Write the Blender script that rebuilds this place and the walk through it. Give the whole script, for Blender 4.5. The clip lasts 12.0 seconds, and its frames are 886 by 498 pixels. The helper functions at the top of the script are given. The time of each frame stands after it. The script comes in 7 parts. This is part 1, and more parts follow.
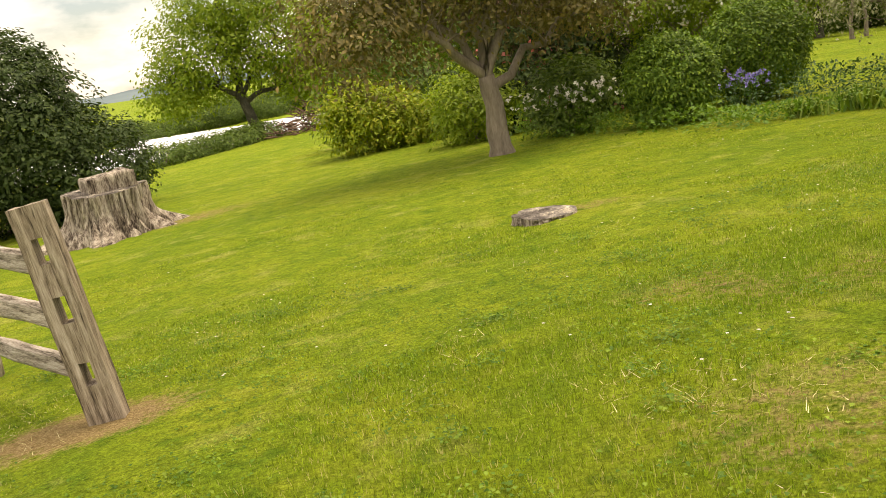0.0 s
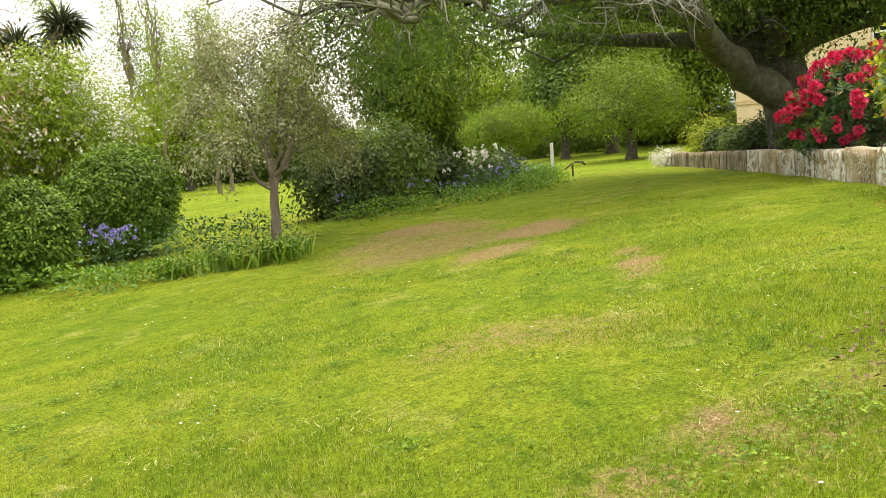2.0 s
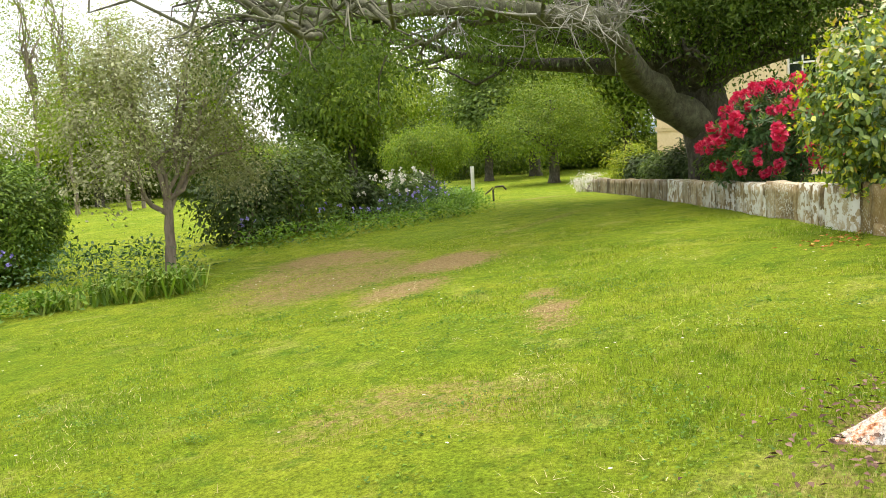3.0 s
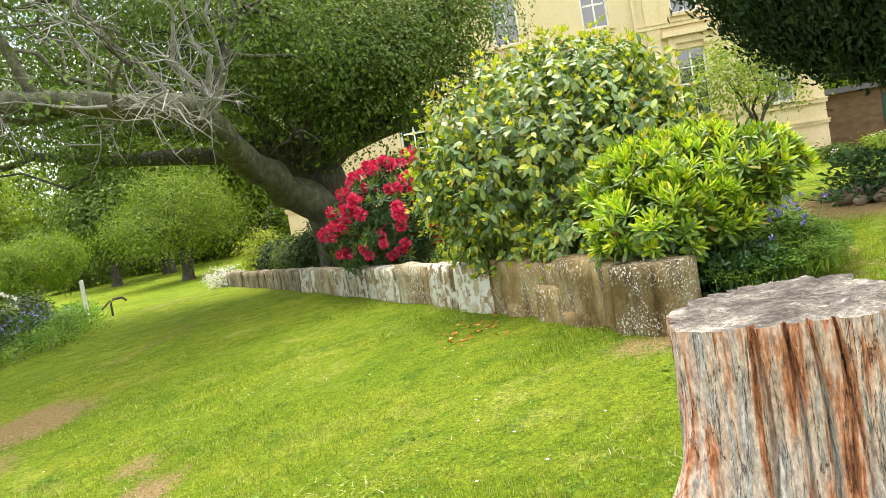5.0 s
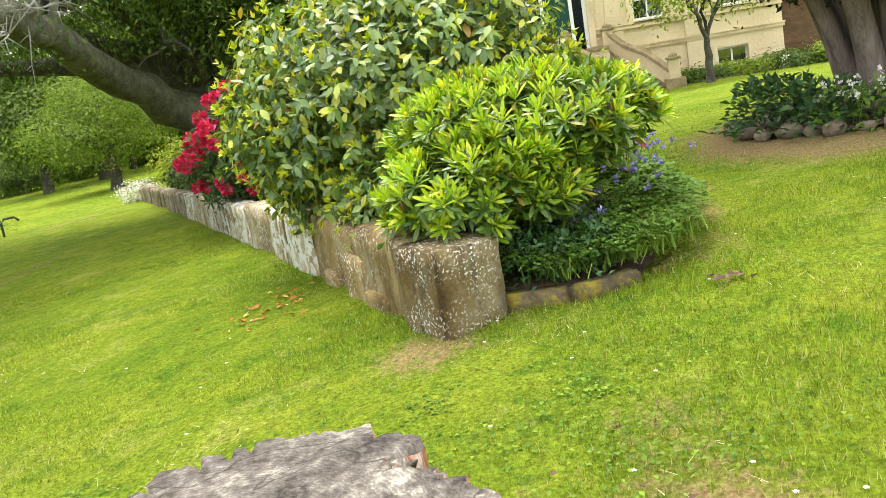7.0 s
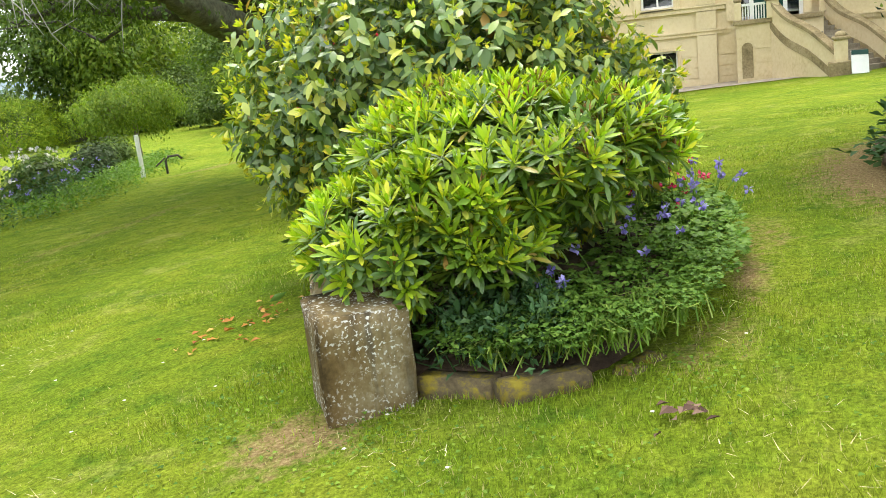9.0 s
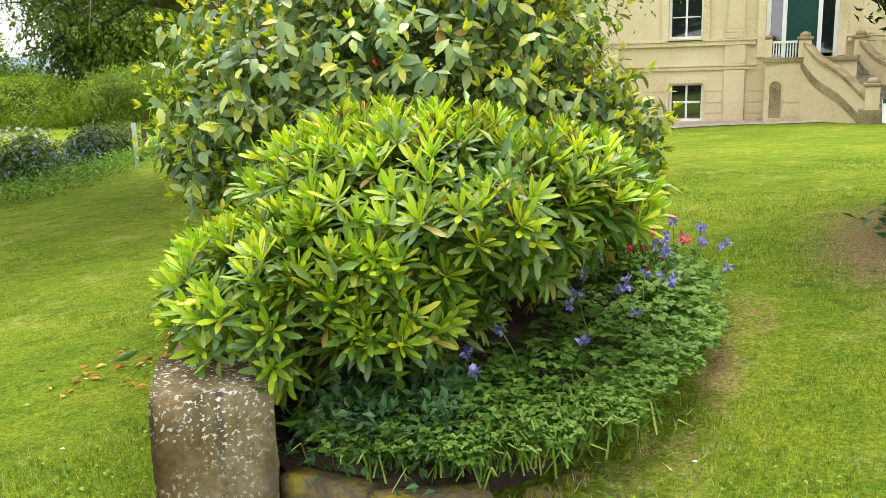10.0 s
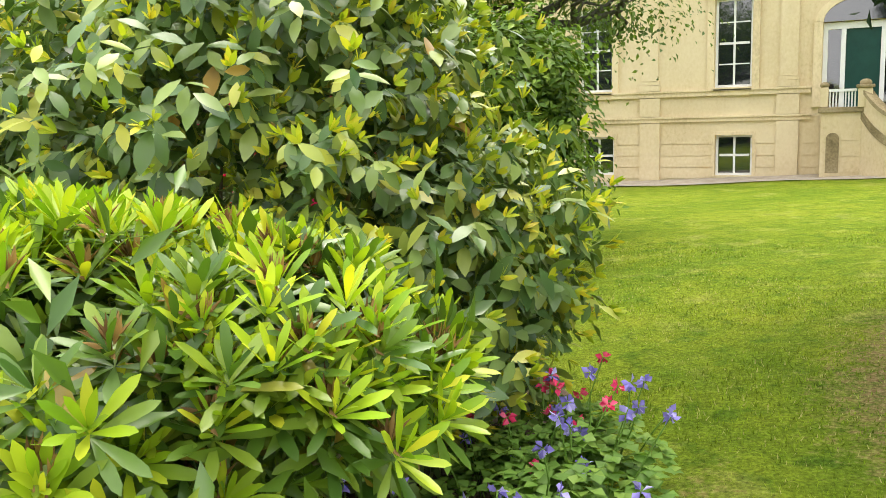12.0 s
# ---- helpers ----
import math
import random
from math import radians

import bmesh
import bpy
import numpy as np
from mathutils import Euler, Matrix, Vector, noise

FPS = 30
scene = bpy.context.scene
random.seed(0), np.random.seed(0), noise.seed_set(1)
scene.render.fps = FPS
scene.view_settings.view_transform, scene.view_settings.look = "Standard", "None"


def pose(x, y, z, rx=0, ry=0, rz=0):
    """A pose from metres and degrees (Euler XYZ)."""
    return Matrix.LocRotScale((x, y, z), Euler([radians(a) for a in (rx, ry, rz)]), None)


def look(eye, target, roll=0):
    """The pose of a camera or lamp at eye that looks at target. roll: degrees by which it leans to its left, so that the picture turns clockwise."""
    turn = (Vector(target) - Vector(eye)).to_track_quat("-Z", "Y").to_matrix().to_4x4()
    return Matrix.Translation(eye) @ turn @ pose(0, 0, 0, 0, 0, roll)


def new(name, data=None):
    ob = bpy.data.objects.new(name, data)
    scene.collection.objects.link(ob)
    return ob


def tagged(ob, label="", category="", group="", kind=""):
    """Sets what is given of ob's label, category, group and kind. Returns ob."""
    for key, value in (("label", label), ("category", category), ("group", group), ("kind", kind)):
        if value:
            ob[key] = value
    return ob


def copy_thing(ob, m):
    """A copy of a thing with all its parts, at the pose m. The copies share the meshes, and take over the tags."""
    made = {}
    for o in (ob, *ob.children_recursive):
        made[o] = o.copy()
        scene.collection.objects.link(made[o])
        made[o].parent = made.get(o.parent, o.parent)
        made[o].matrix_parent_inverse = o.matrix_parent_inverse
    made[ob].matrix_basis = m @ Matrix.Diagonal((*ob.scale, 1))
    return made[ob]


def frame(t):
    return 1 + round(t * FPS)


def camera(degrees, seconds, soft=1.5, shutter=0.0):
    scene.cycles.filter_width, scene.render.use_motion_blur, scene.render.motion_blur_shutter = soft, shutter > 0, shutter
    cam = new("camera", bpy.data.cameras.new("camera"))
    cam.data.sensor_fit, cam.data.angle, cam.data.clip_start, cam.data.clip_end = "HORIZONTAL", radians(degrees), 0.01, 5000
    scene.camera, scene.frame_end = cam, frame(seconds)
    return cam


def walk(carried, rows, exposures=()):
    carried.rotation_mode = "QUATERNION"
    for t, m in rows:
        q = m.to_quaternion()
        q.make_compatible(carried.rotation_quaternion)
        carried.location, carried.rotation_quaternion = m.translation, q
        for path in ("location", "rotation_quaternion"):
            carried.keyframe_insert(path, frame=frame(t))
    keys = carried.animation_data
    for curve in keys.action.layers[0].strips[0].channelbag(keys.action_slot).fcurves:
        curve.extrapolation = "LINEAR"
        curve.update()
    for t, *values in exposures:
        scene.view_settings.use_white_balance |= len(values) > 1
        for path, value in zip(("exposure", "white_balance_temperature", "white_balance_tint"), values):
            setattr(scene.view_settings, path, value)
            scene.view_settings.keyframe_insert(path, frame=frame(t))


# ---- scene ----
cam = camera(54.2, 12.0, soft=0.8)
METRES, EYE, TILT, LEAN, TURN = 12.0, 1.6, 0.0, 0.0, -13.4
ROWS = [
    (0.0, 0.0, 0.0, 0.0, -1.86, -12.95, 8.13),
    (0.5, 0.0189, 0.0421, -0.0031, -4.75, -11.25, 7.96),
    (0.7, 0.0243, 0.0572, -0.0029, -6.59, -10.84, 9.47),
    (1.0, 0.0325, 0.0799, -0.0025, -16.88, -10.36, 5.23),
    (1.2, 0.0376, 0.096, -0.0002, -25.4, -9.0, 4.2),
    (1.5, 0.0453, 0.1201, 0.0032, -34.81, -8.25, 5.23),
    (2.0, 0.0779, 0.151, -0.0029, -41.04, -7.77, 4.42),
    (2.5, 0.108, 0.1746, 0.0021, -42.1, -7.69, 8.98),
    (2.7, 0.1219, 0.1807, 0.0031, -43.82, -7.99, 4.4),
    (4.3, 0.2327, 0.2298, 0.0111, -56.13, -2.97, 9.1),
    (4.5, 0.2466, 0.2359, 0.0121, -58.86, -2.52, 8.74),
    (4.7, 0.2602, 0.2358, 0.015, -63.0, -3.14, 7.61),
    (5.0, 0.2807, 0.2357, 0.0193, -69.37, -4.32, 9.67),
    (5.5, 0.3203, 0.2145, 0.0188, -73.65, -6.01, 11.47),
    (6.0, 0.3528, 0.199, 0.0212, -74.33, -6.76, 9.1),
    (6.5, 0.3942, 0.1836, 0.03, -73.12, -10.16, 6.18),
    (6.7, 0.408, 0.1757, 0.0307, -72.82, -10.8, 8.01),
    (8.3, 0.5186, 0.1126, 0.0364, -65.71, -12.81, 8.5),
    (8.5, 0.5324, 0.1047, 0.0371, -65.67, -12.97, 8.24),
    (8.8, 0.5566, 0.0951, 0.041, -60.12, -13.06, 6.35),
    (9.0, 0.5728, 0.0887, 0.0436, -56.42, -12.9, 6.42),
    (9.5, 0.6179, 0.0929, 0.0415, -54.85, -12.19, 0.08),
    (10.0, 0.6549, 0.0946, 0.0459, -54.22, -12.16, 1.69),
    (10.5, 0.6997, 0.0928, 0.0483, -50.56, -9.63, 2.23),
    (11.0, 0.7414, 0.1069, 0.0459, -53.07, -7.99, -3.5),
    (11.3, 0.7661, 0.1125, 0.0471, -53.89, -7.8, 0.93),
    (11.5, 0.7826, 0.1163, 0.0479, -53.82, -8.22, 0.96),
    (12.0, 0.8311, 0.1187, 0.045, -50.22, -8.87, 1.74),
]
walk(cam, [(t, pose(0, 0, EYE, TILT, LEAN, TURN) @ pose(METRES * x, METRES * y, METRES * z, 90 + pitch, roll, yaw)) for t, x, y, z, yaw, pitch, roll in ROWS],
     exposures=[(0.0, 0.46, 8700, 16), (0.8, 0.46, 8500, 15), (1.5, 0.78, 7900, 13), (2.5, 0.9, 7300, 12), (4.5, 1.06, 6900, 11), (6.0, 1.18, 6900, 10), (8.5, 1.12, 6600, 8), (9.5, 1.0, 6600, 9), (12.0, 1.03, 6800, 11)])

# ---- sky and sun ----
world = bpy.data.worlds.new("sky")
scene.world = world
world.use_nodes = True
wn, wl = world.node_tree.nodes, world.node_tree.links
sky = wn.new("ShaderNodeTexSky")
sky.sky_type, sky.sun_disc = "NISHITA", False
SUN_EL, SUN_AZ = radians(70), radians(68)      # azimuth clockwise from +y
sky.sun_elevation, sky.sun_rotation = SUN_EL, SUN_AZ
coord = wn.new("ShaderNodeTexCoord")
wmap = wn.new("ShaderNodeMapping")
wmap.inputs["Scale"].default_value = (1.3, 1.3, 3.2)
cloud = wn.new("ShaderNodeTexNoise")
cloud.inputs["Scale"].default_value, cloud.inputs["Detail"].default_value, cloud.inputs["Roughness"].default_value = 2.2, 7, 0.55
cramp = wn.new("ShaderNodeValToRGB")
cramp.color_ramp.elements[0].position, cramp.color_ramp.elements[0].color = 0.36, (0, 0, 0, 1)
cramp.color_ramp.elements[1].position, cramp.color_ramp.elements[1].color = 0.52, (1, 1, 1, 1)
grey = wn.new("ShaderNodeValToRGB")
grey.color_ramp.elements[0].position, grey.color_ramp.elements[0].color = 0.35, (11.5, 11.6, 11.8, 1)
grey.color_ramp.elements[1].position, grey.color_ramp.elements[1].color = 0.75, (7.2, 7.5, 8.0, 1)
wmix = wn.new("ShaderNodeMix")
wmix.data_type = "RGBA"
wl.new(coord.outputs["Generated"], wmap.inputs["Vector"])
wl.new(wmap.outputs["Vector"], cloud.inputs["Vector"])
wl.new(cloud.outputs["Fac"], cramp.inputs["Fac"])
wl.new(cloud.outputs["Fac"], grey.inputs["Fac"])
wl.new(cramp.outputs["Color"], wmix.inputs["Factor"])
wl.new(sky.outputs["Color"], wmix.inputs["A"])
wl.new(grey.outputs["Color"], wmix.inputs["B"])
split = wn.new("ShaderNodeSeparateXYZ")      # an overcast sky is brightest overhead
rise = wn.new("ShaderNodeMapRange")
rise.inputs["To Min"].default_value, rise.inputs["To Max"].default_value = 0.72, 1.35
scale = wn.new("ShaderNodeVectorMath")
scale.operation = "SCALE"
wl.new(coord.outputs["Generated"], split.inputs["Vector"])
wl.new(split.outputs["Z"], rise.inputs["Value"])
wl.new(wmix.outputs["Result"], scale.inputs[0])
wl.new(rise.outputs["Result"], scale.inputs["Scale"])
wl.new(scale.outputs["Vector"], wn["Background"].inputs["Color"])
wn["Background"].inputs["Strength"].default_value = 0.148

sun = new("sun", bpy.data.lights.new("sun", "SUN"))
sun.data.energy, sun.data.angle, sun.data.color = 2.0, radians(36), (1.0, 0.95, 0.86)
sun_dir = Vector((math.sin(SUN_AZ) * math.cos(SUN_EL), math.cos(SUN_AZ) * math.cos(SUN_EL), math.sin(SUN_EL)))
sun.matrix_world = look(sun_dir * 80, (0, 0, 0))


# ---- materials ----
def material(name, rough=0.8, spec=0.3, metal=0.0):
    m = bpy.data.materials.new(name)
    m.use_nodes = True
    b = m.node_tree.nodes["Principled BSDF"]
    b.inputs["Roughness"].default_value = rough
    b.inputs["Specular IOR Level"].default_value = spec
    b.inputs["Metallic"].default_value = metal
    return m, m.node_tree.nodes, m.node_tree.links, b


def ramp(nodes, stops):
    r = nodes.new("ShaderNodeValToRGB")
    e = r.color_ramp.elements
    while len(e) < len(stops):
        e.new(0.5)
    for k, (p, c) in zip(e, stops):
        k.position, k.color = p, (*c, 1)
    return r


def leafy(name, stops, rough=0.5, through_light=0.3, spec=0.18, tint=(1.25, 1.35, 0.45), single=False, wide=True):
    """A leaf: its own shade leaf by leaf, paler light shining through it."""
    m, n, l, b = material(name, rough, spec)
    geo = n.new("ShaderNodeNewGeometry")
    r = ramp(n, stops)
    if single:
        geo = n.new("ShaderNodeObjectInfo")
    pick = n.new("ShaderNodeMapRange")
    pick.inputs["To Min"].default_value, pick.inputs["To Max"].default_value = (0.0, 1.0) if wide else (0.22, 0.8)
    l.new(geo.outputs["Random" if single else "Random Per Island"], pick.inputs["Value"])
    l.new(pick.outputs["Result"], r.inputs["Fac"])
    tex = n.new("ShaderNodeTexNoise")
    tex.inputs["Scale"].default_value = 1.7
    tc = n.new("ShaderNodeTexCoord")
    l.new(tc.outputs["Object"], tex.inputs["Vector"])
    hsv = n.new("ShaderNodeHueSaturation")
    mp = n.new("ShaderNodeMapRange")
    mp.inputs["From Min"].default_value, mp.inputs["From Max"].default_value = 0.3, 0.7
    mp.inputs["To Min"].default_value, mp.inputs["To Max"].default_value = 0.75, 1.25
    l.new(tex.outputs["Fac"], mp.inputs["Value"])
    l.new(mp.outputs["Result"], hsv.inputs["Value"])
    l.new(r.outputs["Color"], hsv.inputs["Color"])
    l.new(hsv.outputs["Color"], b.inputs["Base Color"])
    if through_light:
        t = n.new("ShaderNodeBsdfTranslucent")
        mul = n.new("ShaderNodeMix")
        mul.data_type, mul.blend_type = "RGBA", "MULTIPLY"
        mul.inputs["Factor"].default_value = 1.0
        mul.inputs["B"].default_value = (*tint, 1)
        l.new(hsv.outputs["Color"], mul.inputs["A"])
        l.new(mul.outputs["Result"], t.inputs["Color"])
        mix = n.new("ShaderNodeMixShader")
        mix.inputs["Fac"].default_value = through_light
        l.new(b.outputs["BSDF"], mix.inputs[1])
        l.new(t.outputs["BSDF"], mix.inputs[2])
        l.new(mix.outputs["Shader"], n["Material Output"].inputs["Surface"])
    return m


def rough_stuff(name, stops, scale=6.0, rough=0.85, bump=0.4, stretch=(1, 1, 1), fine=40.0, per_piece=0.0, spec=0.25, distance=0.02):
    """Two scales of noise in colour and relief, for bark, stone, soil and plaster."""
    m, n, l, b = material(name, rough, spec)
    tc = n.new("ShaderNodeTexCoord")
    mp = n.new("ShaderNodeMapping")
    mp.inputs["Scale"].default_value = stretch
    l.new(tc.outputs["Object"], mp.inputs["Vector"])
    big, small = n.new("ShaderNodeTexNoise"), n.new("ShaderNodeTexNoise")
    for x, s in ((big, scale), (small, fine)):
        x.inputs["Scale"].default_value, x.inputs["Detail"].default_value, x.inputs["Roughness"].default_value = s, 6, 0.6
        l.new(mp.outputs["Vector"], x.inputs["Vector"])
    add = n.new("ShaderNodeMix")
    add.inputs["Factor"].default_value = 0.4
    l.new(big.outputs["Fac"], add.inputs["A"])
    l.new(small.outputs["Fac"], add.inputs["B"])
    r = ramp(n, stops)
    l.new(add.outputs["Result"], r.inputs["Fac"])
    col = r.outputs["Color"]
    if per_piece:
        info = n.new("ShaderNodeObjectInfo")
        hsv = n.new("ShaderNodeHueSaturation")
        q = n.new("ShaderNodeMapRange")
        q.inputs["To Min"].default_value, q.inputs["To Max"].default_value = 1 - per_piece, 1 + per_piece
        l.new(info.outputs["Random"], q.inputs["Value"])
        l.new(q.outputs["Result"], hsv.inputs["Value"])
        l.new(col, hsv.inputs["Color"])
        col = hsv.outputs["Color"]
    l.new(col, b.inputs["Base Color"])
    bp = n.new("ShaderNodeBump")
    bp.inputs["Strength"].default_value, bp.inputs["Distance"].default_value = bump, distance
    l.new(add.outputs["Result"], bp.inputs["Height"])
    l.new(bp.outputs["Normal"], b.inputs["Normal"])
    return m


def lawn_colour(n, l):
    """Turf: broad light and dark areas, darker clover clumps, straw-coloured dry wisps."""
    tc = n.new("ShaderNodeTexCoord")

    def tex(scale, detail, rough=0.62):
        x = n.new("ShaderNodeTexNoise")
        x.inputs["Scale"].default_value, x.inputs["Detail"].default_value, x.inputs["Roughness"].default_value = scale, detail, rough
        l.new(tc.outputs["Object"], x.inputs["Vector"])
        return x

    broad, mid, clover, dry, fine = tex(0.35, 4), tex(2.6, 6), tex(4.6, 5, 0.7), tex(1.5, 7, 0.72), tex(46, 7, 0.7)
    mixv = n.new("ShaderNodeMix")
    mixv.inputs["Factor"].default_value = 0.5
    l.new(broad.outputs["Fac"], mixv.inputs["A"])
    l.new(mid.outputs["Fac"], mixv.inputs["B"])
    base = ramp(n, [(0.35, (0.12, 0.198, 0.015)), (0.5, (0.18, 0.25, 0.019)), (0.64, (0.253, 0.30, 0.029))])
    l.new(mixv.outputs["Result"], base.inputs["Fac"])
    col = base.outputs["Color"]
    for src, lo, hi, top, tint in ((clover, 0.54, 0.64, 0.55, (0.055, 0.135, 0.012)), (dry, 0.55, 0.68, 0.42, (0.42, 0.40, 0.12))):
        f = ramp(n, [(lo, (0, 0, 0)), (hi, (top, top, top))])
        l.new(src.outputs["Fac"], f.inputs["Fac"])
        m2 = n.new("ShaderNodeMix")
        m2.data_type = "RGBA"
        m2.inputs["B"].default_value = (*tint, 1)
        l.new(f.outputs["Color"], m2.inputs["Factor"])
        l.new(col, m2.inputs["A"])
        col = m2.outputs["Result"]
    tufts = tex(13, 6, 0.7)
    tv = n.new("ShaderNodeMapRange")
    tv.inputs["From Min"].default_value, tv.inputs["From Max"].default_value = 0.3, 0.7
    tv.inputs["To Min"].default_value, tv.inputs["To Max"].default_value = 0.74, 1.24
    l.new(tufts.outputs["Fac"], tv.inputs["Value"])
    th = n.new("ShaderNodeHueSaturation")
    l.new(tv.outputs["Result"], th.inputs["Value"])
    l.new(col, th.inputs["Color"])
    return th.outputs["Color"], tufts, fine


def lawn_material():
    m, n, l, b = material("lawn", 0.95, 0.05)
    col, mid, fine_tex = lawn_colour(n, l)
    fine = n.new("ShaderNodeMapRange")
    fine.inputs["From Min"].default_value, fine.inputs["From Max"].default_value = 0.3, 0.7
    fine.inputs["To Min"].default_value, fine.inputs["To Max"].default_value = 0.35, 1.5
    l.new(fine_tex.outputs["Fac"], fine.inputs["Value"])
    hsv = n.new("ShaderNodeHueSaturation")
    l.new(fine.outputs["Result"], hsv.inputs["Value"])
    l.new(col, hsv.inputs["Color"])
    # bare and dry spots, with ragged edges
    at = n.new("ShaderNodeAttribute")
    at.attribute_name = "bare"
    rag = n.new("ShaderNodeMath")
    rag.operation = "MULTIPLY_ADD"
    rag.inputs[1].default_value = 1.9
    sub = n.new("ShaderNodeMath")
    sub.operation = "SUBTRACT"
    sub.inputs[1].default_value = 0.95
    l.new(mid.outputs["Fac"], rag.inputs[0])
    l.new(at.outputs["Fac"], rag.inputs[2])
    l.new(rag.outputs["Value"], sub.inputs[0])
    edge = ramp(n, [(0.28, (0, 0, 0)), (0.75, (0.92, 0.92, 0.92))])
    l.new(sub.outputs["Value"], edge.inputs["Fac"])
    soil = ramp(n, [(0.3, (0.13, 0.085, 0.04)), (0.5, (0.29, 0.195, 0.095)), (0.7, (0.46, 0.35, 0.19))])
    l.new(fine_tex.outputs["Fac"], soil.inputs["Fac"])
    mix = n.new("ShaderNodeMix")
    mix.data_type = "RGBA"
    l.new(edge.outputs["Color"], mix.inputs["Factor"])
    l.new(hsv.outputs["Color"], mix.inputs["A"])
    l.new(soil.outputs["Color"], mix.inputs["B"])
    l.new(mix.outputs["Result"], b.inputs["Base Color"])
    bp = n.new("ShaderNodeBump")
    bp.inputs["Strength"].default_value, bp.inputs["Distance"].default_value = 0.9, 0.05
    l.new(fine_tex.outputs["Fac"], bp.inputs["Height"])
    l.new(bp.outputs["Normal"], b.inputs["Normal"])
    return m


def blade_material():
    """Blades take the turf's colour where they stand, each a little lighter, darker or drier."""
    m, n, l, b = material("grass_blade", 0.7, 0.1)
    col, _, _ = lawn_colour(n, l)
    geo = n.new("ShaderNodeNewGeometry")
    val = n.new("ShaderNodeMapRange")
    val.inputs["To Min"].default_value, val.inputs["To Max"].default_value = 0.62, 1.95
    l.new(geo.outputs["Random Per Island"], val.inputs["Value"])
    hsv = n.new("ShaderNodeHueSaturation")
    l.new(val.outputs["Result"], hsv.inputs["Value"])
    l.new(col, hsv.inputs["Color"])
    straw = ramp(n, [(0.90, (0, 0, 0)), (0.91, (0.8, 0.8, 0.8))])
    l.new(geo.outputs["Random Per Island"], straw.inputs["Fac"])
    mix = n.new("ShaderNodeMix")
    mix.data_type = "RGBA"
    mix.inputs["B"].default_value = (0.52, 0.46, 0.20, 1)
    l.new(straw.outputs["Color"], mix.inputs["Factor"])
    l.new(hsv.outputs["Color"], mix.inputs["A"])
    l.new(mix.outputs["Result"], b.inputs["Base Color"])
    t = n.new("ShaderNodeBsdfTranslucent")
    l.new(mix.outputs["Result"], t.inputs["Color"])
    sh = n.new("ShaderNodeMixShader")
    sh.inputs["Fac"].default_value = 0.42
    l.new(b.outputs["BSDF"], sh.inputs[1])
    l.new(t.outputs["BSDF"], sh.inputs[2])
    l.new(sh.outputs["Shader"], n["Material Output"].inputs["Surface"])
    return m


LAWN = lawn_material()
BLADE = blade_material()
BARK = rough_stuff("bark_grey_brown", [(0.3, (0.10, 0.08, 0.06)), (0.55, (0.24, 0.20, 0.155)), (0.75, (0.36, 0.32, 0.26))], 5, 0.9, 0.9, (1, 1, 0.25), 30)
BARK_DARK = rough_stuff("bark_dark", [(0.3, (0.02, 0.018, 0.013)), (0.5, (0.07, 0.066, 0.048)), (0.75, (0.19, 0.185, 0.14))], 7, 0.9, 1.0, (1, 1, 0.5), 34, distance=0.05)
BARK_CYP = rough_stuff("bark_cypress", [(0.3, (0.07, 0.052, 0.045)), (0.5, (0.23, 0.18, 0.155)), (0.72, (0.40, 0.34, 0.30))], 6, 0.9, 0.9, (1, 1, 0.12), 40)
BARK_LICHEN = rough_stuff("bark_lichened", [(0.3, (0.035, 0.032, 0.024)), (0.48, (0.105, 0.105, 0.07)), (0.62, (0.18, 0.19, 0.12)), (0.76, (0.31, 0.31, 0.24))], 6, 0.9, 1.0, (1, 1, 1), 30, distance=0.04)
TWIG_DEAD = rough_stuff("dead_wood_silver", [(0.3, (0.15, 0.145, 0.125)), (0.7, (0.36, 0.355, 0.31))], 8, 0.9, 0.4, (1, 1, 1), 40)
TIMBER = rough_stuff("weathered_timber", [(0.36, (0.04, 0.03, 0.022)), (0.44, (0.17, 0.135, 0.095)), (0.53, (0.31, 0.255, 0.19)), (0.66, (0.48, 0.42, 0.34))], 5, 0.9, 1.0, (5, 5, 0.4), 30, 0.08)
TIMBER_X = rough_stuff("weathered_rail", [(0.36, (0.05, 0.04, 0.03)), (0.45, (0.22, 0.185, 0.145)), (0.54, (0.42, 0.37, 0.31)), (0.66, (0.60, 0.56, 0.50))], 5, 0.9, 1.0, (0.4, 5, 5), 30, 0.1)


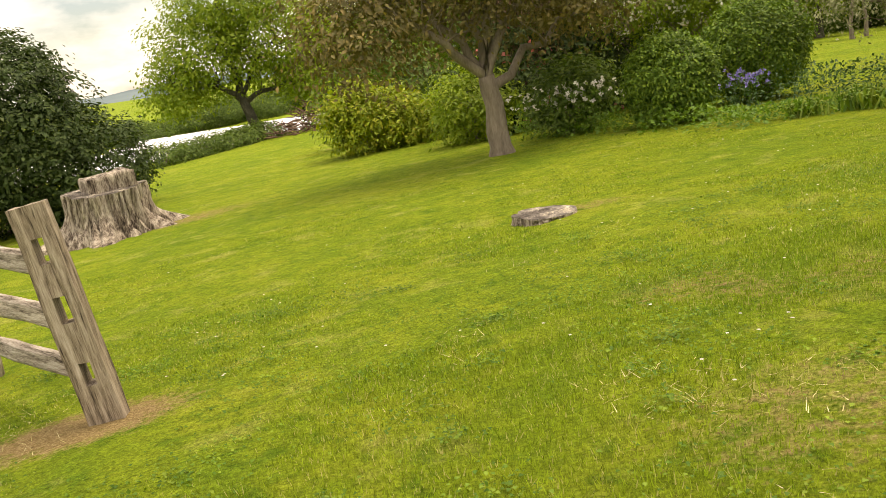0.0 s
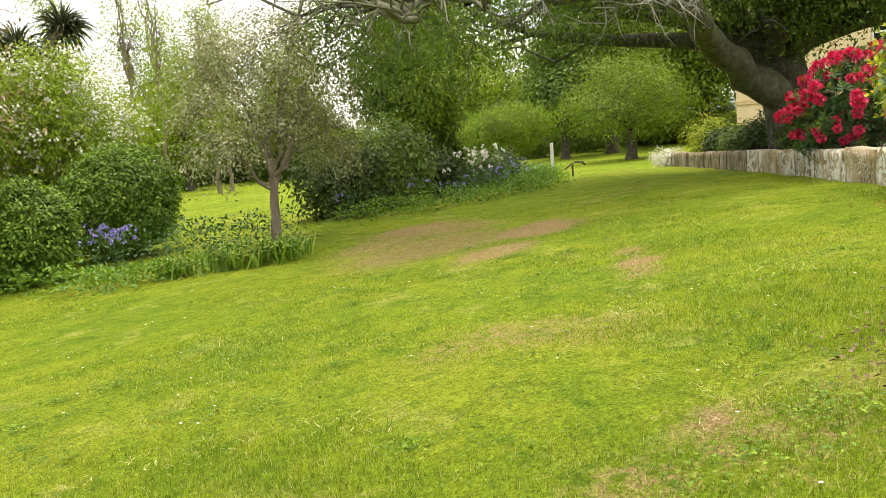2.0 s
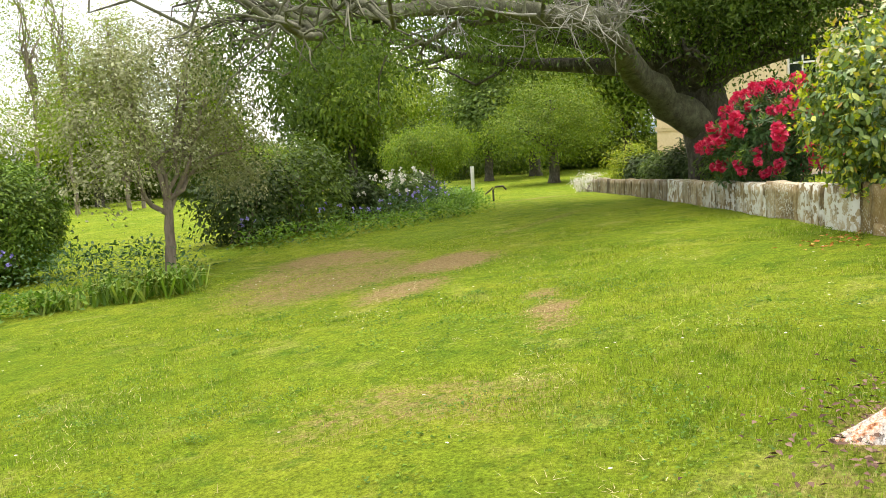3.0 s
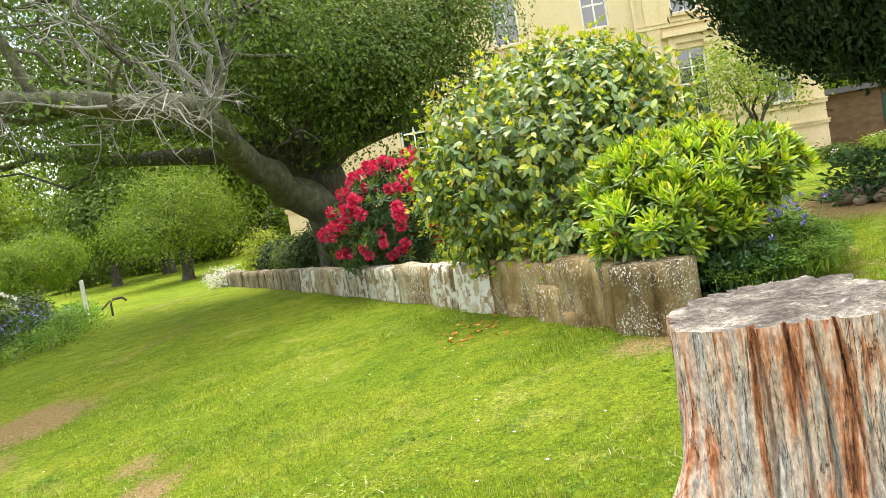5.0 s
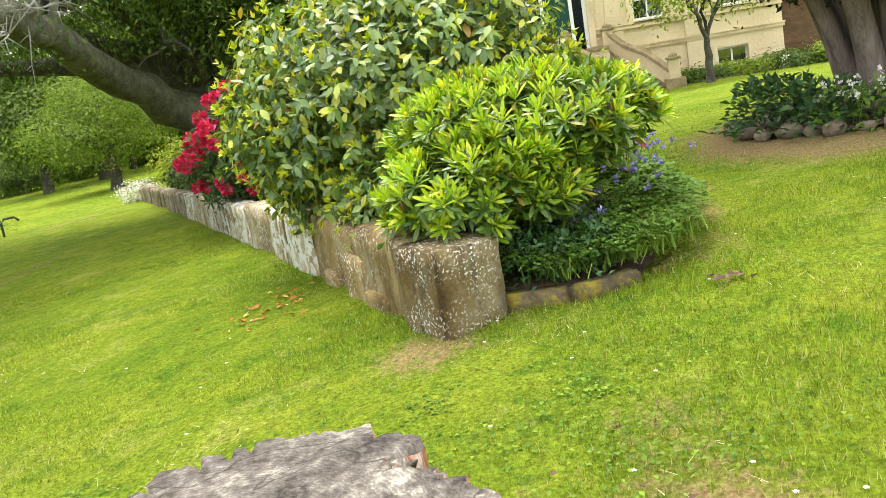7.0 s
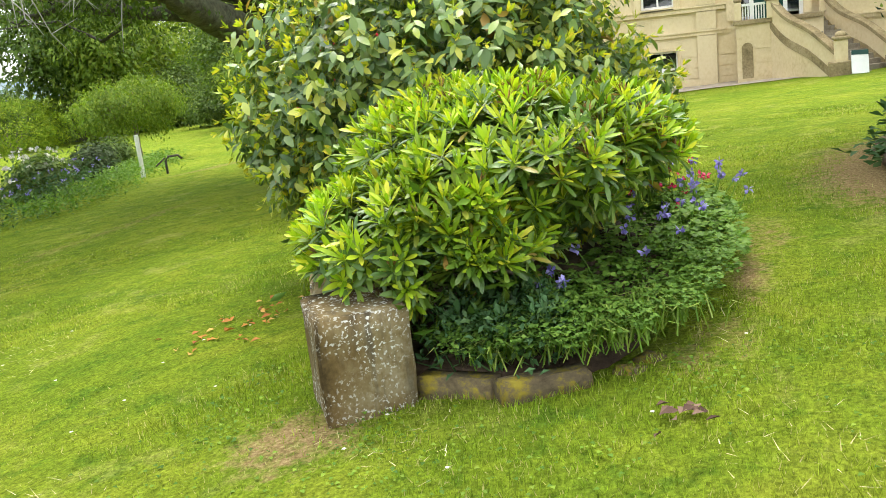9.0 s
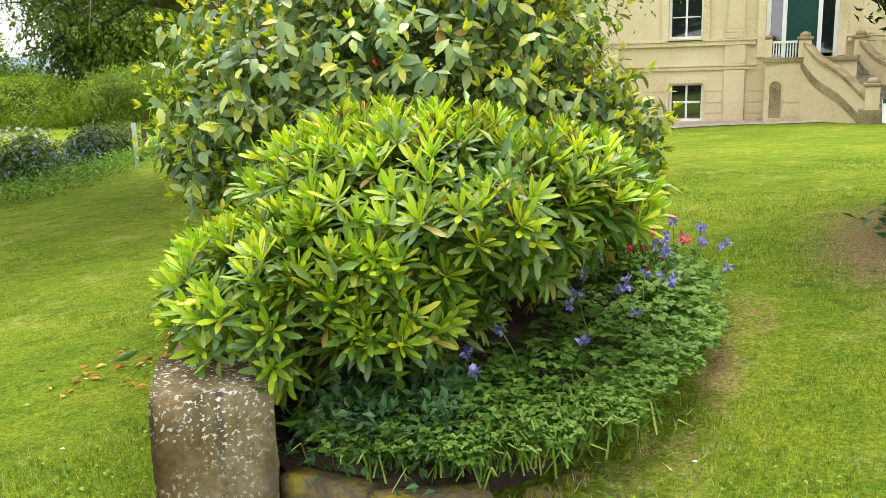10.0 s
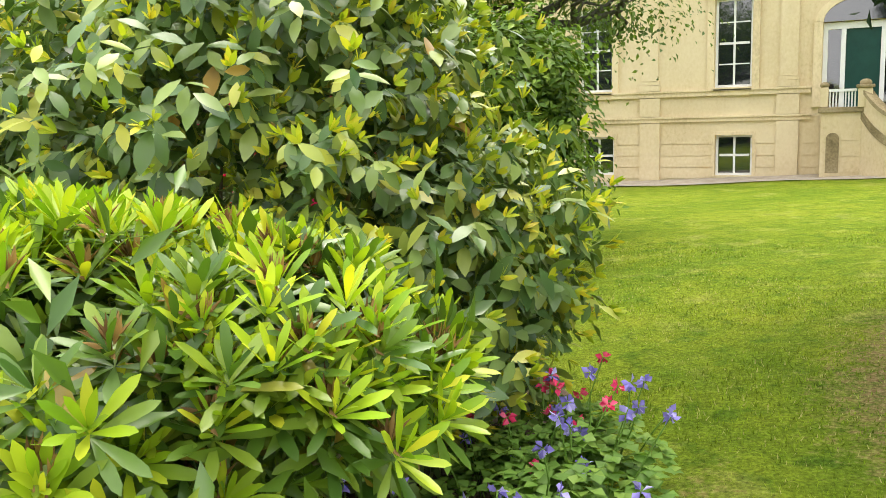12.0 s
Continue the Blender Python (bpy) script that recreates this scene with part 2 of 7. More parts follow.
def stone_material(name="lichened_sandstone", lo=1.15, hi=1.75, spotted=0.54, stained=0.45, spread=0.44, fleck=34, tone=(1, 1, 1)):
    """Old sandstone: brown and grey patches, dark streaks running down, white lichen spots."""
    m, n, l, b = material(name, 0.92, 0.2)
    tc = n.new("ShaderNodeTexCoord")
    info = n.new("ShaderNodeObjectInfo")
    sh = n.new("ShaderNodeVectorMath")
    sh.operation = "MULTIPLY_ADD"
    sh.inputs[1].default_value = (1, 1, 1)
    cmb = n.new("ShaderNodeCombineXYZ")
    big_off = n.new("ShaderNodeMath")
    big_off.operation = "MULTIPLY"
    big_off.inputs[1].default_value = 37.0
    l.new(info.outputs["Random"], big_off.inputs[0])
    for k in ("X", "Y", "Z"):
        l.new(big_off.outputs["Value"], cmb.inputs[k])
    l.new(tc.outputs["Object"], sh.inputs[0])
    l.new(cmb.outputs["Vector"], sh.inputs[2])

    def tex(scale, stretch, detail=6, rough=0.62):
        mp = n.new("ShaderNodeMapping")
        mp.inputs["Scale"].default_value = stretch
        x = n.new("ShaderNodeTexNoise")
        x.inputs["Scale"].default_value, x.inputs["Detail"].default_value, x.inputs["Roughness"].default_value = scale, detail, rough
        l.new(sh.outputs["Vector"], mp.inputs["Vector"])
        l.new(mp.outputs["Vector"], x.inputs["Vector"])
        return x

    patch, grain, streak, spots, where = tex(2.2, (1, 1, 1)), tex(40, (1, 1, 1)), tex(5, (1.6, 1.6, 0.22)), tex(fleck, (1, 1, 1), 3), tex(2.6, (1, 1, 1), 2)
    base = ramp(n, [(0.34, (0.085, 0.065, 0.032)), (0.47, (0.20, 0.155, 0.08)), (0.57, (0.28, 0.245, 0.165)), (0.68, (0.42, 0.41, 0.36))])
    mixv = n.new("ShaderNodeMix")
    mixv.inputs["Factor"].default_value = 0.25
    l.new(patch.outputs["Fac"], mixv.inputs["A"])
    l.new(grain.outputs["Fac"], mixv.inputs["B"])
    l.new(mixv.outputs["Result"], base.inputs["Fac"])
    dark = ramp(n, [(0.36, (stained, stained * 0.93, stained * 0.8)), (0.5, tone)])
    l.new(streak.outputs["Fac"], dark.inputs["Fac"])
    mul = n.new("ShaderNodeMix")
    mul.data_type, mul.blend_type = "RGBA", "MULTIPLY"
    mul.inputs["Factor"].default_value = 1.0
    l.new(base.outputs["Color"], mul.inputs["A"])
    l.new(dark.outputs["Color"], mul.inputs["B"])
    sp, wh, both = ramp(n, [(spotted, (0, 0, 0)), (spotted + 0.05, (1, 1, 1))]), ramp(n, [(spread, (0, 0, 0)), (spread + 0.14, (1, 1, 1))]), n.new("ShaderNodeMath")
    both.operation = "MULTIPLY"
    l.new(spots.outputs["Fac"], sp.inputs["Fac"])
    l.new(where.outputs["Fac"], wh.inputs["Fac"])
    l.new(sp.outputs["Color"], both.inputs[0])
    l.new(wh.outputs["Color"], both.inputs[1])
    lich = n.new("ShaderNodeMix")
    lich.data_type = "RGBA"
    lich.inputs["B"].default_value = (0.62 / hi, 0.63 / hi, 0.57 / hi, 1)
    l.new(both.outputs["Value"], lich.inputs["Factor"])
    l.new(mul.outputs["Result"], lich.inputs["A"])
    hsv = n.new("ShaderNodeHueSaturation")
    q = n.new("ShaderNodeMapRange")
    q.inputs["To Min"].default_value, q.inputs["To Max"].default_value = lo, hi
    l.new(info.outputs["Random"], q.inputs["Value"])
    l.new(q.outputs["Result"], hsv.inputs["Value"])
    l.new(lich.outputs["Result"], hsv.inputs["Color"])
    l.new(hsv.outputs["Color"], b.inputs["Base Color"])
    bp = n.new("ShaderNodeBump")
    bp.inputs["Strength"].default_value, bp.inputs["Distance"].default_value = 0.8, 0.015
    l.new(mixv.outputs["Result"], bp.inputs["Height"])
    l.new(bp.outputs["Normal"], b.inputs["Normal"])
    return m


STONE = stone_material()
STONE_PALE = stone_material("lichen_whitened_sandstone", 1.25, 1.6, 0.46, 0.38, 0.38, 9)
STONE_BROWN = stone_material("brown_sandstone", 0.95, 1.25, 0.565, 0.5, 0.46, 40, (1.0, 0.9, 0.68))
STONE_DARK = stone_material("dark_sandstone", 0.6, 1.1, 0.56, 0.35, 0.5, 20)
STONE_BLOCK = stone_material("lichened_block", 0.62, 0.7, 0.56, 0.4, 0.42, 50, (1.0, 0.88, 0.62))
ROCK = rough_stuff("field_stone", [(0.3, (0.10, 0.075, 0.05)), (0.55, (0.22, 0.175, 0.125)), (0.75, (0.33, 0.28, 0.22))], 5, 0.9, 0.6, (1, 1, 1), 30, 0.2)
MOSSY = rough_stuff("mossy_stone", [(0.3, (0.05, 0.037, 0.018)), (0.46, (0.115, 0.09, 0.05)), (0.56, (0.22, 0.175, 0.02)), (0.66, (0.26, 0.22, 0.03)), (0.75, (0.30, 0.26, 0.19))], 7, 0.95, 0.8, (1, 1, 1), 35, 0.2)
SOIL = rough_stuff("bed_soil", [(0.3, (0.028, 0.02, 0.013)), (0.55, (0.08, 0.055, 0.035)), (0.75, (0.16, 0.115, 0.075))], 7, 0.95, 0.9, (1, 1, 1), 45)
GRAVEL = rough_stuff("gravel_drive", [(0.3, (0.22, 0.18, 0.13)), (0.7, (0.48, 0.42, 0.33))], 3, 0.95, 0.6, (1, 1, 1), 60)
RENDERED = rough_stuff("cream_render", [(0.28, (0.44, 0.33, 0.17)), (0.42, (0.60, 0.485, 0.29)), (0.55, (0.66, 0.55, 0.345)), (0.75, (0.72, 0.61, 0.40))], 0.6, 0.85, 0.1, (1, 1, 0.75), 12)
TRIM = rough_stuff("stone_trim", [(0.28, (0.40, 0.31, 0.17)), (0.5, (0.66, 0.54, 0.33)), (0.75, (0.76, 0.65, 0.43))], 1.2, 0.85, 0.25, (1, 1, 0.6), 16)
COPING = rough_stuff("stained_coping", [(0.3, (0.09, 0.07, 0.035)), (0.5, (0.27, 0.21, 0.11)), (0.75, (0.47, 0.39, 0.24))], 2.0, 0.9, 0.4, (1, 1, 1), 20)
WHITE = rough_stuff("white_paint", [(0.3, (0.70, 0.70, 0.67)), (0.7, (0.82, 0.82, 0.79))], 4, 0.5, 0.05)
GREEN_PAINT = rough_stuff("dark_green_paint", [(0.3, (0.006, 0.04, 0.03)), (0.7, (0.012, 0.065, 0.05))], 3, 0.4, 0.05)
SLATE = rough_stuff("slate", [(0.3, (0.06, 0.06, 0.065)), (0.7, (0.13, 0.13, 0.14))], 3, 0.7, 0.3)
STONE_GREY = rough_stuff("grey_step_stone", [(0.3, (0.13, 0.11, 0.08)), (0.7, (0.38, 0.33, 0.25))], 4, 0.9, 0.4)


def glass_material():
    m, n, l, b = material("window_glass", 0.03, 0.8)
    b.inputs["Base Color"].default_value = (0.012, 0.016, 0.018, 1)
    b.inputs["IOR"].default_value = 1.9
    return m


GLASS = glass_material()
L_OAK = leafy("oak_leaf", [(0.0, (0.040, 0.080, 0.016)), (0.6, (0.095, 0.155, 0.028)), (1.0, (0.230, 0.300, 0.060))], 0.55, 0.28, 0.2, wide=False)
L_DARK = leafy("dark_shrub_leaf", [(0.0, (0.021, 0.044, 0.013)), (0.6, (0.046, 0.077, 0.020)), (1.0, (0.098, 0.131, 0.037))], 0.6, 0.15, 0.15, wide=False)
L_CAM_T = leafy("camellia_new_leaf", [(0.0, (0.24, 0.34, 0.025)), (0.6, (0.46, 0.50, 0.04)), (1.0, (0.66, 0.54, 0.06))], 0.35, 0.3)
CAM_STOPS = [(0.0, (0.05, 0.11, 0.03)), (0.35, (0.12, 0.20, 0.055)), (0.62, (0.18, 0.26, 0.07)), (0.84, (0.28, 0.35, 0.07)), (0.98, (0.50, 0.49, 0.07)), (1.0, (0.44, 0.25, 0.06))]
L_CAM = leafy("camellia_leaf", CAM_STOPS, 0.32, 0.2, 0.5)
L_CAM_ONE = leafy("camellia_leaf_single", CAM_STOPS, 0.32, 0.2, 0.5, single=True)
RHO_STOPS = [(0.0, (0.16, 0.26, 0.015)), (0.6, (0.30, 0.40, 0.02)), (1.0, (0.46, 0.47, 0.035))]
L_RHO_ONE = leafy("rhododendron_leaf_single", RHO_STOPS, 0.38, 0.3, 0.45, single=True)
L_RHO = leafy("rhododendron_leaf", [(0.0, (0.045, 0.105, 0.014)), (0.5, (0.10, 0.185, 0.02)), (0.96, (0.20, 0.28, 0.025)), (1.0, (0.34, 0.20, 0.05))], 0.34, 0.16, 0.5)
L_RHO_NEW = leafy("rhododendron_new_leaf", [(0.0, (0.16, 0.30, 0.014)), (0.5, (0.29, 0.42, 0.02)), (0.85, (0.44, 0.52, 0.03)), (1.0, (0.60, 0.56, 0.04))], 0.36, 0.28, 0.4)
L_ROUND = leafy("laurel_leaf", [(0.0, (0.03, 0.072, 0.010)), (0.5, (0.095, 0.18, 0.018)), (0.8, (0.19, 0.285, 0.03)), (1.0, (0.33, 0.41, 0.055))], 0.55, 0.22, 0.22, wide=False)
L_YELLOW = leafy("yellow_green_leaf", [(0.0, (0.118, 0.188, 0.015)), (0.6, (0.249, 0.312, 0.025)), (1.0, (0.433, 0.362, 0.044))], 0.5, 0.3, wide=False)
L_BRIGHT = leafy("spring_leaf", [(0.0, (0.111, 0.189, 0.020)), (0.6, (0.212, 0.297, 0.030)), (1.0, (0.369, 0.405, 0.054))], 0.5, 0.35, wide=False)
L_MAPLE = leafy("maple_leaf", [(0.0, (0.07, 0.13, 0.016)), (0.6, (0.15, 0.225, 0.027)), (1.0, (0.31, 0.345, 0.054))], 0.5, 0.35, wide=False)
L_BRONZE = leafy("bronze_leaf", [(0.0, (0.071, 0.072, 0.027)), (0.6, (0.158, 0.132, 0.048)), (1.0, (0.315, 0.217, 0.083))], 0.55, 0.2, wide=False)
L_SILVER = leafy("silver_leaf", [(0.0, (0.09, 0.11, 0.045)), (0.6, (0.27, 0.28, 0.15)), (1.0, (0.52, 0.52, 0.40))], 0.6, 0.2, wide=False)
L_CYP = leafy("cypress_spray", [(0.0, (0.010, 0.026, 0.009)), (0.6, (0.023, 0.046, 0.014)), (1.0, (0.060, 0.085, 0.026))], 0.7, 0.1, wide=False)
L_BED = leafy("bed_leaf", [(0.0, (0.066, 0.144, 0.024)), (0.6, (0.130, 0.240, 0.038)), (1.0, (0.246, 0.348, 0.060))], 0.5, 0.3, wide=False)
L_BED_DK = leafy("bed_leaf_dark", [(0.0, (0.030, 0.078, 0.029)), (0.6, (0.061, 0.130, 0.046)), (1.0, (0.137, 0.208, 0.072))], 0.5, 0.2, wide=False)
L_STRAP = leafy("strap_leaf", [(0.0, (0.08, 0.17, 0.02)), (0.6, (0.16, 0.26, 0.035)), (1.0, (0.30, 0.36, 0.09))], 0.5, 0.3)
L_PALM = leafy("cabbage_tree_leaf", [(0.0, (0.018, 0.032, 0.012)), (0.6, (0.04, 0.055, 0.02)), (1.0, (0.11, 0.10, 0.04))], 0.6, 0.1)
L_BRUSH = leafy("dead_brush", [(0.0, (0.06, 0.035, 0.024)), (0.6, (0.14, 0.085, 0.06)), (1.0, (0.24, 0.16, 0.115))], 0.9, 0.0)
F_RED = leafy("crimson_petal", [(0.0, (0.58, 0.02, 0.075)), (0.6, (0.76, 0.05, 0.16)), (1.0, (0.84, 0.17, 0.28))], 0.5, 0.3, 0.3, (1.1, 0.8, 0.8))
L_HUSK = leafy("spent_truss", [(0.0, (0.16, 0.09, 0.035)), (0.6, (0.30, 0.18, 0.07)), (1.0, (0.46, 0.28, 0.09))], 0.8, 0.1, 0.15, (1, 1, 0.8))
L_CLIPPED = leafy("clipped_leaf", [(0.0, (0.12, 0.22, 0.015)), (0.6, (0.24, 0.36, 0.022)), (1.0, (0.42, 0.48, 0.04))], 0.6, 0.3)
L_CLOVER = leafy("clover_leaf", [(0.0, (0.05, 0.12, 0.012)), (0.6, (0.11, 0.20, 0.018)), (1.0, (0.20, 0.29, 0.03))], 0.6, 0.25)
STRAW = leafy("dry_clipping", [(0.0, (0.30, 0.27, 0.10)), (0.6, (0.50, 0.45, 0.22)), (1.0, (0.64, 0.58, 0.36))], 0.8, 0.15, 0.2, (1, 1, 0.8))
F_PURPLE = leafy("violet_petal", [(0.0, (0.13, 0.11, 0.40)), (0.6, (0.24, 0.20, 0.56)), (1.0, (0.46, 0.42, 0.74))], 0.5, 0.25, 0.3, (1, 1, 1))
F_WHITE = leafy("white_petal", [(0.0, (0.62, 0.58, 0.50)), (1.0, (0.80, 0.78, 0.74))], 0.6, 0.25, 0.3, (1, 1, 1))
F_PINK = leafy("salmon_petal", [(0.0, (0.52, 0.12, 0.10)), (1.0, (0.68, 0.26, 0.22))], 0.5, 0.25, 0.3, (1, 0.9, 0.9))
F_ORANGE = leafy("fallen_leaf", [(0.0, (0.28, 0.09, 0.02)), (0.6, (0.42, 0.18, 0.03)), (1.0, (0.5, 0.32, 0.08))], 0.7, 0.1, 0.3, (1, 1, 1))


# ---- lie of the land ----
def smooth(a, b, x):
    u = np.clip((np.asarray(x, float) - a) / (b - a), 0, 1)
    return u * u * (3 - 2 * u)


def land(x, y):
    """Height of the ground: a lawn rising gently away from the fence towards the house side."""
    x, y = np.asarray(x, float), np.asarray(y, float)
    z = 0.15 + 0.5 * np.sin(np.pi / 2 * np.clip(x / 14, -1, 1)) - 0.5 * smooth(15, 36, x)
    k = 0.08 * (1 - 0.45 * smooth(8, 26, x))
    yy = np.where(y < 9, y, 9 + (y - 9) * 0.55)
    yy = np.where(y > 22, 16.15 + (y - 22) * 0.35, yy)
    yy = np.clip(yy, -5, 16.15 + 40 * 0.35)
    far = smooth(48, 110, y) * (1 - smooth(15, 60, x)) * 4.0
    return z - k * yy - far


def ground_at(x, y):
    return float(land(x, y))


# ---- mesh helpers ----
def link_mesh(name, verts, faces, mat, parent=None, label="", flat=False):
    me = bpy.data.meshes.new(name)
    me.from_pydata([tuple(v) for v in verts], [], [tuple(f) for f in faces])
    return finish(name, me, mat, parent, label, flat)


def finish(name, me, mat, parent=None, label="", flat=True):
    for m in mat if isinstance(mat, (list, tuple)) else [mat]:
        me.materials.append(m)
    if not flat:
        me.polygons.foreach_set("use_smooth", [True] * len(me.polygons))
    ob = new(name, me)
    if parent is not None:
        ob.parent = parent
    if label:
        ob["label"] = label
    return ob


def part(name, bm, mat, parent=None, label="", flat=True):
    me = bpy.data.meshes.new(name)
    bm.to_mesh(me)
    bm.free()
    return finish(name, me, mat, parent, label, flat)


def thing(name, x, y, z=None, label="", category="", group="", kind=""):
    ob = new(name)
    ob.location = (x, y, ground_at(x, y) if z is None else z)
    return tagged(ob, label, category, group, kind)


def quads(name, V, mat, parent=None, label="", tris=False):
    """V: n x 4 x 3 (or n x 3 x 3) corners, one leaf each."""
    n, k = V.shape[:2]
    me = bpy.data.meshes.new(name)
    if k == 4:      # folded along the midrib
        idx = (np.arange(n)[:, None] * 4 + np.array([0, 1, 2, 0, 2, 3])).ravel()
    else:
        idx = np.arange(n * 3)
    me.vertices.add(n * k)
    me.vertices.foreach_set("co", V.reshape(-1).astype(np.float32))
    me.loops.add(len(idx))
    me.loops.foreach_set("vertex_index", idx.astype(np.int32))
    me.polygons.add(len(idx) // 3)
    me.polygons.foreach_set("loop_start", np.arange(0, len(idx), 3, dtype=np.int32))
    me.update(calc_edges=True)
    return finish(name, me, mat, parent, label)


def unit(v):
    return v / np.maximum(np.linalg.norm(v, axis=-1, keepdims=True), 1e-6)


def leaf_quads(P, axis, up, length, width, fold=0.22):
    """Folded leaves that start at P and run along axis."""
    side = unit(np.cross(axis, up))
    nrm = unit(np.cross(side, axis))
    L, W = np.asarray(length).reshape(-1, 1), np.asarray(width).reshape(-1, 1)
    mid = P + axis * L * 0.5
    return np.stack([P, mid + side * W * 0.5 + nrm * W * fold, P + axis * L - nrm * L * 0.08, mid - side * W * 0.5 + nrm * W * fold], 1)


RNG = np.random.default_rng(7)


def crown_points(lobes, clumps, per, spread, shell=0.55, rng=RNG, jit=0.13, flat=0.5):
    """Flattened sprays of leaf places through and over a set of ellipsoid lobes; also the outward ways."""
    lobes = np.array(lobes, float)
    wgt = (lobes[:, 3] * lobes[:, 4] * lobes[:, 5]) ** (2 / 3)
    pick = rng.choice(len(lobes), clumps, p=wgt / wgt.sum())
    d = unit(rng.normal(size=(clumps, 3)))
    r = shell + (1.05 - shell) * rng.random(clumps) ** 0.6
    r *= 1 + jit * rng.normal(size=clumps)
    c = lobes[pick, :3] + d * lobes[pick, 3:6] * r[:, None]
    out = unit(d / lobes[pick, 3:6])
    face = unit(out * 0.6 + np.array([0, 0, 0.75]) + rng.normal(size=(clumps, 3)) * 0.25)
    size = spread * rng.uniform(0.65, 1.4, clumps)
    off = rng.normal(size=(clumps, per, 3))
    rise = (off * face[:, None]).sum(-1, keepdims=True)
    off = (off - rise * face[:, None] * (1 - flat)) * size[:, None, None] * 1.1
    P = (c[:, None] + off).reshape(-1, 3)
    way = unit(np.repeat(out, per, 0) * 0.8 + off.reshape(-1, 3) / np.repeat(size, per)[:, None] * 0.45)
    return P, way, c


def leaf_ways(out, rng, droop=0.2, loose=0.3):
    """Leaves lie with their faces to the light: outwards and up, tips a little down."""
    n = len(out)
    up = unit(out * 0.75 + np.array([0, 0, 0.75]) + rng.normal(size=(n, 3)) * loose)
    axis = rng.normal(size=(n, 3)) + out * 0.6
    axis = unit(axis - (axis * up).sum(-1, keepdims=True) * up * 0.9)
    return unit(axis + np.array([0, 0, -droop])), up


def crown(name, lobes, clumps, per, spread, size, mat, parent, label="", droop=0.2, shell=0.55, aspect=0.5, origin=None, rng=RNG, jit=0.13, flat=0.5):
    P, out, c = crown_points(lobes, clumps, per, spread, shell, rng, jit, flat)
    n = len(P)
    axis, up = leaf_ways(out, rng, droop)
    L = size * (0.65 + 0.7 * rng.random(n))
    V = leaf_quads(P, axis, up, L, L * aspect)
    if origin is not None:
        V = V - np.asarray(origin)
    return quads(name, V, mat, parent, label), c


def tube_data(path, radii, sides=8, verts=None, faces=None, wob=0.0, rng=RNG):
    """Adds a tapered limb along path to verts and faces."""
    base = len(verts)
    path = [Vector(p) for p in path]
    for i, p in enumerate(path):
        t = (path[min(i + 1, len(path) - 1)] - path[max(i - 1, 0)]).normalized()
        a = t.orthogonal().normalized() if abs(t.z) > 0.95 else t.cross(Vector((0, 0, 1))).normalized()
        b = t.cross(a)
        for k in range(sides):
            f = 2 * math.pi * k / sides
            r = radii[i] * (1 + wob * (rng.random() - 0.5))
            verts.append(p + (a * math.cos(f) + b * math.sin(f)) * r)
    for i in range(len(path) - 1):
        for k in range(sides):
            a, b = base + i * sides + k, base + i * sides + (k + 1) % sides
            faces.append((a, b, b + sides, a + sides))
    faces.append(tuple(base + (len(path) - 1) * sides + k for k in range(sides)))


def bend(a, b, sag, n=6, wob=0.05, rng=RNG):
    a, b = Vector(a), Vector(b)
    out = []
    for i in range(n + 1):
        u = i / n
        p = a.lerp(b, u)
        p.z += sag * 4 * u * (1 - u)
        if 0 < i < n:
            p += Vector(rng.normal(size=3)) * wob * (b - a).length * 0.3
        out.append(p)
    return out


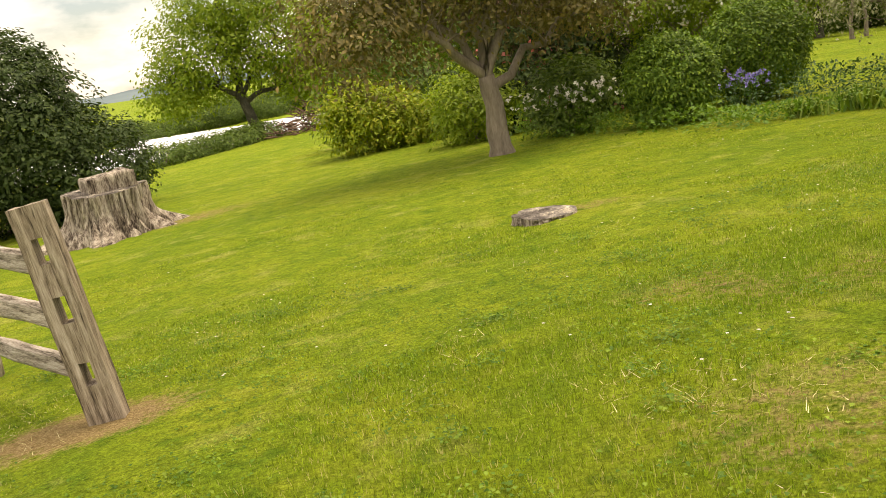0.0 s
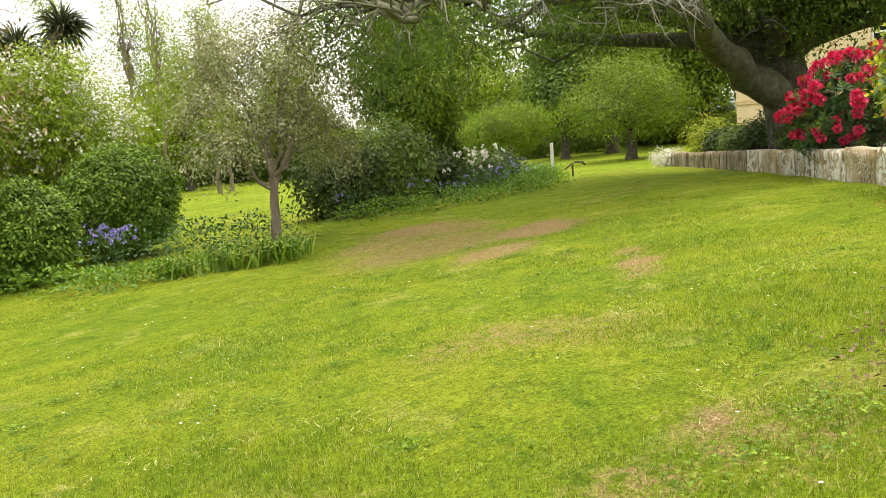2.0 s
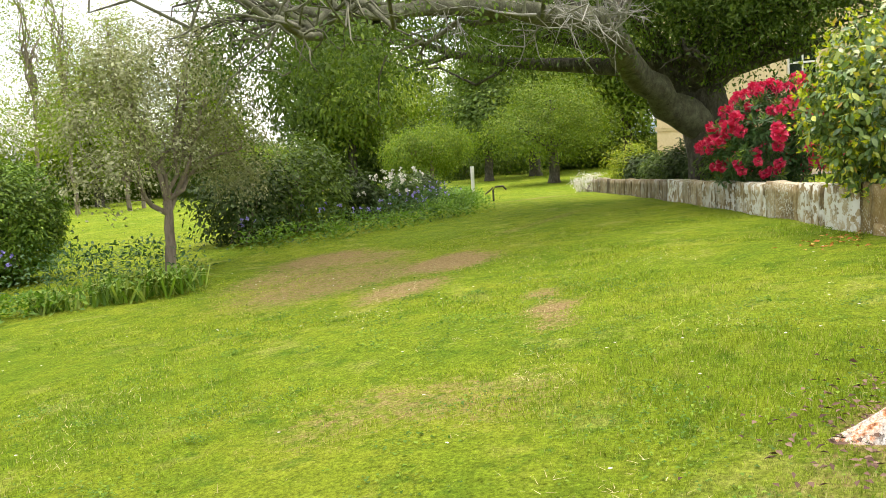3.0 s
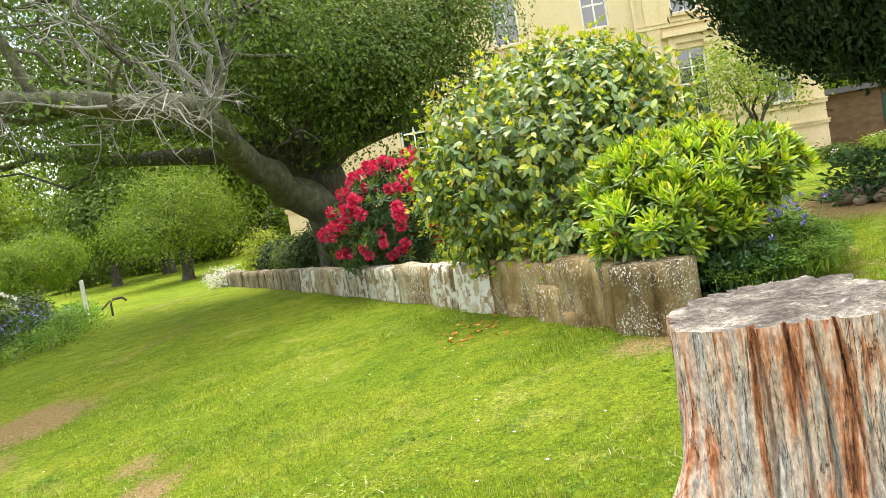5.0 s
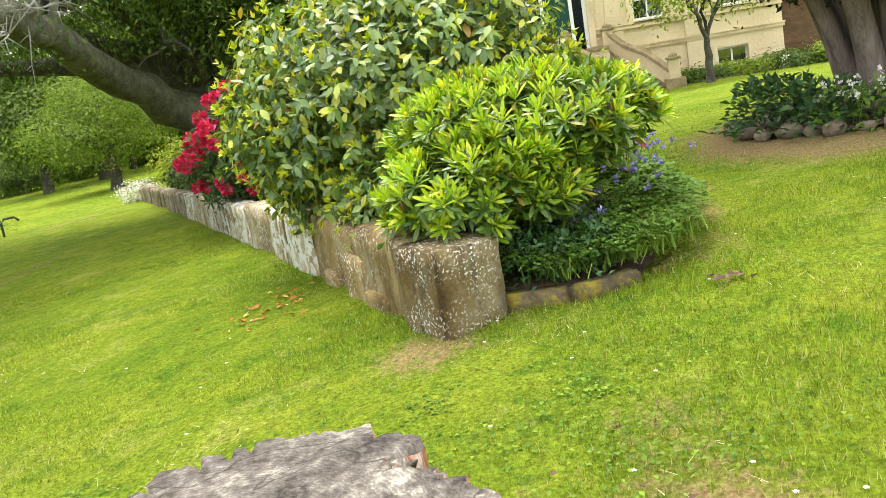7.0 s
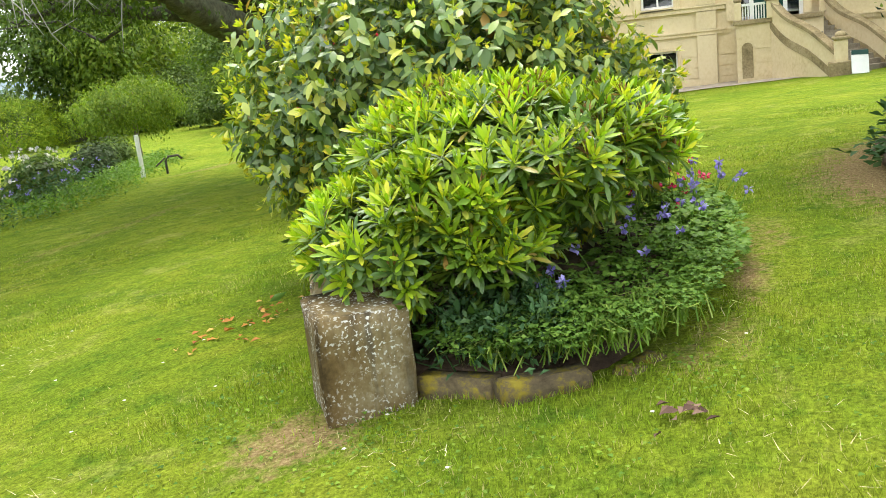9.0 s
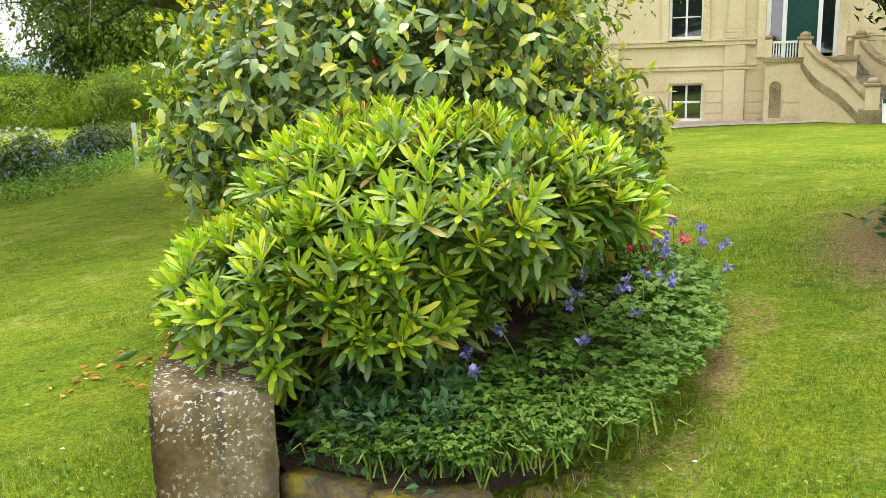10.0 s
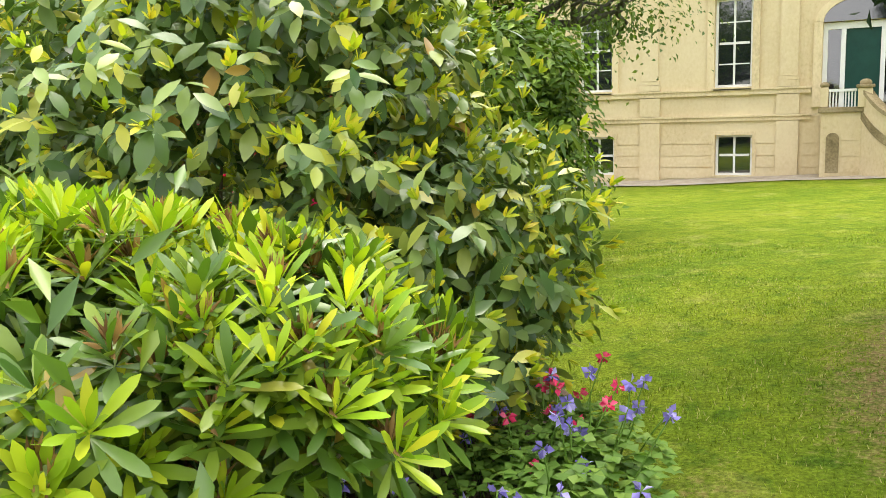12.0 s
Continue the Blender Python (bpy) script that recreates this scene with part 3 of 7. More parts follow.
def tree(name, x, y, trunk_top, radius, lobes, clumps, per, spread, leaf, mats, label, category="tree", limbs=6, twigs=40, lean=(0, 0), droop=0.2,
         shell=0.55, aspect=0.5, flare=1.5, group="", extra=None, crown_label="", seed=1, flat=0.5):
    """lobes and trunk_top are measured from the foot of the tree."""
    rng = np.random.default_rng(seed)
    t = thing(name, x, y, None, label, category, group)
    V, F = [], []
    top = (lean[0], lean[1], trunk_top)
    path = bend((0, 0, -0.15), top, 0, 6, 0.03, rng)
    tube_data(path, [radius * (flare if i == 0 else 1.12 - 0.35 * i / 6) for i in range(7)], 12, V, F, 0.14, rng)
    P, out, c = crown_points(lobes, clumps, per, spread, shell, rng, flat=flat)
    order = rng.permutation(len(lobes))[:limbs] if len(lobes) >= limbs else rng.integers(0, len(lobes), limbs)
    tips = []
    for i in order:
        lb = lobes[i]
        end = Vector(lb[:3]) + Vector(rng.normal(size=3)) * 0.2 * min(lb[3:6])
        start = path[-1] if rng.random() < 0.6 else path[-2]
        p = bend(start, end, 0.06 * (end - start).length, 6, 0.12, rng)
        tube_data(p, [radius * (0.55 - 0.45 * k / 6) for k in range(7)], 7, V, F, 0.15, rng)
        tips.append((p, radius * 0.2))
    for k in range(twigs):
        p, r = tips[rng.integers(len(tips))]
        s = p[rng.integers(2, 7)]
        best = c[rng.integers(0, len(c), 6)]
        e = best[np.argmin(np.linalg.norm(best - np.array(s), axis=1))]
        tube_data(bend(s, e, 0.05, 4, 0.15, rng), [r * 0.7, r * 0.5, r * 0.35, r * 0.22, r * 0.1], 5, V, F, 0, rng)
    link_mesh("trunk", V, F, mats[0], t)
    n = len(P)
    axis, up = leaf_ways(out, rng, droop)
    L = leaf * (0.65 + 0.7 * rng.random(n))
    quads("crown", leaf_quads(P, axis, up, L, L * aspect), mats[1], t, crown_label)
    if extra:
        mat, m, size, nm = extra
        Q, o, _ = crown_points(lobes, m, 5, spread * 0.25, 0.85, rng)
        Q = Q + o * size * 0.4
        ax = unit(rng.normal(size=Q.shape) + o)
        quads(nm, leaf_quads(Q, ax, o, np.full(len(Q), size), np.full(len(Q), size * 0.8)), mat, t)
    return t


def box_bm(bm, x0, x1, y0, y1, z0, z1):
    v = [bm.verts.new(p) for p in ((x0, y0, z0), (x1, y0, z0), (x1, y1, z0), (x0, y1, z0), (x0, y0, z1), (x1, y0, z1), (x1, y1, z1), (x0, y1, z1))]
    for f in ((0, 3, 2, 1), (4, 5, 6, 7), (0, 1, 5, 4), (1, 2, 6, 5), (2, 3, 7, 6), (3, 0, 4, 7)):
        bm.faces.new([v[i] for i in f])
    return v


def box(name, x0, x1, y0, y1, z0, z1, mat, parent=None, label="", bev=0.0):
    bm = bmesh.new()
    box_bm(bm, x0, x1, y0, y1, z0, z1)
    if bev:
        bmesh.ops.bevel(bm, geom=bm.edges[:], offset=bev, segments=2, affect="EDGES", profile=0.6)
    return part(name, bm, mat, parent, label)


def boulder(name, size, mat, parent=None, seed=0, detail=3, rough=0.16):
    bm = bmesh.new()
    bmesh.ops.create_icosphere(bm, subdivisions=detail, radius=1.0)
    off = Vector((seed * 3.7, seed * 1.9, seed * 5.1))
    for v in bm.verts:
        d = noise.fractal(v.co * 1.1 + off, 1.0, 2.0, 4)
        v.co *= 1 + rough * 2 * d
        for i in range(3):      # squared off a little, like broken stone
            v.co[i] = math.copysign(abs(v.co[i]) ** 0.8, v.co[i]) * size[i]
    return part(name, bm, mat, parent, flat=False)


def slab(name, sx, sy, sz, mat, parent=None, seed=0, rough=0.02, cuts=4):
    """A weathered block with uneven faces and worn arrises, standing on z 0."""
    bm = bmesh.new()
    bmesh.ops.create_cube(bm, size=1.0, matrix=Matrix.Translation((0, 0, sz / 2)) @ Matrix.Diagonal((sx, sy, sz, 1)))
    bmesh.ops.bevel(bm, geom=bm.edges[:], offset=0.014, segments=2, affect="EDGES")
    bmesh.ops.subdivide_edges(bm, edges=[e for e in bm.edges if e.calc_length() > 0.09], cuts=cuts, use_grid_fill=True)
    off = Vector((seed * 2.3, seed * 7.1, seed))
    for v in bm.verts:
        p = v.co.copy()
        v.co = p + Vector([noise.fractal(p * 5 + off + Vector((9 * (k == 1), 9 * (k == 2), 0)), 1, 2, 4) for k in range(3)]) * rough
    return part(name, bm, mat, parent, flat=False)


# ---- ground ----
BARE = [(11.0, 8.9, 1.6, 1.1, 0.62), (12.2, 7.7, 0.9, 0.5, 0.8), (10.2, 7.2, 0.8, 0.4, 0.72), (12.9, 9.9, 1.0, 0.9, 0.62), (11.6, 10.2, 1.2, 0.6, 0.6), (8.5, 4.6, 0.35, 0.2, 0.6), (9.1, 4.95, 0.35, 0.2, 0.75), (9.8, 5.3, 0.3, 0.2, 0.7), (6.2, 4.9, 0.7, 0.4, 0.42), (6.6, 4.1, 0.6, 0.35, 0.42),
        (4.3, 2.9, 0.35, 0.25, 0.5), (3.6, 3.6, 0.3, 0.3, 0.45), (2.9, 4.6, 0.3, 0.7, 0.45), (10.05, 1.5, 0.35, 0.3, 0.7), (6.3, 1.95, 0.4, 0.3, 0.8), (6.9, 0.3, 0.7, 0.5, 0.7), (7.2, 1.0, 0.9, 0.6, 0.5), (2.4, 2.0, 0.5, 0.4, 0.4), (4.9, 2.5, 0.5, 0.4, 0.42),
        (15.0, -1.7, 1.7, 0.8, 0.85), (13.5, -2.0, 0.8, 0.7, 0.75), (-1.15, 5.45, 0.6, 0.35, 0.95), (-1.7, 18.6, 2.2, 0.8, 0.55), (3.9, 9.0, 0.5, 0.25, 0.5), (17.0, 8.6, 2.2, 0.2, 0.45), (26.0, 12.6, 3.0, 0.3, 0.5), (12.4, -0.42, 1.2, 0.14, 0.45),
        (2.7, 4.8, 0.45, 0.35, 0.42), (2.1, 2.7, 0.7, 0.55, 0.42), (3.55, 4.2, 0.5, 0.4, 0.4), (5.0, 2.84, 0.25, 0.15, 0.72), (6.5, 4.57, 0.5, 0.4, 0.5), (13.0, 10.6, 1.0, 0.7, 0.75), (12.3, 8.0, 1.0, 0.3, 0.85), (9.1, 4.87, 0.5, 0.14, 0.85), (12.0, -0.46, 0.5, 0.1, 0.75), (11.1, -0.3, 0.4, 0.1, 0.72), (10.8, -0.13, 0.25, 0.1, 0.7), (7.7, 0.35, 0.6, 0.35, 0.75), (12.8, -0.5, 0.5, 0.1, 0.72),
        (3.3, 1.5, 0.4, 0.3, 0.42), (5.4, 2.2, 0.6, 0.3, 0.4), (8.6, 0.4, 0.4, 0.25, 0.42)]


def bareness(x, y):
    b = np.zeros(np.shape(x))
    for cx, cy, rx, ry, s in BARE:
        d = np.sqrt(((x - cx) / rx) ** 2 + ((y - cy) / ry) ** 2)
        b = np.maximum(b, s * np.clip(1.6 - d, 0, 1))
    return b


def axis_steps(lo, hi, fine, reach):
    a = list(np.arange(lo, hi, fine))
    step, p = fine, hi
    right = []
    while p < reach:
        right.append(p)
        step *= 1.25
        p += step
    step, p = fine, lo
    left = []
    while p > -reach:
        step *= 1.25
        p -= step
        left.append(p)
    return np.array(left[::-1] + a + right)


def build_ground():
    xs, ys = axis_steps(-6, 20, 0.2, 2600), axis_steps(-6, 22, 0.2, 2600)
    X, Y = np.meshgrid(xs, ys, indexing="ij")
    near = np.exp(-((X - 8) ** 2 + (Y - 6) ** 2) / 900)
    Z = land(X, Y) + near * (0.012 * np.sin(2.1 * X + 0.7 * Y) + 0.012 * np.sin(1.3 * Y - 0.9 * X + 1) + 0.008 * np.sin(5.1 * X) * np.sin(4.3 * Y))
    n, m = X.shape
    V = np.stack([X, Y, Z], -1).reshape(-1, 3)
    i = np.arange(n * m).reshape(n, m)
    F = np.stack([i[:-1, :-1], i[1:, :-1], i[1:, 1:], i[:-1, 1:]], -1).reshape(-1, 4)
    me = bpy.data.meshes.new("ground")
    me.vertices.add(len(V))
    me.vertices.foreach_set("co", V.ravel().astype(np.float32))
    me.loops.add(F.size)
    me.loops.foreach_set("vertex_index", F.ravel().astype(np.int32))
    me.polygons.add(len(F))
    me.polygons.foreach_set("loop_start", np.arange(0, F.size, 4, dtype=np.int32))
    me.update(calc_edges=True)
    a = me.attributes.new("bare", "FLOAT", "POINT")
    a.data.foreach_set("value", bareness(V[:, 0], V[:, 1]).astype(np.float32))
    return tagged(finish("ground", me, LAWN, flat=False), "sloping mown lawn with dry and bare patches", "lawn", kind="structure")


build_ground()

# ---- the retaining wall and its bed ----
WALL_A, WALL_B = Vector((10.72, 1.52, 0)), Vector((29.8, 12.25, 0))
WALL_D = (WALL_B - WALL_A).normalized()
WALL_N = Vector((WALL_D.y, -WALL_D.x, 0))      # towards the bed


def wall_top(s):
    return 1.04 - 0.038 * s


def build_wall():
    w = thing("retaining_wall", WALL_A.x, WALL_A.y, 0, "long low wall of upright lichened sandstone slabs", "retaining wall", kind="structure")
    w.location = (0, 0, 0)
    rng = random.Random(4)
    s, length, k = 0.0, (WALL_B - WALL_A).length, 0
    ang = math.atan2(WALL_D.y, WALL_D.x)
    while s < length:
        wd = rng.uniform(0.75, 1.5)
        c = WALL_A + WALL_D * (s + wd / 2) + WALL_N * rng.uniform(-0.02, 0.02)
        z0 = ground_at(c.x, c.y) - 0.15
        top = wall_top(s + wd / 2) + rng.uniform(-0.012, 0.012)
        # brown slabs at the near end, darker ones with fewer spots past 10.5 m
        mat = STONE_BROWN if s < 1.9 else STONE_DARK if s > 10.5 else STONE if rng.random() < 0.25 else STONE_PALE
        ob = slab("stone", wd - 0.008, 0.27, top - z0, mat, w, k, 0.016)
        ob.matrix_local = pose(c.x, c.y, z0, rng.uniform(-1.5, 1.5), rng.uniform(-1, 1), math.degrees(ang) + rng.uniform(-1.2, 1.2))
        s += wd
        k += 1
    for s, wd, hh in ((1.05, 0.42, 0.32), (1.75, 0.3, 0.12), (0.62, 0.4, 0.1)):      # low stones at the foot
        c = WALL_A + WALL_D * s - WALL_N * 0.115
        ob = slab("footing_stone", wd, 0.16, hh + 0.1, STONE_BROWN, w, k + 3, 0.01, 3)
        ob.matrix_local = pose(c.x, c.y, ground_at(c.x, c.y) - 0.1, 2, 0, math.degrees(ang) + 3)
        k += 1
    blk = thing("stone_block", 10.5, 1.36, ground_at(10.45, 1.3) - 0.12, "square lichened sandstone block ending the low wall", "stone block")
    ob = slab("stone", 0.5, 0.44, 0.62, STONE_BLOCK, blk, 43, 0.009, 5)
    ob.rotation_euler = (0, 0, ang + 0.12)


build_wall()
BED_EDGE = [(10.55, 1.0), (10.5, 0.45), (10.72, 0.08), (11.1, -0.12), (11.6, -0.25), (12.3, -0.36), (13.0, -0.36), (14.0, 0.05), (15.4, 1.3), (18.0, 3.4), (22.0, 5.8), (26.0, 8.2), (29.5, 10.4)]


def bed_edge(u):
    """A point along the bed's open edge, u from 0 to 1."""
    t = u * (len(BED_EDGE) - 1)
    i = min(int(t), len(BED_EDGE) - 2)
    return Vector((*BED_EDGE[i], 0)).lerp(Vector((*BED_EDGE[i + 1], 0)), t - i)


def bed_inside(x, y):
    poly = BED_EDGE + [(29.8, 12.25), (10.72, 1.52)]
    ins = np.zeros(np.shape(x), bool)
    for (x0, y0), (x1, y1) in zip(poly, poly[1:] + poly[:1]):
        c = (y0 > y) != (y1 > y)
        ins ^= c & (x < (x1 - x0) * (y - y0) / (y1 - y0 + 1e-12) + x0)
    return ins


def build_bed():
    V, F = [], []
    n, m = 60, 8
    for i in range(n + 1):
        e = bed_edge(i / n)
        s = (i / n) ** 1.6
        w = WALL_A.lerp(WALL_B, s)
        for j in range(m + 1):
            p = e.lerp(w, j / m)
            lift = 0.02 + 0.13 * math.sin(min(j / m, 0.75) / 0.75 * math.pi / 2)
            V.append((p.x, p.y, ground_at(p.x, p.y) + lift - (0.1 if j == 0 else 0) + 0.03 * noise.noise(p * 3)))
    for i in range(n):
        for j in range(m):
            a = i * (m + 1) + j
            F.append((a, a + 1, a + m + 2, a + m + 1))
    tagged(link_mesh("bed_soil", V, F, SOIL), "dark soil of the raised flower bed", "soil", kind="structure")
    edging = new("bed_edging")
    tagged(edging, "mossy low stone edging round the bed", "edging", kind="structure")
    rng = random.Random(2)
    u, k = 0.02, 0
    while u < 0.2:
        p, q = bed_edge(u), bed_edge(u + 0.01)
        big = u < 0.15
        ln = rng.uniform(0.26, 0.42) if big else rng.uniform(0.12, 0.2)
        ob = slab("edging_stone", ln, 0.14, 0.2 if big else 0.12, MOSSY, edging, 60 + k, 0.02, 2)
        d = q - p
        ob.matrix_local = pose(p.x, p.y, ground_at(p.x, p.y) - 0.12, 0, 0, math.degrees(math.atan2(d.y, d.x)))
        per = (bed_edge(u + 0.005) - p).length / 0.005
        u += (ln + 0.015) / per
        k += 1


build_bed()

# ---- camellia and rhododendrons ----


def leaf_mesh(name, length, width, mat, droop=0.15, fold=0.18):
    """One oval leaf along +x, folded at the midrib, its tip hanging."""
    V, F = [], []
    prof = ((0.0, 0.06), (0.18, 0.55), (0.45, 1.0), (0.72, 0.8), (0.9, 0.38), (1.0, 0.02))
    for u, w in prof:
        z = -droop * length * u * u
        for s in (-1, 0, 1):
            V.append((u * length, s * w * width / 2, z + (fold * w * width / 2 if s else 0)))
    for i in range(len(prof) - 1):
        for j in (0, 1):
            a = i * 3 + j
            F.append((a, a + 1, a + 4, a + 3))
    me = bpy.data.meshes.new(name)
    me.from_pydata(V, [], F)
    me.materials.append(mat)
    me.polygons.foreach_set("use_smooth", [True] * len(F))
    return me


def many_leaves(name, mats4, length, width, mat, parent, label="", droop=0.15, fold=0.18, blunt=False):
    """Shaped leaves at the given n x 3 x 4 frames (columns: along, across, up, place), joined."""
    prof = np.array(((0.0, 0.08), (0.3, 0.55), (0.62, 1.0), (0.88, 0.75), (1.0, 0.06)) if blunt else ((0.0, 0.06), (0.3, 0.85), (0.6, 0.95), (0.85, 0.5), (1.0, 0.02)))
    u, w = prof[:, 0], prof[:, 1]
    T = np.array([(a * length, s * b * width / 2, -droop * length * a * a + (fold * b * width / 2 if s else 0)) for a, b in zip(u, w) for s in (-1, 0, 1)])
    V = np.einsum("nij,kj->nki", mats4[:, :, :3], T) + mats4[:, None, :, 3]
    k = len(T)
    f = np.array([(i * 3 + j, i * 3 + j + 1, i * 3 + j + 4, i * 3 + j + 3) for i in range(len(prof) - 1) for j in (0, 1)])
    idx = (np.arange(len(V))[:, None, None] * k + f).reshape(-1)
    me = bpy.data.meshes.new(name)
    me.vertices.add(len(V) * k)
    me.vertices.foreach_set("co", V.reshape(-1).astype(np.float32))
    me.loops.add(len(idx))
    me.loops.foreach_set("vertex_index", idx.astype(np.int32))
    me.polygons.add(len(idx) // 4)
    me.polygons.foreach_set("loop_start", np.arange(0, len(idx), 4, dtype=np.int32))
    me.update(calc_edges=True)
    return finish(name, me, mat, parent, label, False)


def single_leaves(mats4, mesh, parent, count):
    """The leaves that are told apart at the front of a bush, each an object on one shared mesh."""
    for m in mats4[:count]:
        ob = new("leaf", mesh)
        ob.parent = parent
        ob.matrix_local = Matrix((*[tuple(r) for r in m], (0, 0, 0, 1)))


def frames(P, axis, up, scale):
    side = unit(np.cross(up, axis))
    nrm = unit(np.cross(axis, side))
    s = np.asarray(scale).reshape(-1, 1)
    return np.stack([axis * s, side * s, nrm * s, P], -1)


def shell_points(lobes, n, rng, lo=0.82, hi=1.06):
    """Places near the skin of a union of ellipsoids, none buried in another."""
    lobes = np.array(lobes, float)
    P, O = [], []
    wgt = (lobes[:, 3] * lobes[:, 4] * lobes[:, 5]) ** (2 / 3)
    while len(P) < n:
        lb = lobes[rng.choice(len(lobes), p=wgt / wgt.sum())]
        d = unit(rng.normal(size=3))
        p = lb[:3] + d * lb[3:6] * rng.uniform(lo, hi)
        if any((((p - q[:3]) / q[3:6]) ** 2).sum() < 0.62 for q in lobes):
            continue
        P.append(p)
        O.append(unit(d / lb[3:6]))
    return np.array(P), np.array(O)


def stems(lobes, base, count, r, mat, parent, rng):
    V, F = [], []
    for k in range(count):
        lb = lobes[rng.integers(len(lobes))]
        e = np.array(lb[:3]) + unit(rng.normal(size=3)) * np.array(lb[3:6]) * rng.uniform(0.4, 0.9)
        b = np.array(base) + np.array([rng.normal() * 0.15, rng.normal() * 0.15, 0])
        tube_data(bend(b, e, 0.08, 5, 0.1, rng), [r * (1 - 0.16 * i) for i in range(6)], 6, V, F, 0.1, rng)
    return tagged(link_mesh("stems", V, F, mat, parent), kind="stuff")


def build_rhododendron(name, x, y, lobes, rosettes, leaf, mats, label, seed, singles=0, lo=0.8):
    """Whorls of long leaves on the skin of the bush: a flat older whorl below, upright new leaves on top."""
    rng = np.random.default_rng(seed)
    z = ground_at(x, y) + 0.2
    t = thing(name, x, y, z, label, "shrub")
    P, O = shell_points(lobes, rosettes, rng, lo)
    keep = (O[:, 2] > -0.35) | (rng.random(len(O)) < 0.3)
    P, O = P[keep], O[keep]
    O = unit(O * 1.1 + np.array([0, 0, 0.85]) + rng.normal(size=O.shape) * 0.32)
    old, fresh = [], []
    for p, o in zip(P, O):
        a = unit(np.cross(o, rng.normal(size=3)))
        b = np.cross(o, a)
        # fewer pale new whorls on the -y side: its shade put into leaf colour
        new_growth = o[2] > -0.05 and rng.random() < (0.9 if p[1] > -0.3 else 0.62)
        for ring, (cnt, lift, sc) in enumerate(((7, 0.25, 1.0), (6, 1.1, 1.0), (4, 2.6, 0.8))):
            f0 = rng.random() * 6.3
            for k in range(cnt):
                f = f0 + 2 * math.pi * k / cnt + rng.normal() * 0.15
                ax = unit(a * math.cos(f) + b * math.sin(f) + o * (lift + rng.normal() * 0.12))
                (fresh if ring and new_growth else old).append(frames(p[None] + o * 0.015 * ring, ax[None], o[None], [sc * rng.uniform(0.8, 1.15)])[0])
    old, fresh = np.array(old), np.array(fresh)
    many_leaves("foliage", old, leaf, leaf * 0.22, mats[0], t, "", 0.16, 0.18, True)
    if singles:
        front = (fresh[:, 0, 3] < -0.3) & (rng.random(len(fresh)) < 0.15)
        single_leaves(fresh[front], leaf_mesh("leaf", leaf, leaf * 0.23, L_RHO_ONE, 0.08, 0.2), t, singles)
        fresh = np.concatenate([fresh[front][singles:], fresh[~front]])
    many_leaves("new_growth", fresh, leaf, leaf * 0.2, mats[1], t, "pale yellow-green new leaves", 0.08, 0.2, True)
    d = unit(np.random.default_rng(2).normal(size=(14, 3)) + [0, 0, 1.2])
    husk = quads("spent_flower", leaf_quads(d * 0.004, d, unit(np.random.default_rng(4).normal(size=(14, 3))), np.full(14, 0.065), np.full(14, 0.014)), L_HUSK, t)
    spent = P[rng.random(len(P)) < np.where((P[:, 1] < -0.1) & (P[:, 2] > 0.5), 0.36, 0.06)]
    spent = spent + np.array([0, 0, 0.035])
    husk.location = spent[0]
    for p in spent[1:]:
        q = new("spent_flower", husk.data)
        q.parent, q.location = t, p
    inner = [(l[0], l[1], l[2], l[3] * 0.85, l[4] * 0.85, l[5] * 0.85) for l in lobes]
    Q, o, _ = crown_points(inner, 900, 4, 0.06, 0.6, rng)
    ax = unit(rng.normal(size=Q.shape) + o)
    quads("inner_foliage", leaf_quads(Q, ax, o, np.full(len(Q), leaf * 1.0), np.full(len(Q), leaf * 0.3)), mats[0], t)
    stems(lobes, (0, 0, -0.1), 14, 0.022, BARK, t, rng)
    return t


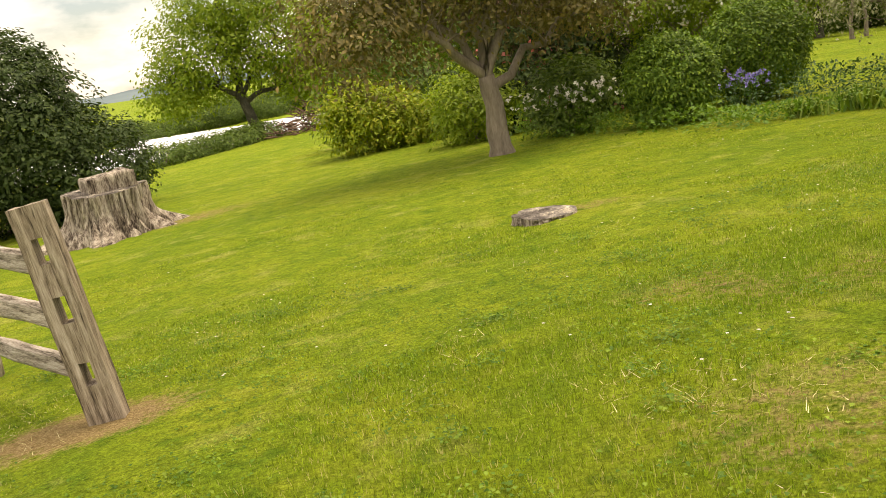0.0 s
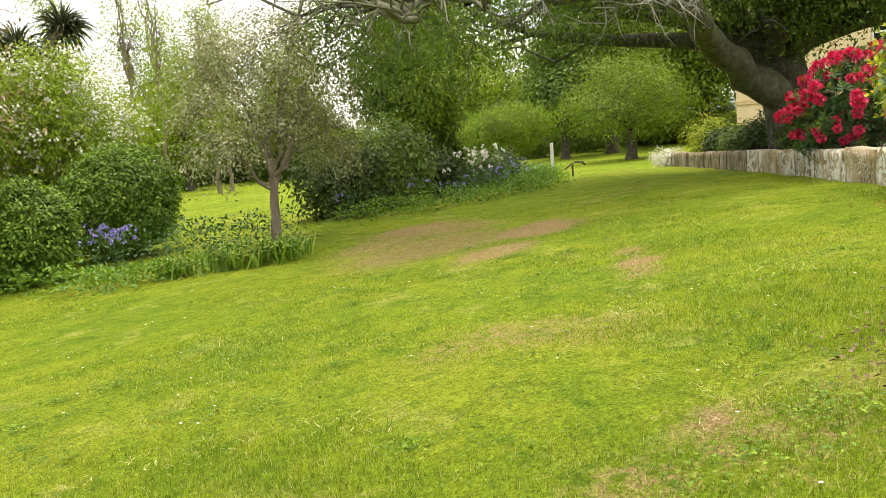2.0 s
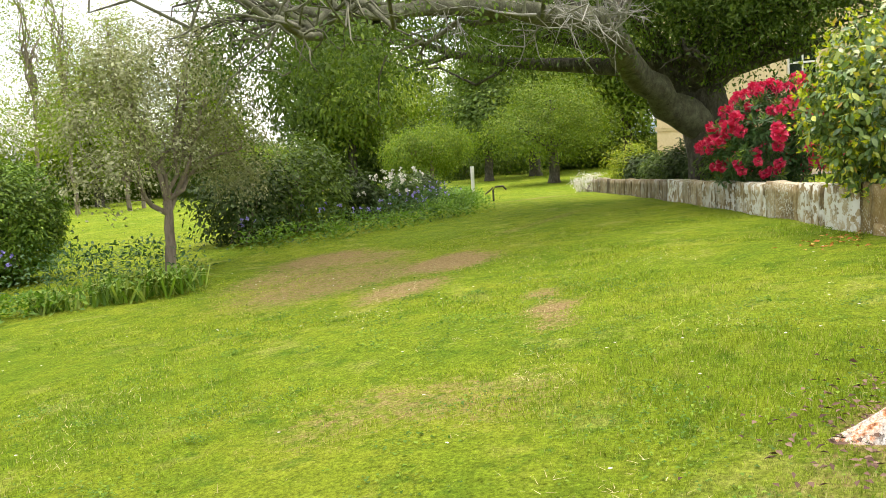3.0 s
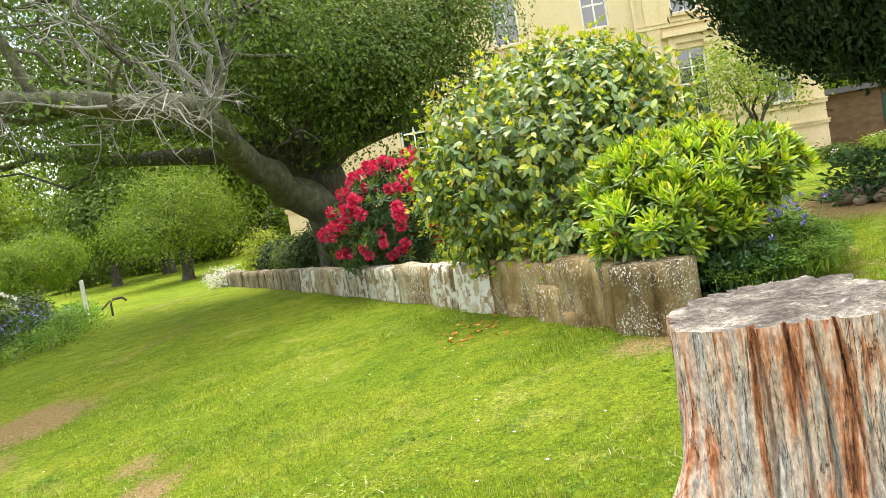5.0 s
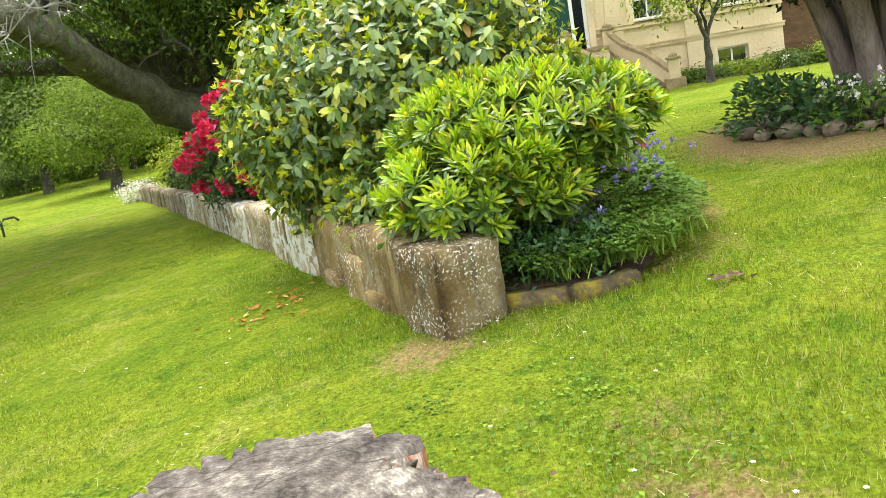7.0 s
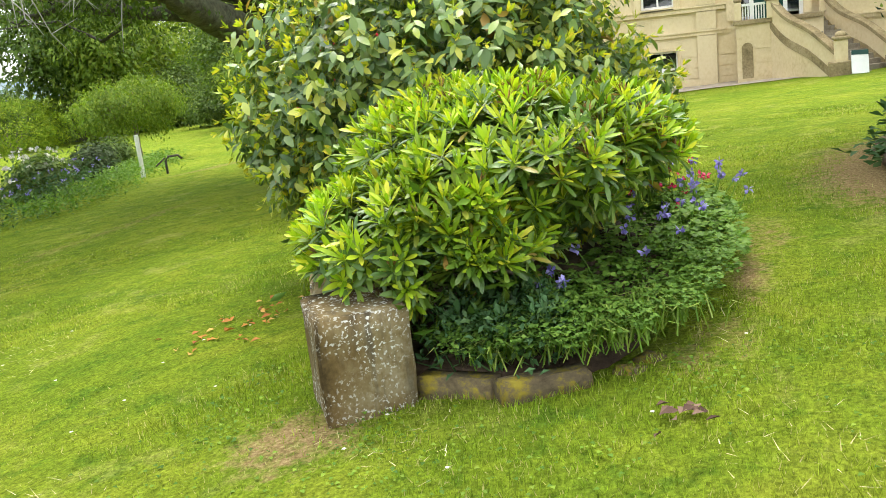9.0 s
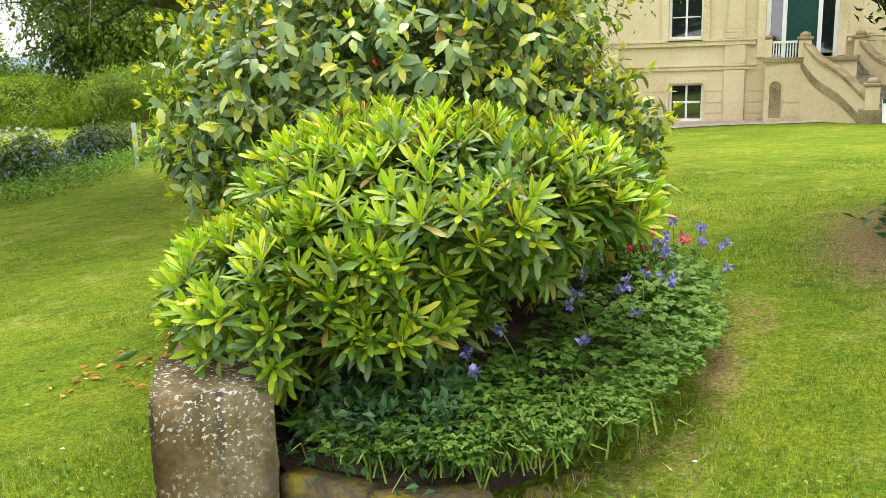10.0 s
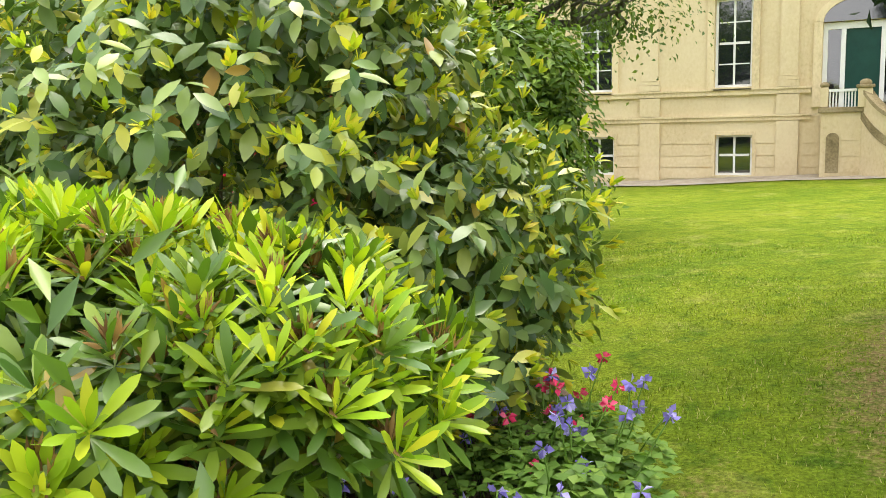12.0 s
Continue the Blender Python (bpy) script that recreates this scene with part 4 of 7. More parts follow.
def build_camellia():
    x, y = 13.1, 1.75
    z = ground_at(x, y) + 0.15
    t = thing("camellia_bush", x, y, z, "large glossy camellia bush with yellowing new leaves", "shrub")
    rng = np.random.default_rng(21)
    lobes = [(0.15, 0.1, 1.15, 1.3, 1.4, 1.15), (-0.2, -0.9, 0.75, 0.7, 0.68, 0.6), (0.05, 0.85, 1.1, 0.75, 0.75, 0.62), (0.1, -0.15, 1.75, 0.8, 0.85, 0.62), (0.3, -0.95, 0.85, 0.7, 0.65, 0.6), (-1.15, 0.05, 0.45, 0.42, 0.4, 0.34)]
    P, O = shell_points(lobes, 1950, rng, 0.62, 1.16)
    mats4, pale = [], []
    for p, o in zip(P, O):
        d = unit(o + rng.normal(size=3) * 0.35 + np.array([0, 0, 0.15]))
        a = unit(np.cross(d, rng.normal(size=3)))
        b = np.cross(d, a)
        for k in range(7):
            f = k * 2.4 + rng.random()
            ax = unit(d * 0.55 + (a * math.cos(f) + b * math.sin(f)) + np.array([0, 0, -0.8]) + rng.normal(size=3) * 0.25)
            up = unit(o * 0.7 + np.array([0, 0, 0.6]) + rng.normal(size=3) * 0.3)
            mats4.append(frames((p + d * (0.02 * k - 0.06))[None], ax[None], up[None], [rng.uniform(0.7, 1.2)])[0])
        if rng.random() < 0.95 + 0.3 * o[2]:
            for k in range(5):
                f = k * 1.3 + rng.random()
                ax = unit(d + 0.5 * (a * math.cos(f) + b * math.sin(f)))
                pale.append(frames((p + d * 0.12)[None], ax[None], unit(a + o)[None], [rng.uniform(0.5, 0.95)])[0])
    mats4 = np.array(mats4)
    front = (mats4[:, 0, 3] < -0.55) & (mats4[:, 1, 3] < 0.0) & (rng.random(len(mats4)) < 0.4)
    single_leaves(mats4[front], leaf_mesh("leaf", 0.118, 0.054, L_CAM_ONE, 0.2, 0.15), t, 290)
    mats4 = np.concatenate([mats4[front][290:], mats4[~front]])
    many_leaves("foliage", mats4, 0.108, 0.05, L_CAM, t, "", 0.2, 0.15)
    many_leaves("new_growth", np.array(pale), 0.082, 0.026, L_CAM_T, t, "yellow new shoots", 0.1)
    inner = [(l[0], l[1], l[2], l[3] * 0.8, l[4] * 0.8, l[5] * 0.8) for l in lobes]
    Q, o, _ = crown_points(inner, 1800, 5, 0.09, 0.6, rng)
    ax = unit(rng.normal(size=Q.shape) + o)
    quads("inner_foliage", leaf_quads(Q, ax, o, np.full(len(Q), 0.1), np.full(len(Q), 0.055)), L_CAM, t)
    stems(lobes, (0, 0, -0.2), 22, 0.03, BARK, t, rng)


build_camellia()
RHO_LOBES = [(0.12, -0.1, 0.74, 0.74, 0.72, 0.38), (-0.4, 0.34, 0.42, 0.52, 0.54, 0.36), (0.22, -0.55, 0.76, 0.46, 0.4, 0.28), (0.15, 0.25, 0.74, 0.6, 0.58, 0.38), (-0.22, 0.1, 0.56, 0.52, 0.5, 0.32), (-0.34, -0.02, 0.4, 0.42, 0.36, 0.28)]
build_rhododendron("rhododendron_bush", 11.35, 0.85, RHO_LOBES, 920, 0.122, (L_RHO, L_RHO_NEW), "bright green rhododendron bush spilling over the stone block", 5, singles=290)


# ---- crimson rhododendron ----
def truss_mesh():
    rng = np.random.default_rng(3)
    d = unit(rng.normal(size=(26, 3)) + np.array([0, 0, 0.5]))
    V = leaf_quads(d * 0.02, d, unit(rng.normal(size=(26, 3))), np.full(26, 0.075), np.full(26, 0.07), 0.3)
    ob = quads("flower", V, F_RED)
    me = ob.data
    bpy.data.objects.remove(ob)
    return me


def build_crimson():
    x, y = 17.05, 4.4
    lobes = [(0, 0, 0.85, 0.95, 0.95, 0.8), (0.1, 0.35, 0.6, 0.8, 0.8, 0.6), (0.1, -0.1, 1.35, 0.6, 0.6, 0.45)]
    t = build_rhododendron("crimson_rhododendron", x, y, lobes, 210, 0.13, (L_BED_DK, L_RHO), "rhododendron in full crimson flower behind the wall", 9)
    rng = np.random.default_rng(12)
    P, O = shell_points(lobes, 200, rng, 1.0, 1.16)
    me = truss_mesh()
    for p, o in zip(P, O):
        if o[2] < -0.5:
            continue
        f = new("flower", me)
        f.parent = t
        f.matrix_local = Matrix.LocRotScale(Vector(p), Vector(o).to_track_quat("Z", "Y"), Vector((1, 1, 1)) * rng.uniform(0.9, 1.55))


build_crimson()


# ---- stumps ----
def ring_material():
    """Grey weathered end grain: distorted growth rings, a pale worn patch, dark checks."""
    m, n, l, b = material("sawn_stump_top", 0.9, 0.2)
    tc = n.new("ShaderNodeTexCoord")
    mp = n.new("ShaderNodeMapping")
    mp.inputs["Location"].default_value = (0.08, -0.05, 0)
    l.new(tc.outputs["Object"], mp.inputs["Vector"])
    wv = n.new("ShaderNodeTexWave")
    wv.wave_type, wv.rings_direction = "RINGS", "Z"
    wv.inputs["Scale"].default_value, wv.inputs["Distortion"].default_value, wv.inputs["Detail"].default_value, wv.inputs["Detail Scale"].default_value = 30, 9.0, 5, 1.8
    big, small = n.new("ShaderNodeTexNoise"), n.new("ShaderNodeTexNoise")
    for x, sc in ((big, 4.5), (small, 45)):
        x.inputs["Scale"].default_value, x.inputs["Detail"].default_value, x.inputs["Roughness"].default_value = sc, 7, 0.65
    for x in (wv, big, small):
        l.new(mp.outputs["Vector"], x.inputs["Vector"])
    a, c = n.new("ShaderNodeMix"), n.new("ShaderNodeMix")
    a.inputs["Factor"].default_value, c.inputs["Factor"].default_value = 0.05, 0.34
    l.new(big.outputs["Fac"], a.inputs["A"])
    l.new(wv.outputs["Fac"], a.inputs["B"])
    l.new(a.outputs["Result"], c.inputs["A"])
    l.new(small.outputs["Fac"], c.inputs["B"])
    r = ramp(n, [(0.38, (0.025, 0.02, 0.017)), (0.45, (0.07, 0.06, 0.05)), (0.51, (0.12, 0.105, 0.09)), (0.56, (0.21, 0.19, 0.16)), (0.60, (0.42, 0.37, 0.27)), (0.68, (0.55, 0.51, 0.44))])
    l.new(c.outputs["Result"], r.inputs["Fac"])
    check = n.new("ShaderNodeTexNoise")
    check.inputs["Scale"].default_value, check.inputs["Detail"].default_value, check.inputs["Distortion"].default_value = 3.4, 3, 0.8
    l.new(mp.outputs["Vector"], check.inputs["Vector"])
    line = ramp(n, [(0.487, (0, 0, 0)), (0.497, (0.9, 0.9, 0.9)), (0.507, (0, 0, 0))])
    l.new(check.outputs["Fac"], line.inputs["Fac"])
    split = n.new("ShaderNodeMix")
    split.data_type = "RGBA"
    split.inputs["B"].default_value = (0.025, 0.02, 0.016, 1)
    l.new(line.outputs["Color"], split.inputs["Factor"])
    l.new(r.outputs["Color"], split.inputs["A"])
    l.new(split.outputs["Result"], b.inputs["Base Color"])
    bp = n.new("ShaderNodeBump")
    bp.inputs["Strength"].default_value, bp.inputs["Distance"].default_value = 0.55, 0.015
    l.new(c.outputs["Result"], bp.inputs["Height"])
    l.new(bp.outputs["Normal"], b.inputs["Normal"])
    return m


RINGS = ring_material()


def build_stump(x, y, r_top, r_base, hgt, label, seed, wood, roots=7, sides=72, tilt=(0, 0), root_len=0.25, steps=(), wide=(1, 1), lump=1.0, bulges=(), waist=0.0, ragged=0.0, rings=22):
    """A stump with fluted, cracked sides and a sawn top; steps: sectors where the top has split away lower."""
    rng = random.Random(seed)
    z = ground_at(x, y)
    t = thing("tree_stump", x, y, z, label, "tree stump")
    ph = [rng.uniform(0, 6.3) for _ in range(8)]
    cracks = [(rng.uniform(0, 6.283), rng.uniform(0.008, 0.018), rng.uniform(0.08, 0.22)) for _ in range(26)]
    raw = [rng.uniform(-1, 1) for _ in range(sides)]
    ridges = [sum(raw[(k + d) % sides] for d in range(-3, 4)) / 3.0 for k in range(sides)]
    V, F = [], []

    def radius(f, u, k):
        base = r_top + (r_base - r_top) * (1 - u) ** 2.2
        lobe = lump * (0.05 * math.sin(3 * f + ph[0]) + 0.035 * math.sin(5 * f + ph[1]) + 0.02 * math.sin(9 * f + ph[2]))
        flute = (0.014 * math.sin(13 * f + ph[4] + 1.5 * u) + 0.010 * math.sin(29 * f + ph[5] - u)) * (1.3 - u) + 0.02 * ridges[k]
        base *= 1 - waist * math.sin(math.pi * min(1, u / 0.97)) ** 1.5
        for c, w, amp in bulges:
            q = abs((f - c + math.pi) % (2 * math.pi) - math.pi)
            base += amp * (1 - u) ** 2 * max(0, 1 - q / w) ** 1.5
        if ragged:
            q = Vector((math.cos(f) * 9, math.sin(f) * 9, u * 1.6 + seed))
            flute += ragged * (noise.fractal(q, 1, 2, 5) + 0.6 * abs(noise.noise(q * 2.3)))
        root = root_len * (1 - u) ** 3.5 * max(0, math.sin(roots * f / 2 + ph[6])) ** 2
        cr = 0
        for c, w, d in cracks:
            q = abs((f - c + 0.12 * math.sin(3 * u + c) + math.pi) % (2 * math.pi) - math.pi)
            cr -= d * max(0, 1 - q / (w * 2.2))
        ex = (wide[0] * math.cos(f) ** 2 + wide[1] * math.sin(f) ** 2)
        return base * ex * (1 + lobe + flute + root + cr)

    def top_z(f, rr):
        zz = hgt + tilt[0] * rr * math.cos(f) + tilt[1] * rr * math.sin(f)
        for a, b, d, rin in steps:
            if a < f % (2 * math.pi) < b and rr > rin:
                zz -= d
        return zz

    for i in range(rings + 1):
        u = i / rings
        for k in range(sides):
            f = 2 * math.pi * k / sides
            r = radius(f, u, k)
            V.append((r * math.cos(f), r * math.sin(f), -0.12 + (top_z(f, r) + 0.12 + 0.004 * ridges[k]) * u))
    for i in range(rings):
        for k in range(sides):
            a, b = i * sides + k, i * sides + (k + 1) % sides
            F.append((a, b, b + sides, a + sides))
    link_mesh("trunk", V, F, wood, t)
    V, F = [], []
    cr = 16
    for i in range(cr + 1):
        u = (i / cr) ** 0.8 if i else 0.0
        for k in range(sides):
            f = 2 * math.pi * k / sides
            r = radius(f, 1.0, k) * u
            p = Vector((r * math.cos(f), r * math.sin(f), seed))
            bump = (0.010 * noise.fractal(p * 10, 1, 2, 4) + 0.014 * noise.noise(p * 4)) * (1 - u ** 6)
            V.append((p.x, p.y, top_z(f, r) + bump + (0.004 * ridges[k] if i == cr else 0)))
    for i in range(cr):
        for k in range(sides):
            a, b = i * sides + k, i * sides + (k + 1) % sides
            F.append((a, b, b + sides, a + sides))
    link_mesh("cut_face", V, F, RINGS, t, "grey weathered sawn top with cracks")
    return t


def split_wood():
    """Weathered split wood: silver, pink and rust patches, streaky grain, thin dark cracks."""
    m, n, l, b = material("stump_wood", 0.9, 0.2)
    tc = n.new("ShaderNodeTexCoord")

    def tex(stretch, scale, detail, rough, warp=0.0):
        mp = n.new("ShaderNodeMapping")
        mp.inputs["Scale"].default_value = stretch
        l.new(tc.outputs["Object"], mp.inputs["Vector"])
        x = n.new("ShaderNodeTexNoise")
        x.inputs["Scale"].default_value, x.inputs["Detail"].default_value, x.inputs["Roughness"].default_value, x.inputs["Distortion"].default_value = scale, detail, rough, warp
        l.new(mp.outputs["Vector"], x.inputs["Vector"])
        return x

    patch, grain, crack, fleck = tex((1, 1, 0.12), 13, 5, 0.62, 0.25), tex((1, 1, 0.09), 42, 6, 0.7, 0.3), tex((1, 1, 0.055), 19, 5, 0.6, 0.12), tex((1, 1, 0.4), 60, 5, 0.7)
    mix = n.new("ShaderNodeMix")
    mix.inputs["Factor"].default_value = 0.3
    l.new(patch.outputs["Fac"], mix.inputs["A"])
    l.new(grain.outputs["Fac"], mix.inputs["B"])
    col = ramp(n, [(0.36, (0.04, 0.025, 0.018)), (0.41, (0.28, 0.11, 0.05)), (0.45, (0.50, 0.22, 0.11)), (0.48, (0.52, 0.34, 0.25)), (0.52, (0.58, 0.46, 0.37)), (0.555, (0.36, 0.32, 0.28)), (0.62, (0.62, 0.59, 0.55))])
    l.new(mix.outputs["Result"], col.inputs["Fac"])
    shade = n.new("ShaderNodeMapRange")
    shade.inputs["From Min"].default_value, shade.inputs["From Max"].default_value = 0.32, 0.68
    shade.inputs["To Min"].default_value, shade.inputs["To Max"].default_value = 0.4, 1.42
    l.new(fleck.outputs["Fac"], shade.inputs["Value"])
    hsv = n.new("ShaderNodeHueSaturation")
    l.new(shade.outputs["Result"], hsv.inputs["Value"])
    l.new(col.outputs["Color"], hsv.inputs["Color"])
    line = ramp(n, [(0.0, (1, 1, 1)), (0.476, (0, 0, 0)), (0.482, (0.9, 0.9, 0.9)), (0.488, (0, 0, 0))])
    line.color_ramp.elements[0].color = (0.0, 0.0, 0.0, 1)
    l.new(crack.outputs["Fac"], line.inputs["Fac"])
    dark = n.new("ShaderNodeMix")
    dark.data_type = "RGBA"
    dark.inputs["B"].default_value = (0.03, 0.02, 0.014, 1)
    l.new(line.outputs["Color"], dark.inputs["Factor"])
    l.new(hsv.outputs["Color"], dark.inputs["A"])
    l.new(dark.outputs["Result"], b.inputs["Base Color"])
    hgt = n.new("ShaderNodeMath")
    hgt.operation = "SUBTRACT"
    l.new(mix.outputs["Result"], hgt.inputs[0])
    l.new(line.outputs["Color"], hgt.inputs[1])
    bp = n.new("ShaderNodeBump")
    bp.inputs["Strength"].default_value, bp.inputs["Distance"].default_value = 0.9, 0.03
    l.new(hgt.outputs["Value"], bp.inputs["Height"])
    l.new(bp.outputs["Normal"], b.inputs["Normal"])
    return m


STUMP = split_wood()
STUMP_GREY = rough_stuff("old_stump_wood", [(0.38, (0.02, 0.014, 0.01)), (0.45, (0.13, 0.10, 0.075)), (0.52, (0.31, 0.265, 0.21)), (0.60, (0.52, 0.46, 0.38))], 3, 0.9, 1.0, (3, 3, 0.4), 16, distance=0.08)
build_stump(6.74, 1.295, 0.378, 0.47, 0.90, "tall weathered stump with reddish split sides", 3, STUMP, 7, 300, (0.0, -0.02), 0.35, ((4.35, 5.5, 0.018, 0.31),), (0.98, 1.06), 1.0, ((5.0, 0.9, 0.34), (2.1, 0.6, 0.36), (1.2, 0.45, 0.2), (3.5, 0.4, 0.18)), 0.09, 0.05, 44)
build_stump(3.35, 8.95, 0.36, 0.42, 0.075, "low sawn-off stump sunk in the lawn", 8, STUMP_GREY, 6, 64)


# ---- split-rail fence ----
def build_fence():
    px, py = -0.97, 5.5
    z = ground_at(px, py)
    f = thing("split_rail_fence", px, py, z, "old split-rail fence with a leaning grey post", "fence")
    hgt, w, d = 1.42, 0.21, 0.13
    ang = math.radians(118)
    slots = [(0.27, 0.42), (0.68, 0.85), (1.06, 1.22)]
    post = new("post")
    post.parent = f
    post.matrix_local = pose(0, 0, 0, 0, -7, -6)
    bm = bmesh.new()
    zs = [-0.2] + [v for s in slots for v in s] + [hgt]
    xs = [-w / 2, -0.035, 0.035, w / 2]
    for i in range(len(zs) - 1):
        open_slot = i % 2 == 1
        for j in range(3):
            if open_slot and j == 1:
                continue
            box_bm(bm, xs[j], xs[j + 1], -d / 2, d / 2, zs[i], zs[i + 1])
    bmesh.ops.remove_doubles(bm, verts=bm.verts[:], dist=0.0005)
    seen = {}
    for fc in bm.faces:
        key = tuple(round(c, 4) for c in fc.calc_center_median())
        seen.setdefault(key, []).append(fc)
    bmesh.ops.delete(bm, geom=[x for v in seen.values() if len(v) > 1 for x in v], context="FACES_ONLY")
    bmesh.ops.subdivide_edges(bm, edges=bm.edges[:], cuts=3, use_grid_fill=True)
    for v in bm.verts:
        p = v.co.copy()
        q = Vector((p.x * 14, p.y * 14, p.z * 2))
        taper = 1 + 0.10 * (1 - p.z / hgt)
        v.co = Vector((p.x * taper, p.y * taper, p.z)) + Vector((noise.noise(q), noise.noise(q + Vector((5, 0, 0))), 0.6 * noise.noise(q + Vector((0, 5, 0))))) * 0.012
    part("shaft", bm, TIMBER, post)
    for k, (zr, drop, start) in enumerate(((1.13, 0.0, 0.02), (0.77, 0.02, 0.02), (0.42, -0.05, 0.09))):
        rail = slab("rail", 2.7, 0.07, 0.15, TIMBER_X, f, 70 + k, 0.016, 8)
        c = Vector((-0.15 * zr * 0.8 - 0.05, 0, zr - 0.19)) + Vector((math.cos(ang), math.sin(ang), 0)) * (1.35 + start)
        rail.matrix_local = pose(c.x, c.y, c.z - 0.02 * k, 0, 2 + k, math.degrees(ang))
    p2 = slab("post", 0.2, 0.13, 1.5, TIMBER, f, 80, 0.015, 4)
    p2.matrix_local = pose(2.75 * math.cos(ang), 2.75 * math.sin(ang), ground_at(px + 2.75 * math.cos(ang), py + 2.75 * math.sin(ang)) - z - 0.15, 0, 2, -6)


build_fence()


# ---- the house ----
HX = 36.5
HY0, HY1, HZ = -7.9, 12.3, 0.0
house = thing("house", HX, 0, HZ, "cream rendered two-storey villa over a basement", "house")


def wall_with_holes(y0, y1, z0, z1, holes, thick):
    """A wall in the plane x = 0 facing -x, with rectangular openings cut through it."""
    ys = sorted({y0, y1, *[v for h in holes for v in h[:2]]})
    zs = sorted({z0, z1, *[v for h in holes for v in h[2:]]})
    bm = bmesh.new()

    def solid(a, b):
        return 0 <= a < len(ys) - 1 and 0 <= b < len(zs) - 1 and not any(h[0] <= ys[a] < h[1] and h[2] <= zs[b] < h[3] for h in holes)

    def quad(*p):
        bm.faces.new([bm.verts.new(q) for q in p])

    for a in range(len(ys) - 1):
        for b in range(len(zs) - 1):
            if not solid(a, b):
                continue
            ya, yb, za, zb = ys[a], ys[a + 1], zs[b], zs[b + 1]
            quad((0, ya, za), (0, ya, zb), (0, yb, zb), (0, yb, za))
            quad((thick, ya, za), (thick, yb, za), (thick, yb, zb), (thick, ya, zb))
            for da, db, p in ((-1, 0, ((0, ya, za), (thick, ya, za), (thick, ya, zb), (0, ya, zb))), (1, 0, ((0, yb, za), (0, yb, zb), (thick, yb, zb), (thick, yb, za))),
                              (0, -1, ((0, ya, za), (0, yb, za), (thick, yb, za), (thick, ya, za))), (0, 1, ((0, ya, zb), (thick, ya, zb), (thick, yb, zb), (0, yb, zb)))):
                if not solid(a + da, b + db):
                    quad(*p)
    bmesh.ops.remove_doubles(bm, verts=bm.verts[:], dist=0.0005)
    return bm


def window_part(yc, z0, w, hh, cols, rows, deep=0.16):
    """A sash window set back in its opening: frame, bars and one pane to each light."""
    f = new("window")
    f.parent = house
    bm = bmesh.new()
    fr = 0.07
    box_bm(bm, deep, deep + 0.09, yc - w / 2, yc - w / 2 + fr, z0, z0 + hh)
    box_bm(bm, deep, deep + 0.09, yc + w / 2 - fr, yc + w / 2, z0, z0 + hh)
    box_bm(bm, deep, deep + 0.09, yc - w / 2 + fr, yc + w / 2 - fr, z0, z0 + fr)
    box_bm(bm, deep, deep + 0.09, yc - w / 2 + fr, yc + w / 2 - fr, z0 + hh - fr, z0 + hh)
    iw, ih = w - 2 * fr, hh - 2 * fr
    for i in range(1, cols):
        c = yc - iw / 2 + iw * i / cols
        box_bm(bm, deep + 0.02, deep + 0.07, c - 0.03, c + 0.03, z0 + fr, z0 + hh - fr)
    for j in range(1, rows):
        c = z0 + fr + ih * j / rows
        t = 0.035 if j * 2 == rows else 0.018
        for i in range(cols):
            box_bm(bm, deep + 0.025, deep + 0.065, yc - iw / 2 + iw * i / cols + 0.031, yc - iw / 2 + iw * (i + 1) / cols - 0.031, c - t, c + t)
    part("frame", bm, WHITE, f, "white painted sash frame")
    for i in range(cols):
        for j in range(rows):
            a, b = yc - iw / 2 + iw * i / cols, yc - iw / 2 + iw * (i + 1) / cols
            c, d = z0 + fr + ih * j / rows, z0 + fr + ih * (j + 1) / rows
            box("pane", deep + 0.042, deep + 0.048, a, b, c, d, GLASS, f)
    return f


BASE_W = [(2.8, 0.1), (6.85, 0.1), (10.6, 0.1), (-6.2, 0.1)]
TALL_W = [2.85, 6.9, 10.6, -3.55, -6.4]
UP_W = [2.85, 6.9, 10.6, -0.4, -3.55, -6.4]
DOOR_Y, DOOR_W = -0.5, 2.0
HOLES = [(y - 0.52, y + 0.52, z, z + 1.18) for y, z in BASE_W] + [(y - 0.52, y + 0.52, 2.65, 5.15) for y in TALL_W] + [(y - 0.48, y + 0.48, 6.45, 8.2) for y in UP_W]
HOLES.append((DOOR_Y - DOOR_W / 2, DOOR_Y + DOOR_W / 2, 1.95, 4.3))


